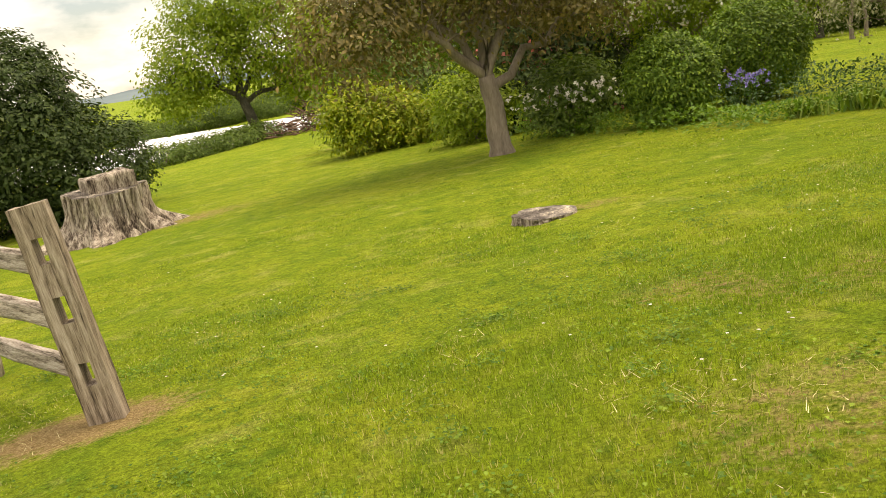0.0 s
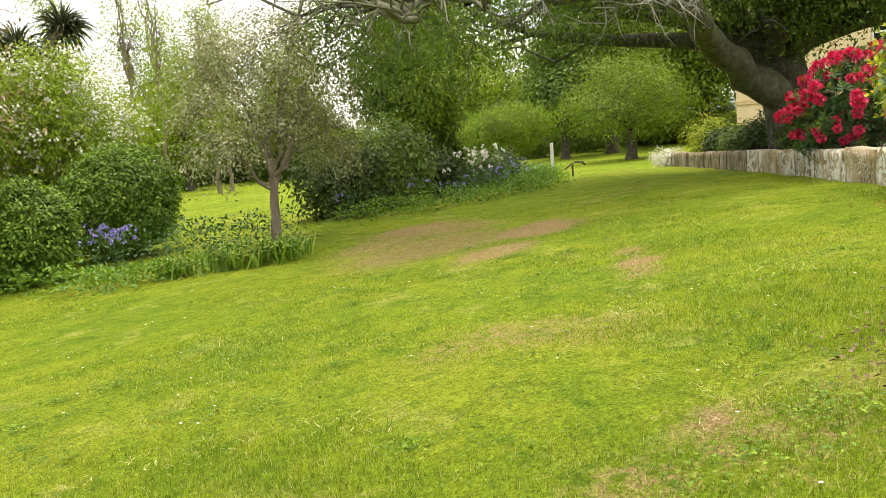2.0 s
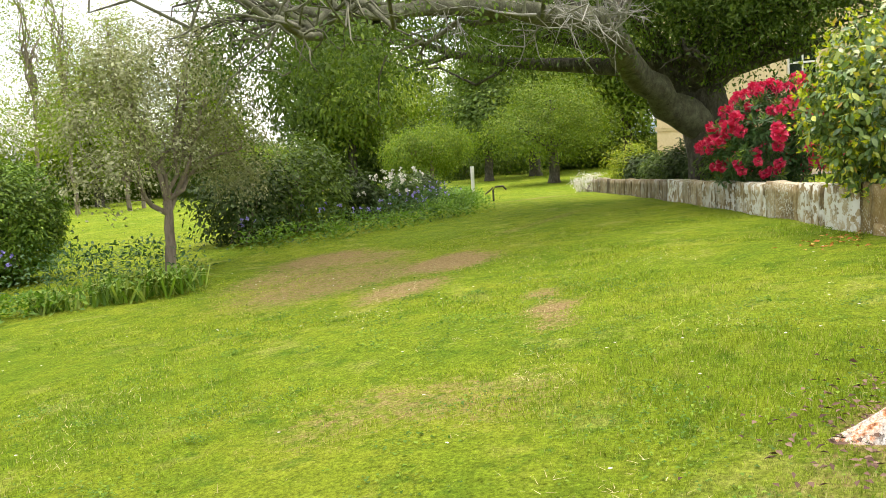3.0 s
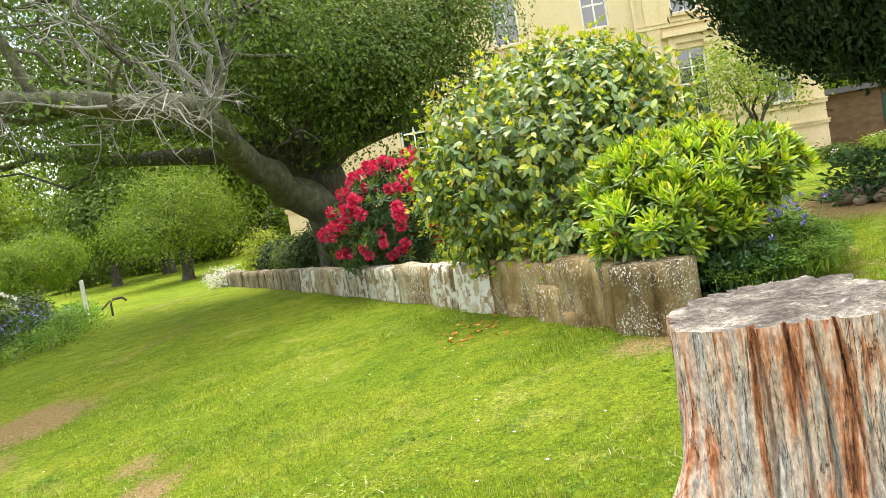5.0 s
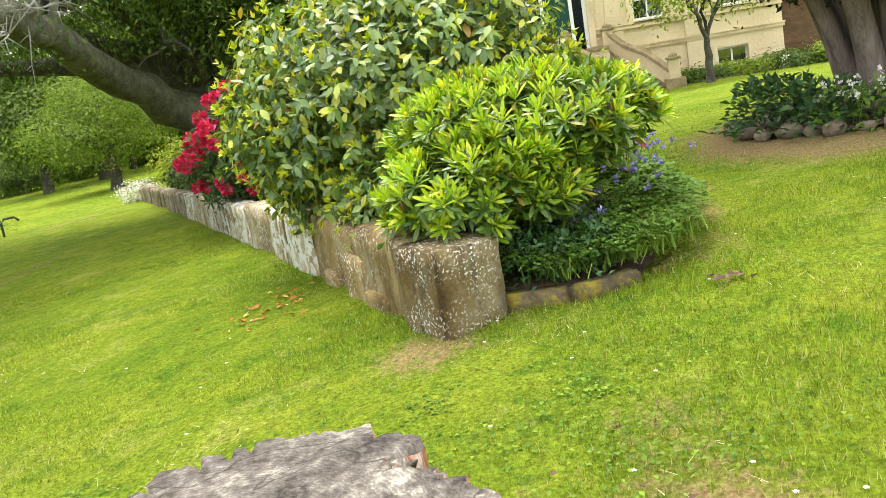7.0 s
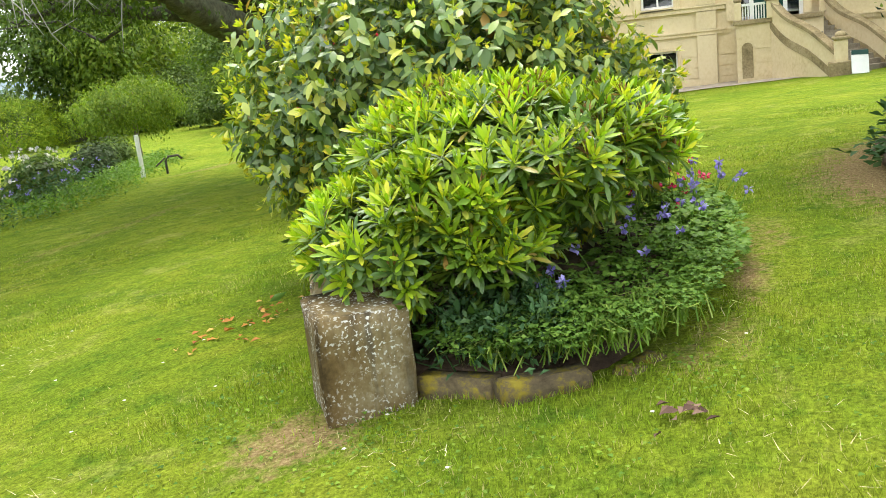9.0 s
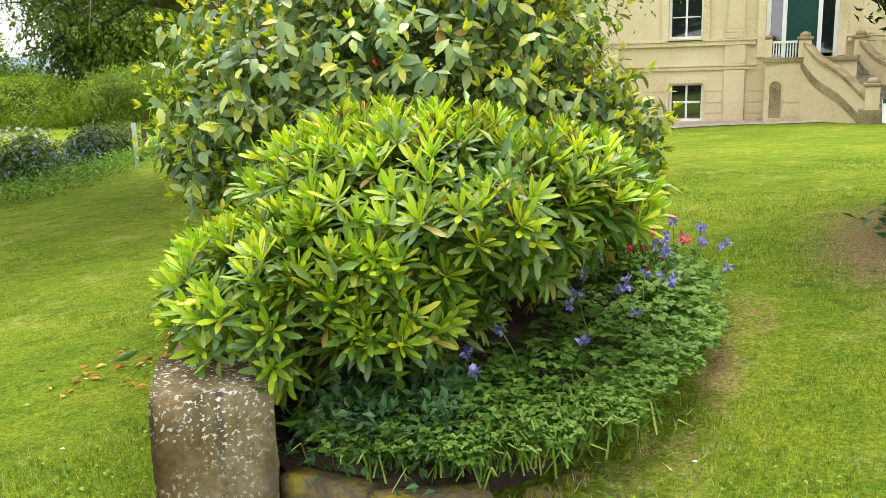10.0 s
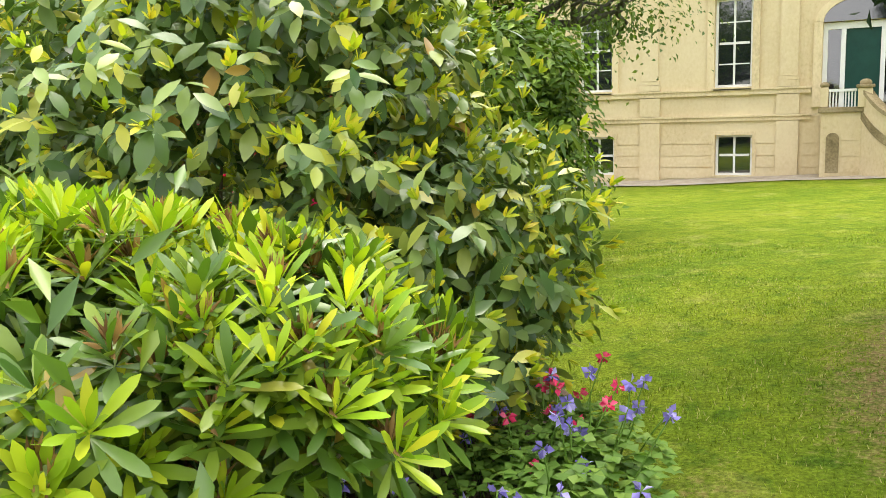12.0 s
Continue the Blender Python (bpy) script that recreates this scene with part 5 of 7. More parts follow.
def build_house():
    part("wall", wall_with_holes(HY0, HY1, -0.3, 9.6, HOLES, 0.4), RENDERED, house)
    for nm, a in (("wall", (0.4, 11, HY1 - 0.4, HY1)), ("wall", (0.4, 11, HY0, HY0 + 0.4)), ("wall", (10.6, 11, HY0 + 0.4, HY1 - 0.4))):
        box(nm, *a, -0.3, 9.6, RENDERED, house)
    for fz in (2.3, 6.1):
        box("floor", 0.4, 10.6, HY0 + 0.4, HY1 - 0.4, fz - 0.2, fz, SLATE, house)
    bm = bmesh.new()      # hipped roof
    y0, y1 = HY0 - 0.6, HY1 + 0.6
    pts = [(-0.6, y0, 9.9), (11.6, y0, 9.9), (11.6, y1, 9.9), (-0.6, y1, 9.9), (5.5, y0 + 5, 12.6), (5.5, y1 - 5, 12.6)]
    v = [bm.verts.new(p) for p in pts]
    for f in ((0, 4, 5, 3), (1, 2, 5, 4), (0, 1, 4), (2, 3, 5), (0, 3, 2, 1)):
        bm.faces.new([v[i] for i in f])
    part("roof", bm, SLATE, house)
    box("eaves_cornice", -0.55, 0.0, HY0 - 0.5, HY1 + 0.5, 9.55, 9.9, TRIM, house, bev=0.06)
    for z, dp, hh in ((1.68, 0.07, 0.11), (2.42, 0.10, 0.13), (6.0, 0.10, 0.14)):
        bm = bmesh.new()
        for a, b in ((HY0 - 0.05, DOOR_Y - 1.25), (DOOR_Y + 1.25, HY1 + 0.05)):
            box_bm(bm, -dp, -0.002, a, b, z, z + hh)
            box_bm(bm, -dp - 0.04, -0.004, a - 0.02, b + 0.02, z + hh + 0.002, z + hh + 0.05)
        part("string_course", bm, TRIM, house)
    for k, y in enumerate((9.0, 5.22, 1.35, -2.35, -5.0)):      # pilasters
        bm = bmesh.new()
        box_bm(bm, -0.10, -0.003, y - 0.3, y + 0.3, -0.25, 1.66)
        box_bm(bm, -0.10, -0.003, y - 0.3, y + 0.3, 1.85, 2.40)
        box_bm(bm, -0.13, -0.003, y - 0.30, y + 0.30, 2.61, 2.78)
        box_bm(bm, -0.10, -0.004, y - 0.27, y + 0.27, 2.79, 2.9)
        box_bm(bm, -0.07, -0.003, y - 0.24, y + 0.24, 2.91, 9.5)
        part("pilaster", bm, RENDERED, house)
    for z in (0.32, 0.66, 1.0, 1.34):      # coursing of the basement as shallow raised bands
        ys = [HY0 + 0.01, *[v for y in sorted((9.0, 5.22, 1.35, -2.35, -5.0)) for v in (y - 0.31, y + 0.31)], HY1 - 0.01]
        for a, b in zip(ys[::2], ys[1::2]):
            cuts = [a, *[v for y, _ in sorted(BASE_W) if a < y < b for v in (y - 0.6, y + 0.6)], b]
            for c, d in zip(cuts[::2], cuts[1::2]):
                if d - c > 0.05:
                    box("basement_course", -0.022, -0.002, c, d, z - 0.31, z, RENDERED, house)
    for y, z in BASE_W:
        window_part(y, z, 1.04, 1.18, 2, 2)
        bm = bmesh.new()
        box_bm(bm, -0.05, 0.0, y - 0.62, y - 0.522, z - 0.02, z + 1.28)
        box_bm(bm, -0.05, 0.0, y + 0.522, y + 0.62, z - 0.02, z + 1.28)
        box_bm(bm, -0.05, 0.0, y - 0.521, y + 0.521, z + 1.182, z + 1.28)
        part("window_surround", bm, TRIM, house)
    for y in TALL_W:
        window_part(y, 2.65, 1.04, 2.5, 2, 4)
        bm = bmesh.new()
        for s in (-1, 1):
            a, b = sorted((y + s * 0.522, y + s * 0.72))
            box_bm(bm, -0.08, -0.001, a, b, 2.56, 5.18)
            a, b = sorted((y + s * 0.50, y + s * 0.76))
            box_bm(bm, -0.16, -0.001, a, b, 5.19, 5.36)
        box_bm(bm, -0.09, -0.001, y - 0.72, y + 0.72, 5.37, 5.62)
        box_bm(bm, -0.26, -0.001, y - 0.95, y + 0.95, 5.63, 5.74)
        box_bm(bm, -0.20, -0.001, y - 0.90, y + 0.90, 5.75, 5.83)
        part("window_surround", bm, TRIM, house)
        box("window_sill", -0.14, 0.1, y - 0.521, y + 0.521, 2.56, 2.645, TRIM, house)
    for y in UP_W:
        window_part(y, 6.45, 0.96, 1.75, 2, 2)
        box("window_sill", -0.12, 0.1, y - 0.6, y + 0.6, 6.34, 6.445, TRIM, house)
    # arched entrance
    d = new("entrance")
    d.parent = house
    a, b = DOOR_Y - DOOR_W / 2, DOOR_Y + DOOR_W / 2
    bm = bmesh.new()
    for u in (a, a + 0.45, b - 0.57, b - 0.12):
        box_bm(bm, 0.12, 0.26, u, u + 0.12, 1.97, 4.1)
    box_bm(bm, 0.11, 0.27, a, b, 4.1, 4.28)
    part("door_frame", bm, WHITE, d, "white painted frame with side lights")
    box("door_leaf", 0.18, 0.23, a + 0.571, b - 0.571, 1.98, 4.1, GREEN_PAINT, d, "dark green double door")
    for u in (a + 0.121, b - 0.449):
        box("side_light", 0.19, 0.2, u, u + 0.328, 2.1, 4.1, GLASS, d)
    bm = bmesh.new()      # fanlight and hood, half round
    n = 20
    c = DOOR_Y
    pts = [(c + (DOOR_W / 2) * math.cos(math.pi * k / n), 4.302 + 0.62 * math.sin(math.pi * k / n)) for k in range(n + 1)]
    f = bm.faces.new([bm.verts.new((-0.012, p[0], p[1])) for p in pts])
    ex = bmesh.ops.extrude_face_region(bm, geom=[f])
    bmesh.ops.translate(bm, verts=[g for g in ex["geom"] if isinstance(g, bmesh.types.BMVert)], vec=(-0.01, 0, 0))
    part("fanlight", bm, GLASS, d)
    bm = bmesh.new()
    for k in range(n):
        q = []
        for r in (1.0, 1.2):
            for kk in (k, k + 1):
                q.append((c + (DOOR_W / 2) * r * math.cos(math.pi * kk / n), 4.302 + 0.62 * r * math.sin(math.pi * kk / n) + (0 if r == 1 else 0.02)))
        lo = [bm.verts.new((-0.001, *q[i])) for i in (0, 1, 3, 2)]
        hi = [bm.verts.new((-0.1, *q[i])) for i in (0, 1, 3, 2)]
        bm.faces.new(hi)
        for i in range(4):
            bm.faces.new((lo[i], lo[(i + 1) % 4], hi[(i + 1) % 4], hi[i]))
    part("arch_moulding", bm, TRIM, d)
    for s in (-1, 1):
        y = DOOR_Y + s * 1.12
        box("door_jamb", -0.1, -0.002, y - 0.11, y + 0.11, 2.02, 4.3, TRIM, d)
    bm = bmesh.new()      # downpipe
    for y in (-1.75,):
        box_bm(bm, -0.17, -0.075, y - 0.05, y + 0.05, 4.2, 9.5)
    part("downpipe", bm, RENDERED, house)


build_house()


def build_steps():
    """Landing before the door and a flight that turns down along the front."""
    t = thing("entrance_steps", HX, 0, 0, "stone entrance steps with curved cream parapets", "steps")
    z0, z1, n = ground_at(34.0, -2.5) - 0.05, 1.86, 11
    LT, LB, RT, RB = Vector((-1.15, -0.62, 0)), Vector((-3.45, -2.3, 0)), Vector((-0.2, -2.1, 0)), Vector((-2.5, -3.8, 0))
    box("landing", -1.2, -0.105, -2.0, 0.42, z0 - 0.1, z1, RENDERED, t)
    box("landing_slab", -1.28, -0.106, -2.0, 0.5, z1 + 0.002, z1 + 0.14, COPING, t, bev=0.02)
    for k in range(4):
        zc = z0 + 0.08 + 0.42 * k
        box("landing_course", -1.218, -1.202, -0.6, -0.08, zc, zc + 0.4, RENDERED, t)
    for k in range(n):
        u0, u1 = k / n, (k + 1) / n
        zt = z1 - (z1 - z0) * (k + 1) / (n + 0.5)
        bm = bmesh.new()
        q = [LT.lerp(LB, u0), LT.lerp(LB, u1), RT.lerp(RB, u1), RT.lerp(RB, u0)]
        lo = [bm.verts.new((p.x, p.y, z0 - 0.1)) for p in q]
        hi = [bm.verts.new((p.x, p.y, zt)) for p in q]
        bm.faces.new(hi)
        bm.faces.new(lo[::-1])
        for i in range(4):
            bm.faces.new((lo[i], lo[(i + 1) % 4], hi[(i + 1) % 4], hi[i]))
        bmesh.ops.recalc_face_normals(bm, faces=bm.faces[:])
        part("step", bm, STONE_GREY, t)
    for top, bot in ((LT, LB), (RT, RB)):
        m = 16
        for nm, off, lift, dn, mat in (("parapet", 0.09, 0.55, 3.2, RENDERED), ("coping", 0.14, 0.66, 0.11, COPING), ("sloping_band", 0.115, 0.06, 0.24, COPING)):
            V, F = [], []
            d = (bot - top).normalized()
            s = Vector((d.y, -d.x, 0))
            for k in range(m + 1):
                u = k / m
                p = top.lerp(bot, u)
                slope = z1 + lift - (z1 - z0) * (u + 0.10 * math.sin(2 * math.pi * u) * (1 - u))
                low = max(z0 - 0.1, slope - dn)
                slope = max(slope, low + 0.05)
                for a in (-off, off):
                    V += [(p.x + s.x * a, p.y + s.y * a, low), (p.x + s.x * a, p.y + s.y * a, slope)]
            for k in range(m):
                a = k * 4
                F += [(a, a + 4, a + 5, a + 1), (a + 2, a + 3, a + 7, a + 6), (a + 1, a + 5, a + 7, a + 3), (a, a + 2, a + 6, a + 4)]
            F += [(0, 1, 3, 2), (m * 4, m * 4 + 2, m * 4 + 3, m * 4 + 1)]
            link_mesh(nm, V, F, mat, t, flat=True)
        for p, hh in ((bot, z0 + 1.0), (top, z1 + 0.62)):
            nw = new("newel")
            nw.parent = t
            low = z0 - 0.1 if p is bot else z1 + 0.13
            if p is bot:
                box("plinth", p.x - 0.3, p.x + 0.3, p.y - 0.3, p.y + 0.3, low, z0 + 0.42, COPING, nw, bev=0.02)
            box("shaft", p.x - 0.17, p.x + 0.17, p.y - 0.17, p.y + 0.17, low, hh, RENDERED, nw, bev=0.02)
            box("cap", p.x - 0.22, p.x + 0.22, p.y - 0.22, p.y + 0.22, hh + 0.002, hh + 0.09, COPING, nw, bev=0.03)
            bm = bmesh.new()
            bmesh.ops.create_uvsphere(bm, u_segments=14, v_segments=8, radius=0.15, matrix=Matrix.Translation((p.x, p.y, hh + 0.13)) @ Matrix.Diagonal((1, 1, 0.7, 1)))
            part("finial", bm, COPING, nw, flat=False)
    for y in (0.36,):
        box("post", -1.2, -1.0, y - 0.1, y + 0.1, z1 + 0.142, z1 + 0.66, RENDERED, t, bev=0.02)
        bm = bmesh.new()
        bmesh.ops.create_uvsphere(bm, u_segments=14, v_segments=8, radius=0.12, matrix=Matrix.Translation((-1.1, y, z1 + 0.72)) @ Matrix.Diagonal((1, 1, 0.7, 1)))
        part("finial", bm, COPING, t, flat=False)
    box("handrail", -1.16, -1.04, -0.42, 0.25, z1 + 0.54, z1 + 0.61, WHITE, t)
    for k in range(9):
        y = -0.38 + 0.075 * k
        box("baluster", -1.12, -1.08, y - 0.018, y + 0.018, z1 + 0.142, z1 + 0.54, WHITE, t)
    # blind arched niche in the landing's side: flat panel, recess shade put in colour
    bm = bmesh.new()
    c, w = 0.12, 0.16
    pts = [(c - w, z0 + 0.05), (c + w, z0 + 0.05)] + [(c + w * math.cos(math.pi * k / 10), z0 + 0.95 + w * math.sin(math.pi * k / 10)) for k in range(11)]
    f = bm.faces.new([bm.verts.new((-1.215, p[0], p[1])) for p in pts])
    ex = bmesh.ops.extrude_face_region(bm, geom=[f])
    bmesh.ops.translate(bm, verts=[g for g in ex["geom"] if isinstance(g, bmesh.types.BMVert)], vec=(0.01, 0, 0))
    part("niche", bm, COPING, t, "flat arched niche panel, recess shade put into its dark colour")


build_steps()
sign = thing("notice_board", 32.7, -2.75, None, "small white notice board leaning by the steps", "sign")
ob = box("board", -0.02, 0.02, -0.22, 0.22, 0.0, 0.62, WHITE, sign, bev=0.005)
ob.rotation_euler = (0.05, 0.25, 0.3)
ob = box("header_strip", -0.03, -0.021, -0.22, 0.22, 0.5, 0.62, GREEN_PAINT, sign)
ob.rotation_euler = (0.05, 0.25, 0.3)

V, F = [], []
for i in range(41):
    y = -14 + i * 0.68
    for x in (34.3 + 0.25 * math.sin(i * 0.9), 36.45):
        V.append((x, y, ground_at(x, y) + 0.03))
for i in range(40):
    F.append((2 * i, 2 * i + 1, 2 * i + 3, 2 * i + 2))
tagged(link_mesh("gravel_path", V, F, GRAVEL), "gravel strip along the foot of the house", "path", kind="structure")


# ---- the spreading oak behind the wall ----
def build_oak():
    x, y = 22.4, 6.5
    z = ground_at(x, y)
    t = thing("oak_tree", x, y, z, "old spreading dark-green oak with a long low limb over the lawn", "tree")
    rng = np.random.default_rng(31)
    V, F = [], []
    tube_data(bend((0, 0, -0.2), (-0.4, 0.35, 2.4), 0, 6, 0.02, rng), [0.85, 0.68, 0.6, 0.56, 0.54, 0.52, 0.5], 14, V, F, 0.12, rng)
    main = [(-0.4, 0.3, 1.6), (-1.6, 0.8, 2.05), (-3.4, 0.9, 2.75), (-5.4, 0.6, 3.15), (-7.3, 0.4, 3.3), (-9.0, 1.2, 3.35), (-10.4, 2.1, 3.2), (-11.6, 2.7, 3.1)]
    LV, LF = [], []
    limb = []
    for p, q in zip(main[:-1], main[1:]):
        for j in range(3):
            e = Vector(p).lerp(Vector(q), j / 3)
            limb.append(e + Vector(rng.normal(size=3)) * (0.05 if len(limb) > 2 else 0))
    limb.append(Vector(main[-1]))
    tube_data(limb, [float(np.interp(i / (len(limb) - 1), (0, 0.14, 0.3, 0.57, 0.8, 1), (0.42, 0.32, 0.26, 0.19, 0.11, 0.03))) for i in range(len(limb))], 14, LV, LF, 0.22, rng)
    for k in range(20):      # crooked side branches along the low limb
        i = int(rng.integers(11, len(limb) - 1))
        st = limb[i]
        out_y = 1 if rng.random() < 0.68 else -1
        e = st + Vector((-rng.uniform(0.3, 2.4), out_y * rng.uniform(0.3, 2.6), rng.uniform(-0.8, 1.9)))
        p = bend(st, e, rng.uniform(-0.1, 0.35), 6, 0.2, rng)
        r0 = rng.uniform(0.03, 0.075)
        tube_data(p, [r0 * w for w in (1, 0.85, 0.7, 0.56, 0.42, 0.3, 0.12)], 7, LV, LF, 0.15, rng)
        for j in range(6):
            a = p[int(rng.integers(2, 7))]
            b = a + (e - st).normalized() * 0.4 + Vector(rng.normal(size=3)) * 0.5
            tube_data(bend(a, b, 0.05, 4, 0.25, rng), [0.016, 0.013, 0.01, 0.007, 0.003], 5, LV, LF, 0, rng)
    link_mesh("limb", LV, LF, BARK_LICHEN, t, "long crooked limb grey-green with lichen")
    lobes = [(-1.2, -0.2, 5.0, 3.0, 2.4, 2.2), (-2.5, 2.8, 5.6, 3.2, 2.8, 2.2), (1.5, 2.0, 6.4, 3.6, 3.0, 2.6), (-4.5, 0.0, 5.0, 2.4, 1.8, 1.2), (-6.5, 2.6, 5.8, 2.6, 2.4, 1.3), (-9.5, 3.2, 5.0, 2.2, 2.2, 1.2),
             (-7.2, 6.4, 4.6, 2.4, 2.2, 1.5), (-3.0, 6.8, 5.2, 2.6, 2.4, 1.8), (0.5, 6.0, 5.0, 2.6, 2.2, 2.0), (-2.8, 0.0, 3.0, 1.5, 1.0, 0.8), (-4.8, 0.6, 3.6, 1.4, 1.1, 0.6), (-1.2, -0.8, 3.6, 1.4, 1.2, 1.0),
             (3.5, 1.2, 5.2, 2.6, 2.2, 2.0), (-9.0, 6.0, 3.5, 1.5, 1.4, 1.0), (-1.0, 9.4, 4.4, 1.8, 1.4, 1.2), (0.4, -2.6, 3.9, 1.5, 1.1, 0.8), (0.4, -4.0, 3.35, 1.0, 0.8, 0.55), (-0.3, -2.2, 4.9, 1.8, 1.3, 1.2), (0.0, -3.2, 5.3, 1.5, 1.0, 1.0), (-1.6, -1.6, 4.3, 1.4, 1.2, 0.9)]
    for lb in lobes:
        e = np.array(lb[:3])
        s = np.array(main[int(np.argmin([np.linalg.norm(np.array(q) - e) for q in main[1:7]])) + 1]) if e[0] < -3.5 else np.array((-0.4, 0.35, 2.3))
        r0 = 0.27 if e[0] >= -3.5 else 0.11
        p = bend(s, e, 0.2, 6, 0.08, rng)
        tube_data(p, [r0 * q for q in (1, 0.82, 0.66, 0.5, 0.38, 0.26, 0.1)], 8, V, F, 0.12, rng)
        for k in range(9):
            q = e + unit(rng.normal(size=3)) * np.array(lb[3:6]) * rng.uniform(0.5, 1.0)
            tube_data(bend(p[rng.integers(3, 7)], q, 0.1, 4, 0.2, rng), [0.055, 0.04, 0.03, 0.018, 0.006], 5, V, F, 0, rng)
    link_mesh("trunk", V, F, BARK_DARK, t)
    V, F = [], []      # bare silver twigs near the bend of the low limb
    for k in range(11):
        s = Vector((-5.4 - 0.33 * k, 0.5 + 0.02 * k, 3.25))
        if k < 3:
            e = s + Vector((-0.3 - 0.5 * k, -0.4, 1.9 - 0.2 * k))
        else:
            e = s + Vector((-1.1 + 0.5 * rng.normal(), -0.5 + 0.6 * rng.normal(), 0.45 + 0.55 * rng.normal()))
        p = bend(s, e, 0.12, 5, 0.2, rng)
        tube_data(p, [q * (1.1 if k < 3 else 0.45) for q in (0.06, 0.05, 0.04, 0.03, 0.02, 0.008)], 6, V, F, 0.1, rng)
        for j in range(13):
            a = p[rng.integers(1, 6)]
            b = a + (e - s).normalized() * 0.25 + Vector(rng.normal(size=3)) * 0.32
            q = bend(a, b, 0.03, 3, 0.2, rng)
            tube_data(q, [0.011, 0.009, 0.006, 0.002], 4, V, F, 0, rng)
            for i in range(2):
                c = q[2] + Vector(rng.normal(size=3)) * 0.16
                tube_data([q[1 + i], c], [0.007, 0.002], 3, V, F, 0, rng)
    link_mesh("dead_branch", V, F, TWIG_DEAD, t, "bare silver-grey dead twigs")
    thin = (4, 5, 6, 7, 8, 9, 10, 13, 14)
    crown("crown", [lb for i, lb in enumerate(lobes) if i not in thin], 2300, 36, 0.3, 0.085, L_OAK, t, "", 0.25, 0.3, 0.5, rng=rng, jit=0.22, flat=0.3)
    crown("open_foliage", [lobes[i] for i in thin if i not in (9, 10)], 1050, 34, 0.24, 0.085, L_OAK, t, "", 0.25, 0.2, 0.5, rng=rng, flat=0.3)
    crown("inner_foliage", lobes[:2] + lobes[11:12] + lobes[17:] + [(-0.2, 0.6, 4.2, 2.2, 1.8, 1.4)], 1500, 18, 0.24, 0.10, L_OAK, t, "", 0.35, 0.1, 0.5, rng=rng)
    low = [(-5.2, 0.7, 3.3, 1.3, 0.9, 0.6), (-8.6, 1.3, 3.5, 1.5, 1.1, 0.6), (-10.6, 2.4, 3.0, 1.2, 1.0, 0.7), (-7.4, 3.2, 3.4, 1.4, 1.2, 0.7), (-9.2, 4.6, 2.8, 1.3, 1.2, 0.8), (-6.2, 5.4, 3.0, 1.4, 1.2, 0.8), (-3.4, 3.6, 3.6, 1.3, 1.2, 0.8)]
    crown("hanging_sprays", low, 330, 26, 0.2, 0.085, L_OAK, t, "", 0.5, 0.2, 0.5, rng=rng)


build_oak()


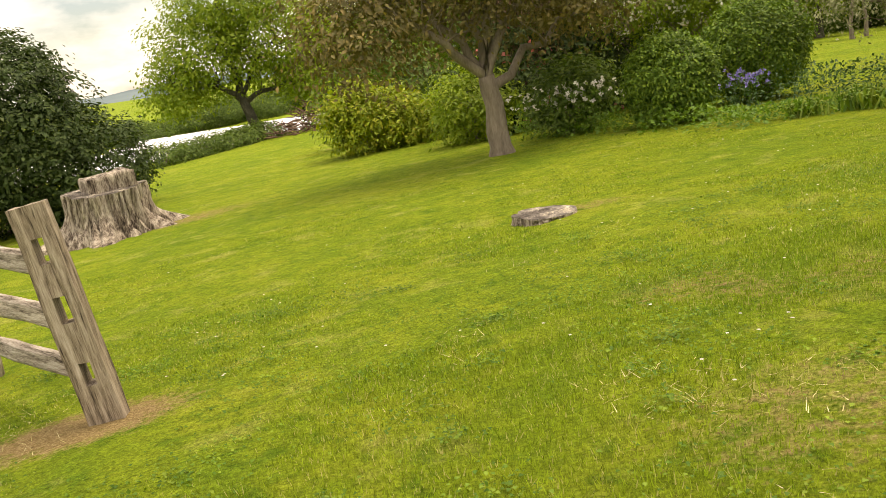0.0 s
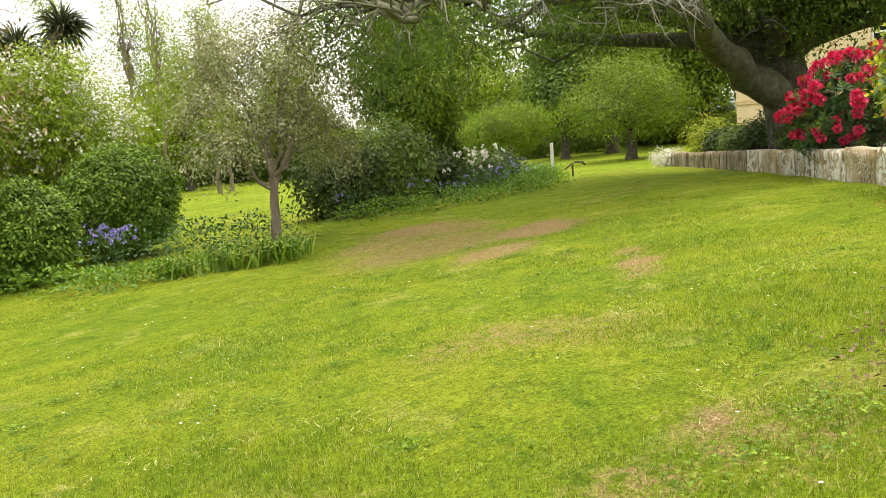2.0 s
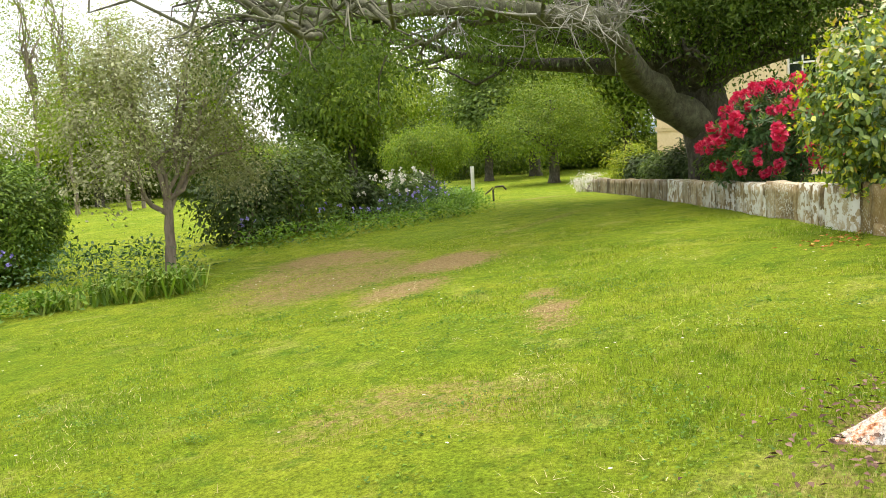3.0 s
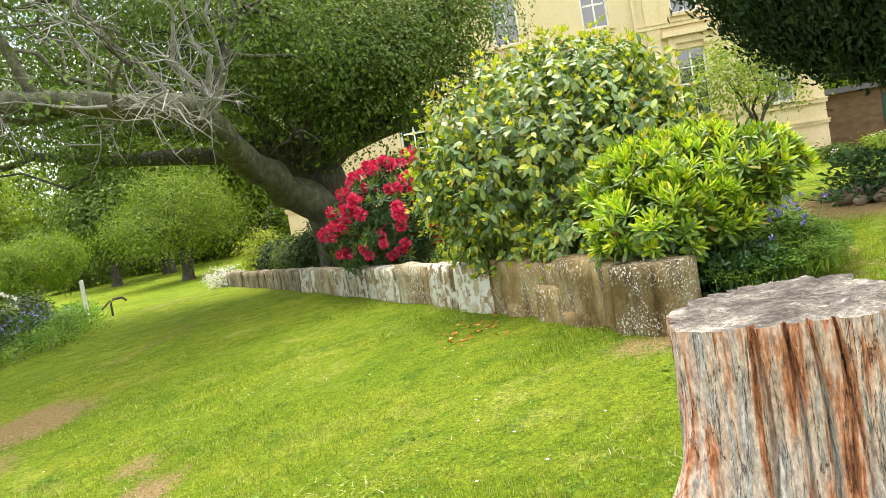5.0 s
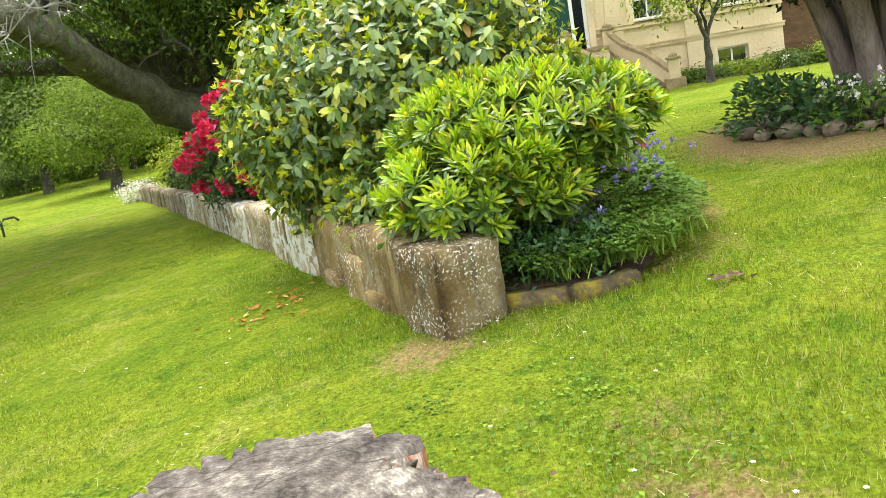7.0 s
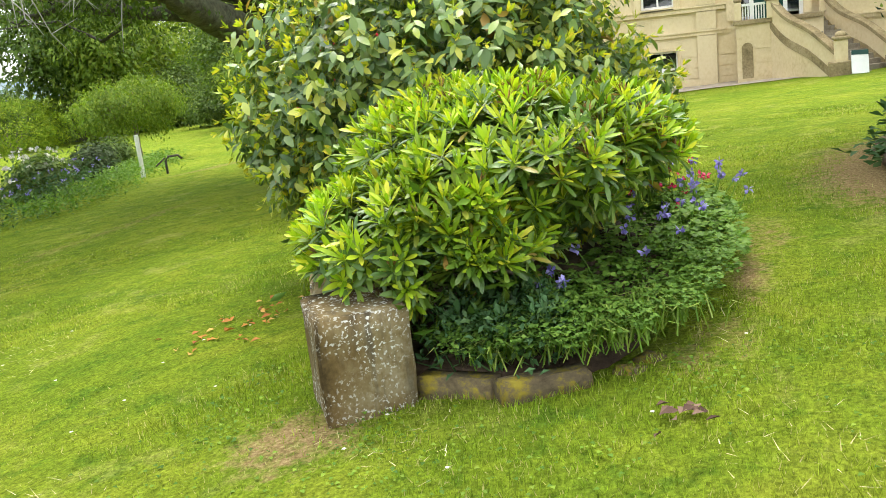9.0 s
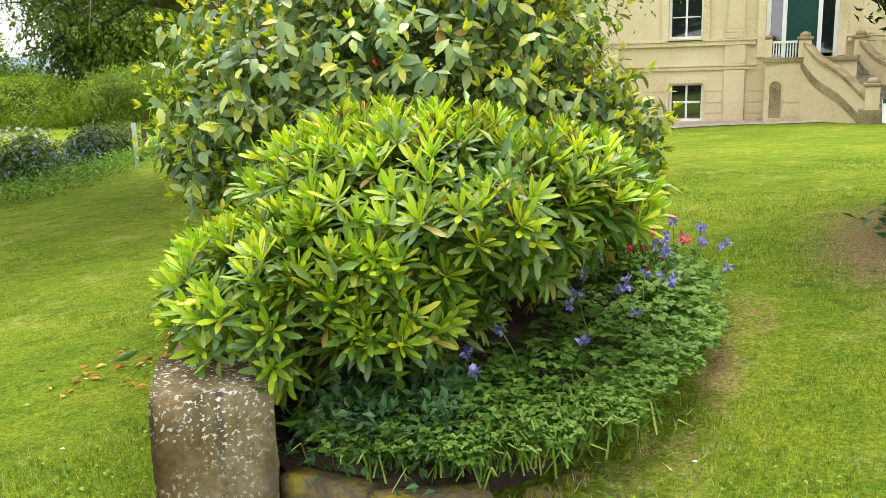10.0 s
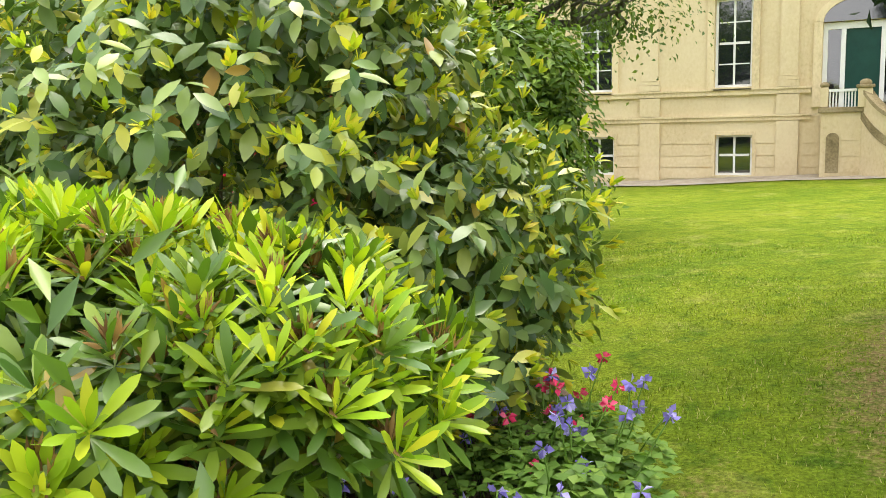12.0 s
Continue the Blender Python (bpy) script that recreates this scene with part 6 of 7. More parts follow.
# ---- cypress with its ring of stones ----
def build_cypress():
    x, y = 15.6, -3.35
    z = ground_at(x, y)
    t = thing("cypress_tree", x, y, z, "dark cypress with a broad fluted grey-brown trunk", "tree")
    rng = np.random.default_rng(8)
    V, F = [], []      # many stems grown together at the foot and fanning out above
    for k in range(15):
        f = 2 * math.pi * k / 15 + 0.12 * rng.normal()
        r0, r1, zt = 0.36 + 0.04 * rng.normal(), rng.uniform(1.5, 2.1), rng.uniform(2.9, 3.6)
        pts = []
        for i in range(9):
            u = i / 8
            r = r0 + 0.16 * (1 - u) ** 6 + (r1 - r0) * u ** 1.15
            pts.append((r * math.cos(f + 0.1 * u), r * math.sin(f + 0.1 * u), -0.2 + zt * u))
        q = rng.uniform(0.85, 1.2)
        tube_data(pts, [q * w for w in (0.24, 0.15, 0.12, 0.11, 0.105, 0.10, 0.095, 0.09, 0.08)], 14, V, F, 0.16, rng)
    tube_data([(0, 0, -0.2), (0, 0, 1.2), (0, 0, 3.6)], [0.36, 0.34, 0.5], 16, V, F, 0.1, rng)
    link_mesh("trunk", V, F, BARK_CYP, t)
    lobes = [(0, 0, 4.6, 2.7, 2.7, 2.3), (-1.3, 0.9, 2.65, 1.2, 1.2, 0.9), (-0.9, -1.4, 2.6, 1.3, 1.3, 0.9), (1.5, 1.3, 2.7, 1.2, 1.2, 0.9), (0.9, -1.3, 2.9, 1.4, 1.3, 1.0), (0.2, 1.8, 2.9, 1.2, 1.0, 1.0), (0, 0, 6.0, 1.8, 1.8, 1.8), (-1.7, -0.3, 2.8, 0.9, 1.1, 0.7), (-1.25, -0.1, 2.05, 0.9, 1.2, 0.75), (-0.5, 1.0, 2.1, 1.0, 0.9, 0.75), (0.7, 1.4, 2.3, 1.0, 0.9, 0.75), (-0.9, -1.2, 2.1, 0.9, 0.9, 0.7), (-1.5, 0.5, 1.85, 0.8, 0.7, 0.55), (0.6, 2.4, 3.6, 1.3, 1.0, 1.0), (-1.7, -0.6, 1.9, 0.8, 0.9, 0.6)]
    lobes += [(0.1, 1.65, 2.75, 1.1, 0.95, 0.8), (0.5, 1.6, 3.3, 1.3, 1.1, 1.0), (-0.7, 1.3, 2.6, 1.0, 0.9, 0.7), (0.1, 1.6, 2.3, 0.9, 0.8, 0.5), (-1.35, 0.3, 1.85, 0.9, 1.1, 0.55), (-0.5, 1.3, 1.95, 1.0, 0.9, 0.6), (-1.0, -0.9, 1.9, 0.9, 1.0, 0.6)]
    P, out, _ = crown_points(lobes, 9000, 24, 0.11, 0.72, rng, 0.05)
    nn = len(P)
    axis = unit(out * 0.5 + np.array([0, 0, 0.75]) + rng.normal(size=(nn, 3)) * 0.35)
    L = 0.088 * (0.6 + 0.8 * rng.random(nn))
    quads("crown", leaf_quads(P, axis, unit(out + rng.normal(size=(nn, 3))), L, L * 0.42), L_CYP, t)
    for k in range(40):      # stones set round the foot
        f = 2 * math.pi * k / 40
        r = 1.85 + 0.06 * rng.normal()
        px, py = x - 0.12 + r * math.cos(f), y - 0.05 + r * math.sin(f)
        s = rng.uniform(0.075, 0.125)
        b = boulder("edging_rock", (s * 1.25, s, s * 0.75), ROCK, None, k, 2)
        b.location = (px, py, ground_at(px, py) + s * 0.35)
        b.rotation_euler = (0, 0, rng.random() * 6)
        tagged(b, "rounded brown field stone edging the tree bed", "rock", "stones round the cypress")
    V, F = [], []
    for i in range(7):
        for k in range(36):
            f, r = 2 * math.pi * k / 36, 1.83 * i / 6
            px, py = x - 0.12 + r * math.cos(f), y - 0.05 + r * math.sin(f)
            V.append((px, py, ground_at(px, py) + 0.03 + 0.18 * (1 - i / 6)))
    for i in range(6):
        for k in range(36):
            a, b = i * 36 + k, i * 36 + (k + 1) % 36
            F.append((a, b, b + 36, a + 36))
    tagged(link_mesh("tree_bed_soil", V, F, SOIL), "mulched soil round the cypress", "soil", kind="structure")


build_cypress()


# ---- shrubs, beds and trees round the lawn ----
def shrub(name, x, y, lobes, clumps, per, spread, leaf, mat, label, seed, category="shrub", aspect=0.5, shell=0.6, extra=None, droop=0.15, z=None, jit=0.13):
    rng = np.random.default_rng(seed)
    t = thing(name, x, y, z, label, category)
    stems([l for l in lobes], (0, 0, -0.1), 10, 0.03, BARK, t, rng)
    crown("foliage", lobes, clumps, per, spread, leaf, mat, t, "", droop, shell, aspect, rng=rng, jit=jit)
    for mat2, m, size, nm in extra or ():
        Q, o, _ = crown_points(lobes, m, 6, spread * 0.35, 0.92, rng)
        Q = Q + o * size * 0.5
        tagged(quads(nm, leaf_quads(Q, unit(rng.normal(size=Q.shape) + o), o, np.full(len(Q), size), np.full(len(Q), size * 0.8)), mat2, t), kind="stuff")
    return t


def plants(name, spots, hgt, leaf, mat, label, seed, per=90, spread=0.22, aspect=0.5, flowers=None, category="plant", group="", strap=0.0):
    """Low clumps on the ground at the given spots (x, y, scale), each its own thing."""
    for k, (x, y, s) in enumerate(spots):
        rng = np.random.default_rng(seed * 100 + k)
        z = ground_at(x, y)
        if bool(bed_inside(np.array(x), np.array(y))):
            z += 0.12
        t = thing(name, x, y, z, label, category, group)
        if strap:
            n = per
            f = rng.random(n) * 6.28
            out = np.stack([np.cos(f), np.sin(f), np.zeros(n)], 1)
            L = hgt * s * rng.uniform(0.7, 1.3, n)
            base = rng.normal(size=(n, 3)) * [spread * s * 0.5, spread * s * 0.5, 0.0]
            a1 = unit(out * rng.uniform(0.2, 0.9, (n, 1)) + [0, 0, 1])
            a2 = unit(out * 1.2 + [0, 0, -0.2])
            side = unit(np.cross(a1, out + [0, 0, 1e-3]))
            side = np.stack([-np.sin(f), np.cos(f), np.zeros(n)], 1)
            m1 = base + a1 * L[:, None] * 0.65
            tip = m1 + a2 * L[:, None] * 0.5
            w = strap * s
            lo = np.stack([base - side * w, base + side * w, m1 + side * w, m1 - side * w], 1)
            hi = np.stack([m1 - side * w, m1 + side * w, tip, tip], 1)
            quads("leaves", np.concatenate([lo, hi]), mat, t)
        else:
            P = rng.normal(size=(per, 3)) * [spread * s, spread * s, 0] + [0, 0, 1] * (hgt * s * rng.random((per, 1)) ** 0.6)
            P[:, 2] *= np.clip(1.25 - (np.hypot(P[:, 0], P[:, 1]) / (2.4 * spread * s)) ** 2, 0.15, 1)
            out = unit(P * [1, 1, 0.3] + rng.normal(size=P.shape) * 0.1)
            axis = unit(out + rng.normal(size=P.shape) * 0.5 + [0, 0, 0.1])
            L = leaf * rng.uniform(0.6, 1.3, per)
            quads("leaves", leaf_quads(P, axis, unit(rng.normal(size=P.shape) * 0.4 + [0, 0, 1]), L, L * aspect), mat, t)
            V, F = [], []
            for j in range(6):
                q = P[rng.integers(per)]
                tube_data([(q[0] * 0.3, q[1] * 0.3, -0.05), tuple(q)], [0.006, 0.003], 3, V, F, 0, rng)
            tagged(link_mesh("stems", V, F, mat, t), kind="stuff")
        if flowers:
            fm, cnt, size, rise = flowers
            for j in range(cnt):
                c = np.array([rng.normal() * spread * s * 0.9, rng.normal() * spread * s * 0.9, hgt * s * rng.uniform(0.75, 1.0 + rise)])
                d = unit(rng.normal(size=(7, 3)) + [0, 0, 0.4])
                V, F = [], []
                quads("flower", leaf_quads(c + d * 0.004, d, unit(rng.normal(size=(7, 3))), np.full(7, size), np.full(7, size * 0.7)), fm, t)


# round laurels and the mixed border on the low side
shrub("round_laurel", 8.75, 15.6, [(0, 0, 0.85, 0.88, 0.88, 0.85), (0.1, 0.1, 1.05, 0.72, 0.72, 0.68)], 1500, 14, 0.06, 0.075, L_ROUND, "clipped round bright green laurel bush", 41, shell=0.8, jit=0.035)
shrub("round_laurel", 11.2, 16.4, [(0, 0, 1.05, 1.08, 1.0, 1.05), (0.2, -0.2, 1.3, 0.8, 0.8, 0.8)], 1600, 14, 0.065, 0.075, L_ROUND, "loosely clipped round laurel bush", 42, shell=0.8, jit=0.05)
shrub("border_shrub", 7.6, 18.0, [(0, 0, 0.8, 0.9, 0.9, 0.8), (0.6, 0.5, 1.0, 0.7, 0.7, 0.7)], 500, 12, 0.13, 0.11, L_OAK, "mid-green leafy border shrub", 43)
shrub("border_shrub", 6.5, 21.5, [(0, 0, 0.9, 1.1, 1.1, 0.9)], 500, 12, 0.14, 0.12, L_BRIGHT, "fresh green leafy border shrub", 44)
shrub("golden_shrub", 4.6, 25.4, [(0, 0, 0.9, 1.5, 1.2, 0.95), (-0.6, 0, 1.4, 0.9, 0.9, 0.7), (1.0, -0.5, 0.7, 1.0, 0.9, 0.75)], 900, 13, 0.15, 0.13, L_YELLOW, "golden-green shrub at the end of the border", 45)
shrub("salmon_rhododendron", 8.4, 22.5, [(0, 0, 1.5, 1.7, 1.5, 1.4), (1.5, 0, 1.2, 1.3, 1.2, 1.2)], 800, 12, 0.17, 0.14, L_DARK, "dark rhododendron with salmon-pink flower trusses", 46, extra=[(F_PINK, 26, 0.14, "flowers")])
shrub("backing_shrub", 11.5, 21.5, [(0, 0, 1.6, 2.0, 1.8, 1.6), (2.0, -0.5, 1.2, 1.6, 1.5, 1.2)], 800, 12, 0.2, 0.15, L_DARK, "dark evergreen shrub behind the border", 47)
shrub("backing_shrub", 6.0, 29.0, [(0, 0, 1.5, 2.4, 1.8, 1.6)], 600, 12, 0.22, 0.17, L_OAK, "mixed green shrub at the end of the lawn", 48)
plants("border_plant", [(7.3 + 0.15 * i, 19.4 - 0.75 * i, 1.0 + 0.15 * math.sin(i * 2.1)) for i in range(9)], 0.34, 0.10, L_BED, "leafy green border perennial", 3, 170, 0.33)
plants("border_plant", [(8.4 + 0.3 * i, 12.9 - 0.3 * i, 0.9 + 0.2 * math.sin(i * 3.1)) for i in range(4)], 0.32, 0.10, L_BED, "leafy green border perennial", 4, 150, 0.3)
plants("white_flowering_perennial", [(7.2, 17.6, 1.2), (7.6, 16.9, 1.2), (7.0, 18.6, 1.1)], 0.75, 0.10, L_BED, "perennial with many small white flowers", 5, 160, 0.36, flowers=(F_WHITE, 40, 0.06, 0.25))
plants("strap_leaved_plant", [(9.2, 12.1, 1.0), (9.8, 11.5, 1.1), (10.4, 11.2, 1.1), (10.9, 11.5, 1.0), (10.1, 12.0, 1.1)], 0.42, 0.3, L_STRAP, "clump of arching strap leaves at the border edge", 6, 90, 0.34, strap=0.016)
plants("lavender_flowered_perennial", [(9.35, 14.3, 1.0), (9.6, 14.2, 0.9)], 0.75, 0.09, L_BED_DK, "perennial with lavender-blue flower heads", 7, 140, 0.22, flowers=(F_PURPLE, 26, 0.05, 0.15))
plants("border_plant", [(11.0, 13.6, 1.3), (11.6, 13.2, 1.2), (10.4, 13.4, 1.2), (12.3, 13.5, 1.2), (10.8, 14.6, 1.4)], 0.5, 0.085, L_BED_DK, "dark leafy border perennial", 8, 260, 0.34)

# the second border by the track
TRACK_EDGE = [(14.2, 13.3), (15.2, 12.4), (16.4, 11.8), (18.0, 11.4), (19.5, 11.6), (21.5, 12.5), (24.0, 13.9), (27.0, 15.7), (30.5, 17.8)]


def along(edge, step, back=0.0):
    """Spots along a bed's edge, set back from it."""
    out = []
    for (x0, y0), (x1, y1) in zip(edge[:-1], edge[1:]):
        ln = math.hypot(x1 - x0, y1 - y0)
        for k in range(max(1, int(ln / step))):
            u = (k + 0.5) * step / ln
            out.append((x0 + (x1 - x0) * u - (y1 - y0) / ln * back, y0 + (y1 - y0) * u + (x1 - x0) / ln * back, 1.0 + 0.2 * math.sin(len(out) * 2.3)))
    return out


plants("border_plant", along(TRACK_EDGE, 0.6, 0.3), 0.36, 0.09, L_BED, "low green edging perennial", 9, 200, 0.32)
plants("bluebell_clump", along(TRACK_EDGE[:7], 0.8, 1.0), 0.55, 0.08, L_BED_DK, "clump with blue-violet flowers", 10, 210, 0.34, flowers=(F_PURPLE, 7, 0.045, 0.15))
plants("white_flowering_perennial", along(TRACK_EDGE[4:7], 1.2, 1.9), 0.85, 0.10, L_BED_DK, "perennial with pale flowers", 11, 120, 0.36, flowers=(F_WHITE, 20, 0.07, 0.2))
for k, (x, y, s) in enumerate(((15.6, 14.8, 0.95), (17.2, 14.6, 1.1), (19.4, 14.6, 0.55), (21.8, 14.9, 0.45), (25.4, 16.6, 0.45), (28.0, 18.2, 0.45))):
    shrub("border_shrub", x, y, [(0, 0, 0.85 * s, 1.2 * s, 1.0 * s, 0.85 * s), (0.5, 0.3, 1.2 * s, 0.8 * s, 0.8 * s, 0.7 * s)], 420, 12, 0.15, 0.12, (L_DARK, L_OAK)[k % 2], "dense dark green border shrub", 50 + k)

# named trees
tree("bronze_leaved_tree", 5.6, 17.0, 1.6, 0.215, [(-1.6, 0.3, 3.6, 2.3, 2.2, 1.6), (1.6, -0.2, 3.8, 2.2, 2.2, 1.6), (0, 0.5, 5.0, 2.6, 2.4, 1.7), (-2.8, -0.4, 2.8, 1.3, 1.4, 1.1), (2.4, 0.6, 3.0, 1.3, 1.4, 1.0), (0.2, -0.8, 4.2, 1.9, 1.6, 1.3)], 1500, 18, 0.2, 0.12,
     (BARK, L_BRONZE), "broad tree with bronze-olive foliage on a grey trunk", lean=(-0.15, 0), limbs=6, twigs=60, shell=0.35, seed=61)
tree("silver_leaved_tree", 11.9, 12.9, 1.2, 0.085, [(-0.86, 0.23, 2.59, 0.98, 0.98, 0.73), (0.98, -0.23, 2.81, 1.04, 0.98, 0.73), (0.11, 0.0, 3.46, 1.1, 1.1, 0.73), (-1.15, 0.0, 1.73, 0.73, 0.85, 0.43), (1.55, 0.11, 2.05, 0.92, 0.85, 0.55), (-0.46, 0.34, 3.24, 0.98, 0.98, 0.61), (0.23, 0.0, 2.05, 0.73, 0.73, 0.49), (1.03, 0.0, 3.78, 0.73, 0.73, 0.49), (1.72, 0.0, 1.51, 0.61, 0.61, 0.37)], 900, 24, 0.15, 0.062, (BARK, L_SILVER), "slender young tree with pale silvery foliage", limbs=7, twigs=70, shell=0.3, flare=1.3, seed=62, lean=(0.05, 0))
tree("white_blossom_tree", 11.7, 19.7, 1.3, 0.13, [(0, 0, 2.9, 1.7, 1.6, 1.2), (1.1, 0, 2.6, 1.4, 1.3, 0.9), (-1.2, 0.2, 2.6, 1.2, 1.2, 0.9), (0.2, 0, 3.8, 1.1, 1.1, 0.7)], 1400, 18, 0.18, 0.085, (BARK, L_BRIGHT), "light green shrub-tree with white blossom", limbs=5, twigs=50, shell=0.35, extra=(F_WHITE, 520, 0.09, "blossom"), seed=63)
tree("lakeside_tree", 2.6, 52.0, 2.6, 0.32, [(-2.5, 0, 5.2, 3.0, 2.8, 2.6), (1.5, 0, 5.5, 3.0, 2.8, 2.8), (-0.5, 0, 8.0, 3.2, 3.0, 2.4), (-4.3, 0, 3.4, 2.0, 2.0, 1.7), (2.8, 0, 3.2, 1.8, 1.8, 1.6)], 1700, 15, 0.3, 0.24, (BARK_DARK, L_BRIGHT), "spreading fresh green tree by the water", limbs=5, twigs=50, lean=(-0.7, 0), shell=0.4, seed=64)
shrub("dark_evergreen_shrub", -6.2, 25.0, [(0, 0, 2.6, 3.2, 3.0, 2.6), (2.3, 0, 1.6, 2.0, 2.0, 1.6), (-2.5, 0, 3.2, 2.4, 2.4, 2.2), (0.6, 0, 4.0, 1.9, 1.9, 1.3)], 3600, 18, 0.16, 0.14, L_DARK, "big dark evergreen shrub by the stump", 65, shell=0.75, jit=0.06)
old = build_stump(-2.35, 18.4, 0.74, 1.15, 0.98, "big grey weathered stump with spreading roots", 15, STUMP_GREY, 9, 240, (0.0, 0.05), 0.9, lump=1.6, ragged=0.11, waist=0.06, rings=36)
top = slab("broken_tier", 0.95, 0.7, 0.34, STUMP_GREY, old, 91, 0.05, 5)
top.matrix_local = pose(0.12, 0.1, 0.93, 2, -4, 20)


def build_cabbage_tree(x, y):
    """A forked bare trunk carrying round heads of sword leaves."""
    rng = np.random.default_rng(66)
    t = thing("cabbage_tree", x, y, None, "cabbage tree with spiky dark leaf heads on a forked trunk", "tree")
    V, F = [], []
    tube_data(bend((0, 0, -0.2), (0.05, 0, 3.4), 0, 6, 0.02, rng), [0.3, 0.24, 0.22, 0.21, 0.2, 0.19, 0.18], 12, V, F, 0.12, rng)
    heads = [(-1.3, 0.6, 4.2), (-0.5, 0.2, 3.6), (1.2, -0.7, 4.4), (0.3, -0.9, 5.0), (-1.9, 0.9, 5.2), (1.6, -0.9, 5.6), (-0.7, 0.2, 6.0)]
    for h in heads:
        tube_data(bend((0.05, 0, 2.6 + 0.15 * h[2]), h, -0.1, 5, 0.06, rng), [0.16, 0.14, 0.13, 0.12, 0.11, 0.1], 8, V, F, 0.1, rng)
    link_mesh("trunk", V, F, BARK, t)
    for h in heads:
        n = 260
        d = unit(rng.normal(size=(n, 3)) + [0, 0, 0.25])
        L = rng.uniform(0.6, 1.0, n)
        side = unit(np.cross(d, rng.normal(size=(n, 3)))) * 0.026
        a, m = np.array(h) + d * 0.05, np.array(h) + d * L[:, None] * 0.6
        tip = np.array(h) + unit(d + np.array([0, 0, -0.32])) * L[:, None]
        quads("leaf_head", np.concatenate([np.stack([a - side, a + side, m + side, m - side], 1), np.stack([m - side, m + side, tip, tip], 1)]), L_PALM, t)


build_cabbage_tree(13.2, 24.2)
tree("copper_tree", 9.6, 23.4, 2.2, 0.22, [(0, 0, 4.0, 2.2, 2.2, 2.2), (1.4, 0, 3.2, 1.7, 1.6, 1.6)], 900, 15, 0.22, 0.14, (BARK_DARK, L_BRUSH), "dark copper-leaved tree behind the border", limbs=5, twigs=30, seed=67)
tree("weeping_standard_tree", 30.6, 19.3, 1.9, 0.08, [(0, 0, 2.1, 1.6, 1.5, 0.6), (-1.0, 0.3, 1.75, 1.0, 1.0, 0.65), (1.0, 0.2, 1.75, 1.0, 1.0, 0.65)], 420, 34, 0.2, 0.1, (BARK, L_MAPLE), "small weeping standard tree with a domed head", limbs=5, twigs=25, shell=0.6, droop=0.9, seed=68)
tree("maple_tree", 40.6, 18.6, 1.5, 0.26, [(0, 0, 3.4, 2.6, 2.4, 1.0), (-1.6, 0.9, 2.5, 2.0, 1.8, 0.8), (1.5, -0.8, 2.6, 2.0, 1.8, 0.8), (-0.3, 0.2, 4.2, 1.7, 1.6, 0.7), (0.3, 0, 1.9, 2.2, 2.2, 0.5)], 430, 46, 0.5, 0.12, (BARK_DARK, L_MAPLE), "broad lime-green maple at the end of the lawn", limbs=6, twigs=30, seed=69, flat=0.2)
shrub("clipped_dome", 44.6, 39.8, [(0, 0, 1.3, 3.0, 2.6, 1.6)], 1500, 16, 0.16, 0.10, L_CLIPPED, "clipped golden-green domed bush", 70, shell=0.85)

# trees at the far side, one kind built once and repeated
FAR = []
for k, mat in enumerate((L_OAK, L_BRIGHT, L_MAPLE)):
    FAR.append(tree("woodland_tree", 60 + 9 * k, 44, 3.2, 0.32, [(0, 0, 6.2, 3.4, 3.2, 2.8), (-1.8, 0.8, 4.6, 2.4, 2.4, 2.0), (1.9, -0.6, 4.8, 2.4, 2.4, 2.0), (0.3, 0, 9.0, 2.4, 2.4, 2.4), (0, 0, 3.2, 2.6, 2.6, 1.2)], 1000, 12, 0.34, 0.30,
                    (BARK_DARK, mat), "tall leafy tree at the edge of the grounds", limbs=5, twigs=24, shell=0.35, group="woodland trees", seed=90 + k))
rng = random.Random(11)
WOOD = []
for k in range(46):
    head = 8 + k * 1.65 + rng.uniform(-0.6, 0.6)      # degrees clockwise from +y
    dist = rng.uniform(52, 78) if head > 26 else rng.uniform(60, 80)
    WOOD.append((dist * math.sin(radians(head)), dist * math.cos(radians(head))))
for x, y in WOOD:
    if (x > 34 and y < 19) or 26 < math.degrees(math.atan2(x - 1, y - 1)) < 41:
        continue
    if 40 < math.degrees(math.atan2(x - 3, y - 2)) < 55 and rng.random() < 0.5 or 55 <= math.degrees(math.atan2(x - 3, y - 2)) < 64:
        continue
    s = rng.uniform(0.75, 1.15)
    m = pose(x, y, ground_at(x, y) - 0.1, 0, 0, rng.uniform(0, 360))
    c = copy_thing(FAR[rng.randrange(3)], m)
    c.scale = (s, s, s * rng.uniform(0.9, 1.2))
for x, y, s in ((47, 25.5, 0.8), (34.5, 58, 0.5), (39, 54, 0.55), (43, 50, 0.5), (48, -9.5, 0.75), (51, -14, 0.85), (36, 46, 0.8), (31, 52, 0.62), (37, 50, 0.66), (26, 50, 0.55), (34, 58, 0.75)):
    c = copy_thing(FAR[rng.randrange(2)], pose(x, y, ground_at(x, y) - 0.1, 0, 0, rng.uniform(0, 360)))
    c.scale = (s, s, s)

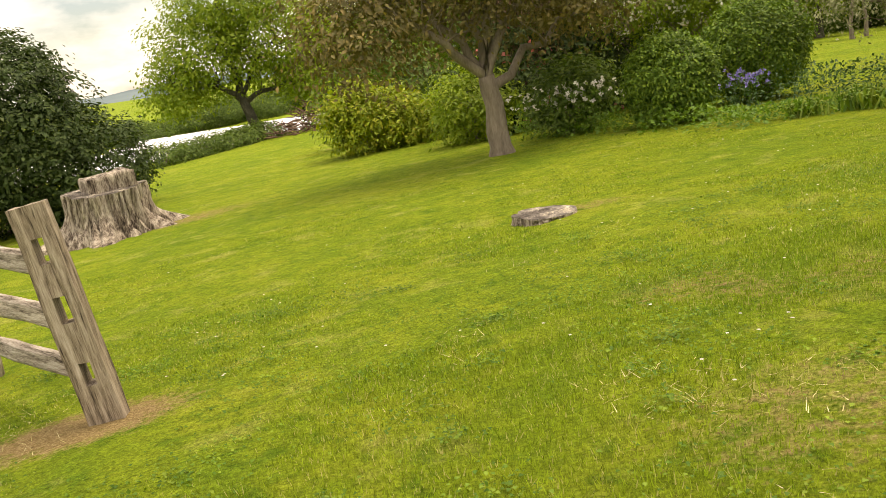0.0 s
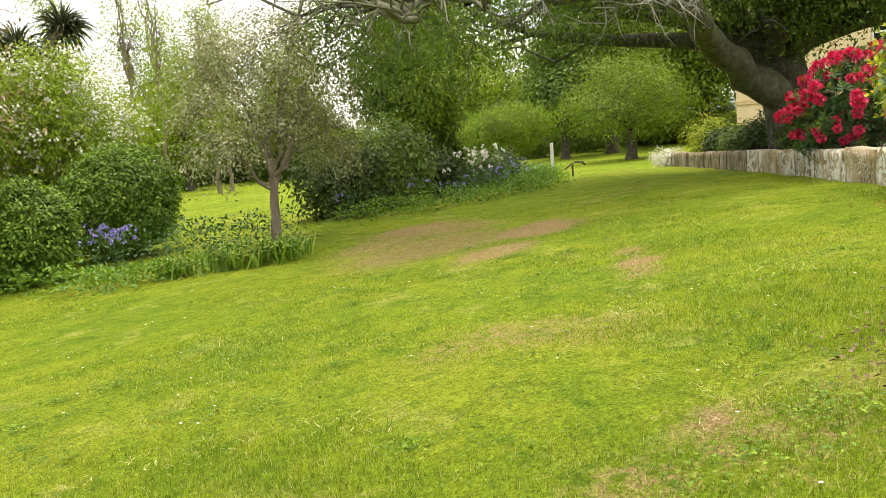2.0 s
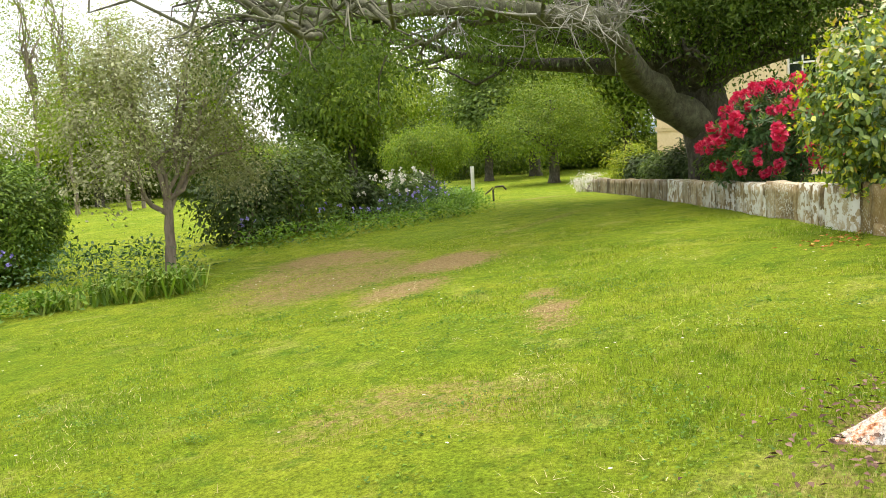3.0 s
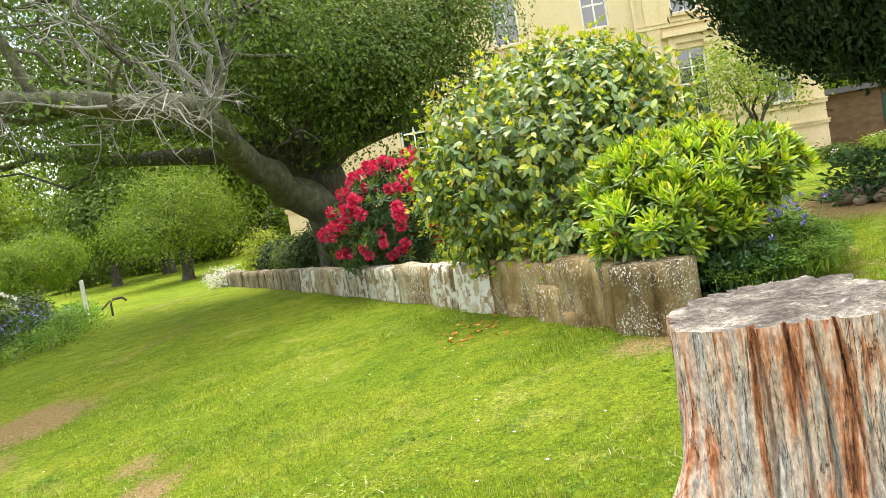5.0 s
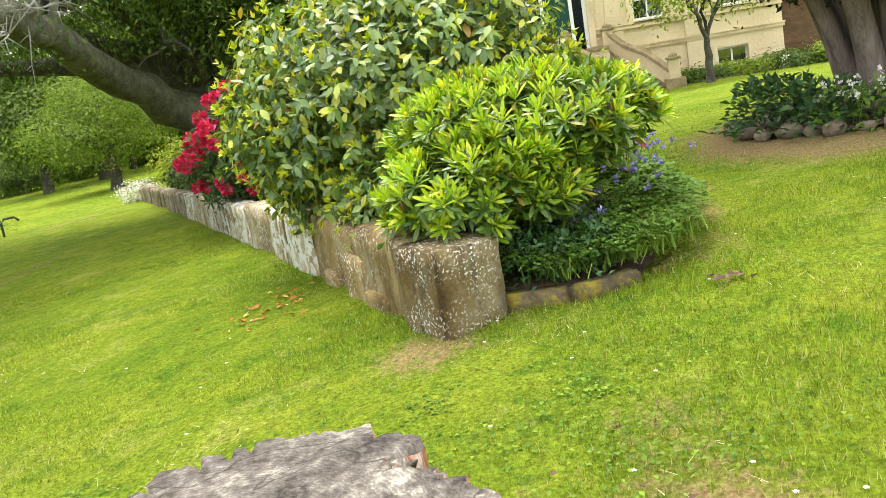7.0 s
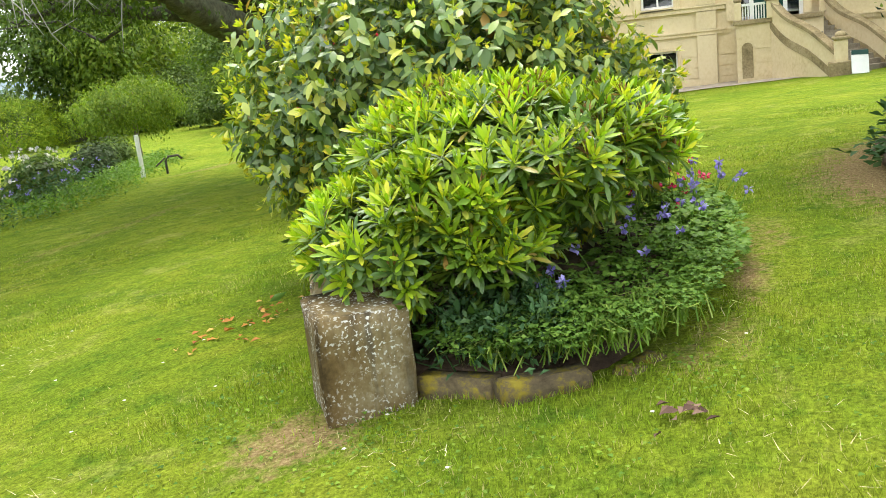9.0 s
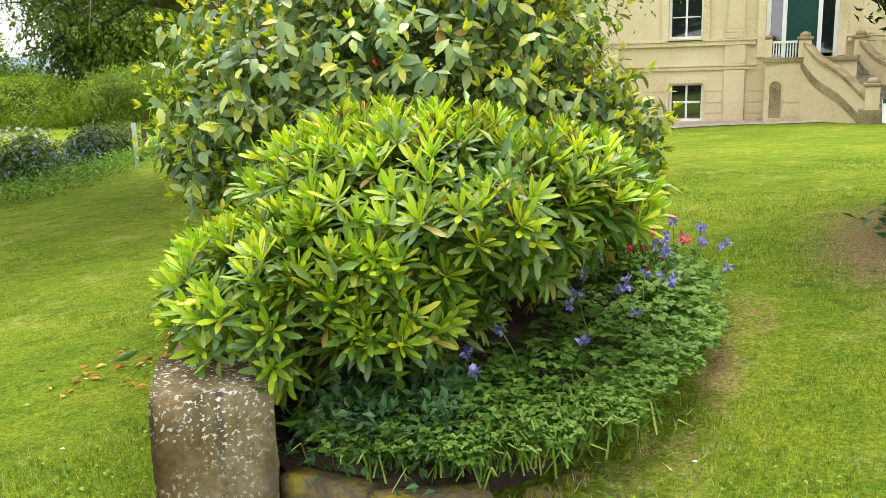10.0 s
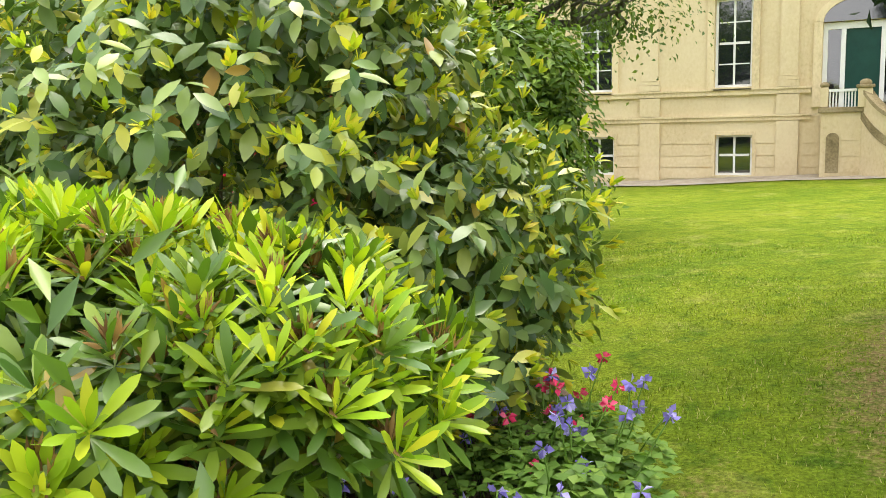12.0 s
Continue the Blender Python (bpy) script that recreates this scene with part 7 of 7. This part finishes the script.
for k, (x, y, hh) in enumerate(((24.5, 34.5, 11), (27.5, 36.5, 12), (30.0, 36.0, 10), (22.0, 35.5, 10), (32.5, 38.0, 11))):
    tree("poplar_tree", x, y, hh * 0.55, 0.085, [(0, 0, hh * 0.42, 1.7, 1.7, hh * 0.2), (0.5, 0.3, hh * 0.66, 1.6, 1.6, hh * 0.18), (-0.4, 0, hh * 0.86, 1.1, 1.1, hh * 0.13)], 620, 8, 0.2, 0.12, (BARK, L_BRIGHT), "tall thin poplar with sparse new leaves", limbs=16, twigs=170, shell=0.15, group="poplars", seed=120 + k)
UNDER = shrub("boundary_shrub", 52.0, 30.0, [(0, 0, 1.4, 2.6, 2.2, 1.5), (1.4, 0.5, 1.9, 1.8, 1.6, 1.2), (-1.6, 0.3, 1.1, 1.8, 1.6, 1.1)], 620, 12, 0.24, 0.2, L_OAK, "leafy undergrowth at the edge of the grounds", 130)
UNDER["group"] = "boundary shrubs"
rng = random.Random(23)
for k in range(34):
    head = 18 + k * 1.6
    dist = rng.uniform(62, 74)
    x, y = dist * math.sin(radians(head)), dist * math.cos(radians(head))
    if x > 40 and y < 20:
        continue
    c = copy_thing(UNDER, pose(x, y, ground_at(x, y) - 0.1, 0, 0, rng.uniform(0, 360)))
    q = rng.uniform(0.7, 1.2)
    c.scale = (q, q, q * rng.uniform(0.8, 1.3))
for k in range(22):
    head = -14 + k * 1.1
    x, y = 165 * math.sin(radians(head)), 165 * math.cos(radians(head)) + rng.uniform(-8, 8)
    c = copy_thing(UNDER, pose(x, y, ground_at(x, y) - 0.1, 0, 0, rng.uniform(0, 360)))
    q = rng.uniform(1.0, 1.8)
    c.scale = (q * 1.3, q, q)


# ---- plants under the bushes in the walled bed ----
def columbines(name, spots, mat_flower, label, seed, stalks=7):
    """Rounded three-lobed leaves on thin stalks, nodding flowers held above them."""
    for k, (x, y, s) in enumerate(spots):
        rng = np.random.default_rng(seed * 100 + k)
        t = thing(name, x, y, ground_at(x, y) + 0.1, label, "flower plant")
        n = 150
        f, r = rng.random(n) * 6.28, 0.25 * s * np.sqrt(rng.random(n))
        c = np.stack([r * np.cos(f), r * np.sin(f), 0.05 + 0.26 * s * (1 - (r / 0.3) ** 2) * rng.uniform(0.5, 1.0, n)], 1)
        out = []
        for j in range(3):
            g = f + (j - 1) * 1.5 + rng.normal(size=n) * 0.2
            ax = unit(np.stack([np.cos(g), np.sin(g), rng.uniform(-0.3, 0.25, n)], 1))
            L = 0.04 * s * rng.uniform(0.7, 1.25, n)
            out.append(leaf_quads(c, ax, np.tile([0, 0, 1.0], (n, 1)) + rng.normal(size=(n, 3)) * 0.2, L, L * 1.0, 0.12))
        quads("leaves", np.concatenate(out), L_BED, t)
        heads = []
        for j in range(stalks):
            a = rng.random() * 6.28
            e = (0.28 * s * math.cos(a) * rng.uniform(0.3, 1), 0.28 * s * math.sin(a) * rng.uniform(0.3, 1), rng.uniform(0.22, 0.42) * s)
            V, F = [], []
            tube_data(bend((e[0] * 0.3, e[1] * 0.3, 0), e, 0.0, 4, 0.06, rng), [0.003] * 5, 4, V, F, 0, rng)
            link_mesh("stalk", V, F, L_BED, t)
            heads.append(e)
        for e in heads:
            d = unit(rng.normal(size=(9, 3)) + [0, 0, -0.2])
            quads("flower", leaf_quads(np.array(e) + d * 0.004, d, unit(rng.normal(size=(9, 3))), np.full(9, 0.032), np.full(9, 0.024)), mat_flower, t)


columbines("columbine_clump", [(10.82, 0.52, 0.9), (11.0, 0.36, 0.9), (11.25, 0.2, 1.0), (11.2, 0.5, 1.0)], F_PURPLE, "columbine leaves with a few blue flowers under the rhododendron", 1, 2)
columbines("columbine_clump", [(11.55, 0.02, 1.0), (11.85, -0.05, 1.05), (11.9, 0.25, 1.1), (12.15, -0.12, 1.1), (12.4, -0.1, 1.15)], F_PURPLE, "columbine clump with violet-blue nodding flowers", 2, 3)
columbines("columbine_clump", [(12.7, -0.1, 1.15), (13.0, -0.05, 1.1), (12.55, 0.15, 1.1)], F_PURPLE, "columbine clump with violet-blue nodding flowers", 3, 6)
columbines("red_flower_clump", [(12.75, 0.12, 1.05), (13.05, 0.15, 1.1)], F_RED, "clump of small red flowers below the camellia", 4, 7)
plants("feathery_plant", [(10.7, 0.34, 0.8), (10.82, 0.14, 0.9), (11.05, -0.02, 0.8), (10.64, 0.68, 0.75)], 0.26, 0.1, L_STRAP, "low feathery green plant over the edging stones", 12, 240, 0.24, strap=0.005)

columbines("columbine_clump", [(10.75, 0.75, 0.8), (10.95, 0.75, 0.85), (10.72, 0.95, 0.7), (10.66, 0.62, 0.7), (10.68, 0.4, 0.75), (10.82, 0.3, 0.8), (10.58, 0.8, 0.6), (10.6, 0.55, 0.6), (10.58, 0.36, 0.55), (10.74, 0.1, 0.6), (10.95, -0.08, 0.6), (11.2, -0.14, 0.65), (11.5, -0.2, 0.7), (11.8, -0.24, 0.7)], F_PURPLE, "low columbine leaves beside the stone block", 5, 0)

plants("bed_foliage", [(10.64, 0.9, 0.9), (10.6, 0.68, 0.8), (10.64, 0.45, 0.8), (10.8, 0.85, 1.0), (10.85, 0.55, 1.0)], 0.3, 0.055, L_BED_DK, "dark leafy plant beside the stone block", 15, 240, 0.1)

# hellebores and white flowers round the cypress
plants("white_flowering_perennial", [(14.0, -2.6, 0.85), (14.25, -2.3, 0.8), (13.95, -3.1, 0.85), (14.05, -3.5, 0.9)], 0.5, 0.10, L_BED, "leafy perennial with white flowers at the cypress foot", 13, 140, 0.2, flowers=(F_WHITE, 22, 0.036, 0.25))
plants("dark_leaved_perennial", [(14.9, -1.95, 0.95), (15.3, -1.85, 1.05), (14.5, -2.15, 0.85), (15.7, -1.9, 0.95)], 0.55, 0.11, L_BED_DK, "dark glossy perennial clump by the cypress", 14, 300, 0.24)

# low shrubs and a small tree along the house front
for k, (x, y, s) in enumerate(((35.0, -4.9, 0.4), (34.8, -6.3, 0.42), (34.6, -7.7, 0.5), (34.0, -9.2, 0.7))):
    shrub("foundation_shrub", x, y, [(0, 0, 0.4 * s, 0.9, 0.9, 0.5 * s), (0.2, 0.5, 0.55 * s, 0.6, 0.6, 0.4 * s)], 260, 10, 0.12, 0.11, (L_OAK, L_BRIGHT)[k % 2], "low shrub along the house front", 140 + k, extra=[(F_WHITE, 10, 0.07, "flowers")])
tree("small_garden_tree", 33.0, -4.7, 1.3, 0.12, [(-0.6, 0.8, 3.2, 1.4, 1.5, 1.0), (0.3, -0.9, 3.0, 1.2, 1.3, 0.9), (0, 0, 4.0, 1.3, 1.4, 0.9)], 420, 10, 0.22, 0.13, (BARK_DARK, L_BRIGHT), "small open garden tree before the house", limbs=5, twigs=30, shell=0.3, seed=150)
outbuilding = thing("brick_wing", 40.0, -12.6, None, "brown brick wing beside the villa", "building")
BRICKY = rough_stuff("brown_brickwork", [(0.3, (0.06, 0.035, 0.02)), (0.55, (0.13, 0.08, 0.045)), (0.75, (0.22, 0.15, 0.09))], 2.5, 0.9, 0.5, (1, 1, 3), 16)
box("wall", -1.5, 4, -5, 4.6, -0.3, 2.3, BRICKY, outbuilding)
box("roof", -1.8, 4.3, -5.3, 4.65, 2.302, 2.5, SLATE, outbuilding)
box("door", -1.53, -1.501, 1.2, 2.1, 0.1, 2.05, GREEN_PAINT, outbuilding)
shrub("bed_laurel", 18.7, 2.5, [(0, 0, 1.2, 0.75, 0.75, 1.1), (0.0, 0.0, 2.0, 0.66, 0.66, 0.7)], 800, 16, 0.12, 0.10, L_ROUND, "dense dark green shrub in the walled bed", 152)
for k, (x, y, s) in enumerate(((19.9, 5.2, 0.75), (21.6, 5.9, 0.8), (24.4, 7.7, 0.8), (26.8, 9.1, 0.7), (28.8, 10.3, 0.7))):
    shrub("wall_shrub", x, y, [(0, 0, 0.75 * s, 1.0 * s, 0.9 * s, 0.75 * s)], 380, 12, 0.12, 0.11, (L_DARK, L_OAK)[k % 2], "dark green shrub along the top of the wall", 160 + k)
shrub("white_mound_plant", 30.6, 12.9, [(0, 0, 0.3, 0.6, 0.6, 0.35)], 160, 8, 0.07, 0.07, F_WHITE, "white-flowered mound at the end of the wall", 170)
shrub("orange_shrub", 31.2, 11.6, [(0, 0, 0.8, 0.8, 0.8, 0.8)], 240, 10, 0.12, 0.10, L_YELLOW, "orange-tinged low shrub at the wall's end", 171)

# stake, sprinkler and small things on the lawn
stake = thing("garden_stake", 24.3, 14.05, None, "pale square garden stake in the border", "stake")
box("shaft", -0.04, 0.04, -0.04, 0.04, -0.2, 1.05, WHITE, stake, bev=0.008)
tap = thing("garden_tap", 24.6, 13.55, None, "low dark garden tap on a bent pipe", "garden tap")
V, F = [], []
tube_data([(0, 0, -0.1), (0, 0, 0.32), (0.05, -0.05, 0.42), (0.25, -0.2, 0.42), (0.32, -0.26, 0.32)], [0.03] * 5, 8, V, F, 0, RNG)
tube_data([(-0.2, 0.16, 0.22), (0, 0, 0.4)], [0.022, 0.022], 6, V, F, 0, RNG)
link_mesh("pipe", V, F, BARK_DARK, tap)


def litter(name, x, y, rx, ry, n, size, mat, label, seed):
    rng = np.random.default_rng(seed)
    px, py = x + rng.normal(size=n) * rx, y + rng.normal(size=n) * ry
    P = np.stack([px, py, land(px, py) + 0.03], 1)
    f = rng.random(n) * 6.28
    ax = np.stack([np.cos(f), np.sin(f), rng.normal(size=n) * 0.15], 1)
    tagged(quads(name, leaf_quads(P, unit(ax), unit(rng.normal(size=(n, 3)) * 0.3 + [0, 0, 1]), size * rng.uniform(0.6, 1.3, n), size * 0.55 * rng.uniform(0.7, 1.2, n)), mat), label, "fallen leaves", kind="stuff")


litter("fallen_leaves", 11.9, 2.95, 0.35, 0.2, 46, 0.07, F_ORANGE, "orange-brown fallen leaves at the foot of the wall", 5)
litter("dead_leaves", 10.15, -0.2, 0.06, 0.05, 14, 0.07, L_BRUSH, "small heap of dead leaves on the lawn", 6)

litter("bark_mulch", 6.35, 1.95, 0.4, 0.3, 420, 0.045, L_BRUSH, "brown bark flakes fallen round the stump", 301)
litter("bark_mulch", 6.75, 0.55, 0.55, 0.32, 520, 0.045, L_BRUSH, "brown bark flakes fallen round the stump", 302)


# ---- beyond the lawn ----
for k, (x, y) in enumerate(((-2.6, 43.6), (-1.0, 45.2), (0.6, 46.8), (2.0, 48.4))):
    shrub("low_hedge", x, y, [(0, 0, 0.4, 1.3, 1.2, 0.55), (0.7, 0.7, 0.4, 1.0, 1.0, 0.5)], 300, 12, 0.14, 0.15, L_OAK, "low dark hedge along the lawn's end", 180 + k, shell=0.8)
brush = thing("brush_pile", 5.0, 47.5, None, "heap of dry brown cut branches", "brush pile")
V, F = [], []
rng2 = np.random.default_rng(77)
for k in range(240):
    a = np.array([rng2.normal() * 1.1, rng2.normal() * 0.9, 0.0])
    a[2] = 1.7 * math.exp(-(a[0] ** 2 + a[1] ** 2) / 1.8) * rng2.random()
    d = unit(rng2.normal(size=3) * [1, 1, 0.45]) * rng2.uniform(0.5, 1.2)
    b = a + d
    b[2] = max(b[2], 0.05)
    tube_data([tuple(a), tuple((a + b) / 2 + rng2.normal(size=3) * 0.06), tuple(b)], [0.035, 0.025, 0.008], 4, V, F, 0, rng2)
tagged(link_mesh("branches", V, F, L_BRUSH, brush), kind="stuff")
NET = rough_stuff("white_netting", [(0.3, (0.55, 0.58, 0.60)), (0.7, (0.78, 0.80, 0.82))], 0.4, 0.7, 0.2, (1, 1, 1), 3)
for k in range(5):
    t = thing("orchard_tunnel", -22 + 3 * k, 90 + 8.5 * k, None, "long white netted orchard tunnel", "tunnel", "orchard tunnels")
    V, F = [], []
    for i in range(9):
        for j in range(13):
            a = math.pi * j / 12
            V.append((i * 6.5, -4.0 * math.cos(a), 2.2 * math.sin(a) + 0.06 * math.sin(i * 3 + j)))
    for i in range(8):
        for j in range(12):
            a = i * 13 + j
            F.append((a, a + 1, a + 14, a + 13))
    link_mesh("cover", V, F, NET, t)
# distance haze is painted into the hills as a blue-green base colour
HILL = rough_stuff("hazy_far_hill", [(0.3, (0.09, 0.13, 0.14)), (0.7, (0.16, 0.21, 0.22))], 0.004, 0.95, 0.0, (1, 1, 1), 0.02)
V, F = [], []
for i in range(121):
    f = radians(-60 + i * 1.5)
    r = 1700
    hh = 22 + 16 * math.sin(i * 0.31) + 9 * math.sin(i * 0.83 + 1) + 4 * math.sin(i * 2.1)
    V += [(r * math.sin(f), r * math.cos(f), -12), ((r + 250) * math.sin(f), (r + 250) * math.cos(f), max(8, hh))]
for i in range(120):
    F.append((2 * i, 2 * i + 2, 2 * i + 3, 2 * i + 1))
tagged(link_mesh("backdrop", V, F, HILL), "low hills on the horizon, haze put into their blue-green colour", "hills", kind="structure")


# ---- grass blades and daisies ----
def build_grass():
    rng = np.random.default_rng(17)
    line = np.array([(0, 0), (1.75, 1.74), (4, 2), (5.1, 1), (6.5, -0.3), (10, -0.9)])

    def off_line(x, y):
        d = np.full(x.shape, 1e9)
        for a, b in zip(line[:-1], line[1:]):
            ab = b - a
            u = np.clip(((x - a[0]) * ab[0] + (y - a[1]) * ab[1]) / (ab @ ab), 0, 1)
            d = np.minimum(d, np.hypot(x - a[0] - u * ab[0], y - a[1] - u * ab[1]))
        return d

    out = []
    for lo, hi, dens, tall, wide in ((0, 3.4, 3400, 0.033, 0.0030), (3.4, 7.0, 1200, 0.024, 0.0042), (7.0, 12, 420, 0.02, 0.006)):
        x0, x1, y0, y1 = -hi, 10 + hi, -hi * 0.6, 2.2 + hi
        n = int((x1 - x0) * (y1 - y0) * dens)
        x, y = rng.uniform(x0, x1, n), rng.uniform(y0, y1, n)
        d = off_line(x, y)
        keep = (d >= lo) & (d < hi) & (bareness(x, y) < 0.28 + 0.5 * rng.random(n)) & ~bed_inside(x, y)
        keep &= np.hypot(x - 6.78, y - 1.22) > 0.5
        keep &= np.hypot(x - 15.48, y + 3.4) > 1.92
        x, y = x[keep], y[keep]
        n = len(x)
        z = land(x, y) - 0.005
        f = rng.random(n) * 6.28
        tuft = 0.85 + 0.3 * (np.sin(x * 2.3 + 1.1 * np.sin(y * 1.7)) * np.sin(y * 2.9 + x) > 0.35)
        h = tall * rng.uniform(0.5, 1.4, n) * tuft
        lean = rng.uniform(0.1, 0.75, n) * h
        g = rng.random(n) * 6.28
        w = wide * rng.uniform(0.6, 1.3, n)
        P = np.stack([x, y, z], 1)
        side = np.stack([np.cos(f), np.sin(f), np.zeros(n)], 1) * w[:, None]
        tip = P + np.stack([np.cos(g) * lean, np.sin(g) * lean, h], 1)
        out.append(np.stack([P - side, P + side, tip], 1))
    # dry mown clippings lying in wisps
    n = 26000
    x, y = rng.uniform(-3, 12, n), rng.uniform(-3.5, 8, n)
    wisp = np.sin(x * 1.9 + 1.3 * np.sin(y * 2.3)) * np.sin(y * 1.6 + 0.8 * np.sin(x * 2.9)) + 1.1 * bareness(x, y)
    k = (wisp > 0.45 + 0.5 * rng.random(n)) & ~bed_inside(x, y) & (np.hypot(x - 6.78, y - 1.25) > 0.5)
    x, y = x[k], y[k]
    n = len(x)
    f = rng.random(n) * 6.28
    d = np.stack([np.cos(f), np.sin(f), rng.uniform(0.05, 0.5, n)], 1)
    P = np.stack([x, y, land(x, y) + rng.uniform(0.012, 0.03, n)], 1)
    side = np.stack([-np.sin(f), np.cos(f), np.zeros(n)], 1) * 0.0022
    straw = np.stack([P - side, P + side, P + d * rng.uniform(0.03, 0.08, n)[:, None]], 1)
    tagged(quads("dry_clippings", straw, STRAW), "pale dry grass clippings scattered over the lawn", "clippings", kind="stuff")
    # low clover and plantain leaves in clumps
    cx, cy = rng.uniform(-3, 11, 420), rng.uniform(-3, 8, 420)
    far = (np.hypot(cx - 6.78, cy - 1.25) > 0.8) & ~bed_inside(cx, cy) & (bareness(cx, cy) < 0.5)
    cx, cy = cx[far], cy[far]
    pick = rng.integers(0, len(cx), 30000)
    spread = rng.uniform(0.06, 0.24, len(cx))
    x, y = cx[pick] + rng.normal(size=30000) * spread[pick], cy[pick] + rng.normal(size=30000) * spread[pick]
    k = ~bed_inside(x, y) & (np.hypot(x - 6.78, y - 1.25) > 0.5)
    x, y = x[k], y[k]
    n = len(x)
    P = np.stack([x, y, land(x, y) + rng.uniform(0.012, 0.03, n)], 1)
    ax = unit(np.stack([rng.normal(size=n), rng.normal(size=n), rng.uniform(-0.1, 0.5, n)], 1))
    L = rng.uniform(0.014, 0.030, n)
    tagged(quads("clover", leaf_quads(P, ax, np.tile([0, 0, 1.0], (n, 1)), L, L * 0.85), L_CLOVER), "low dark clover leaves in the turf", "clover", kind="stuff")
    tagged(quads("grass", np.concatenate(out), BLADE), "short green and straw-tipped grass blades", "grass", kind="stuff")
    n = 420
    x, y = rng.uniform(-1, 12, n), rng.uniform(-3, 12, n)
    k = (np.sin(x * 1.3 + 2) * np.sin(y * 1.1) > -0.1) & ~bed_inside(x, y) & (np.hypot(x - 6.78, y - 1.22) > 0.6)
    x, y = x[k], y[k]
    z = land(x, y) + 0.045
    V = []
    for a, b, c in zip(x, y, z):
        for j in range(5):
            f = j * 1.2566
            d = np.array([math.cos(f), math.sin(f), 0.3])
            V.append(leaf_quads(np.array([[a, b, c]]), unit(d)[None], np.array([[0, 0, 1.0]]), [0.012], [0.011])[0])
    tagged(quads("daisies", np.array(V), F_WHITE), "scattered small white daisies in the lawn", "flowers", kind="stuff")


build_grass()
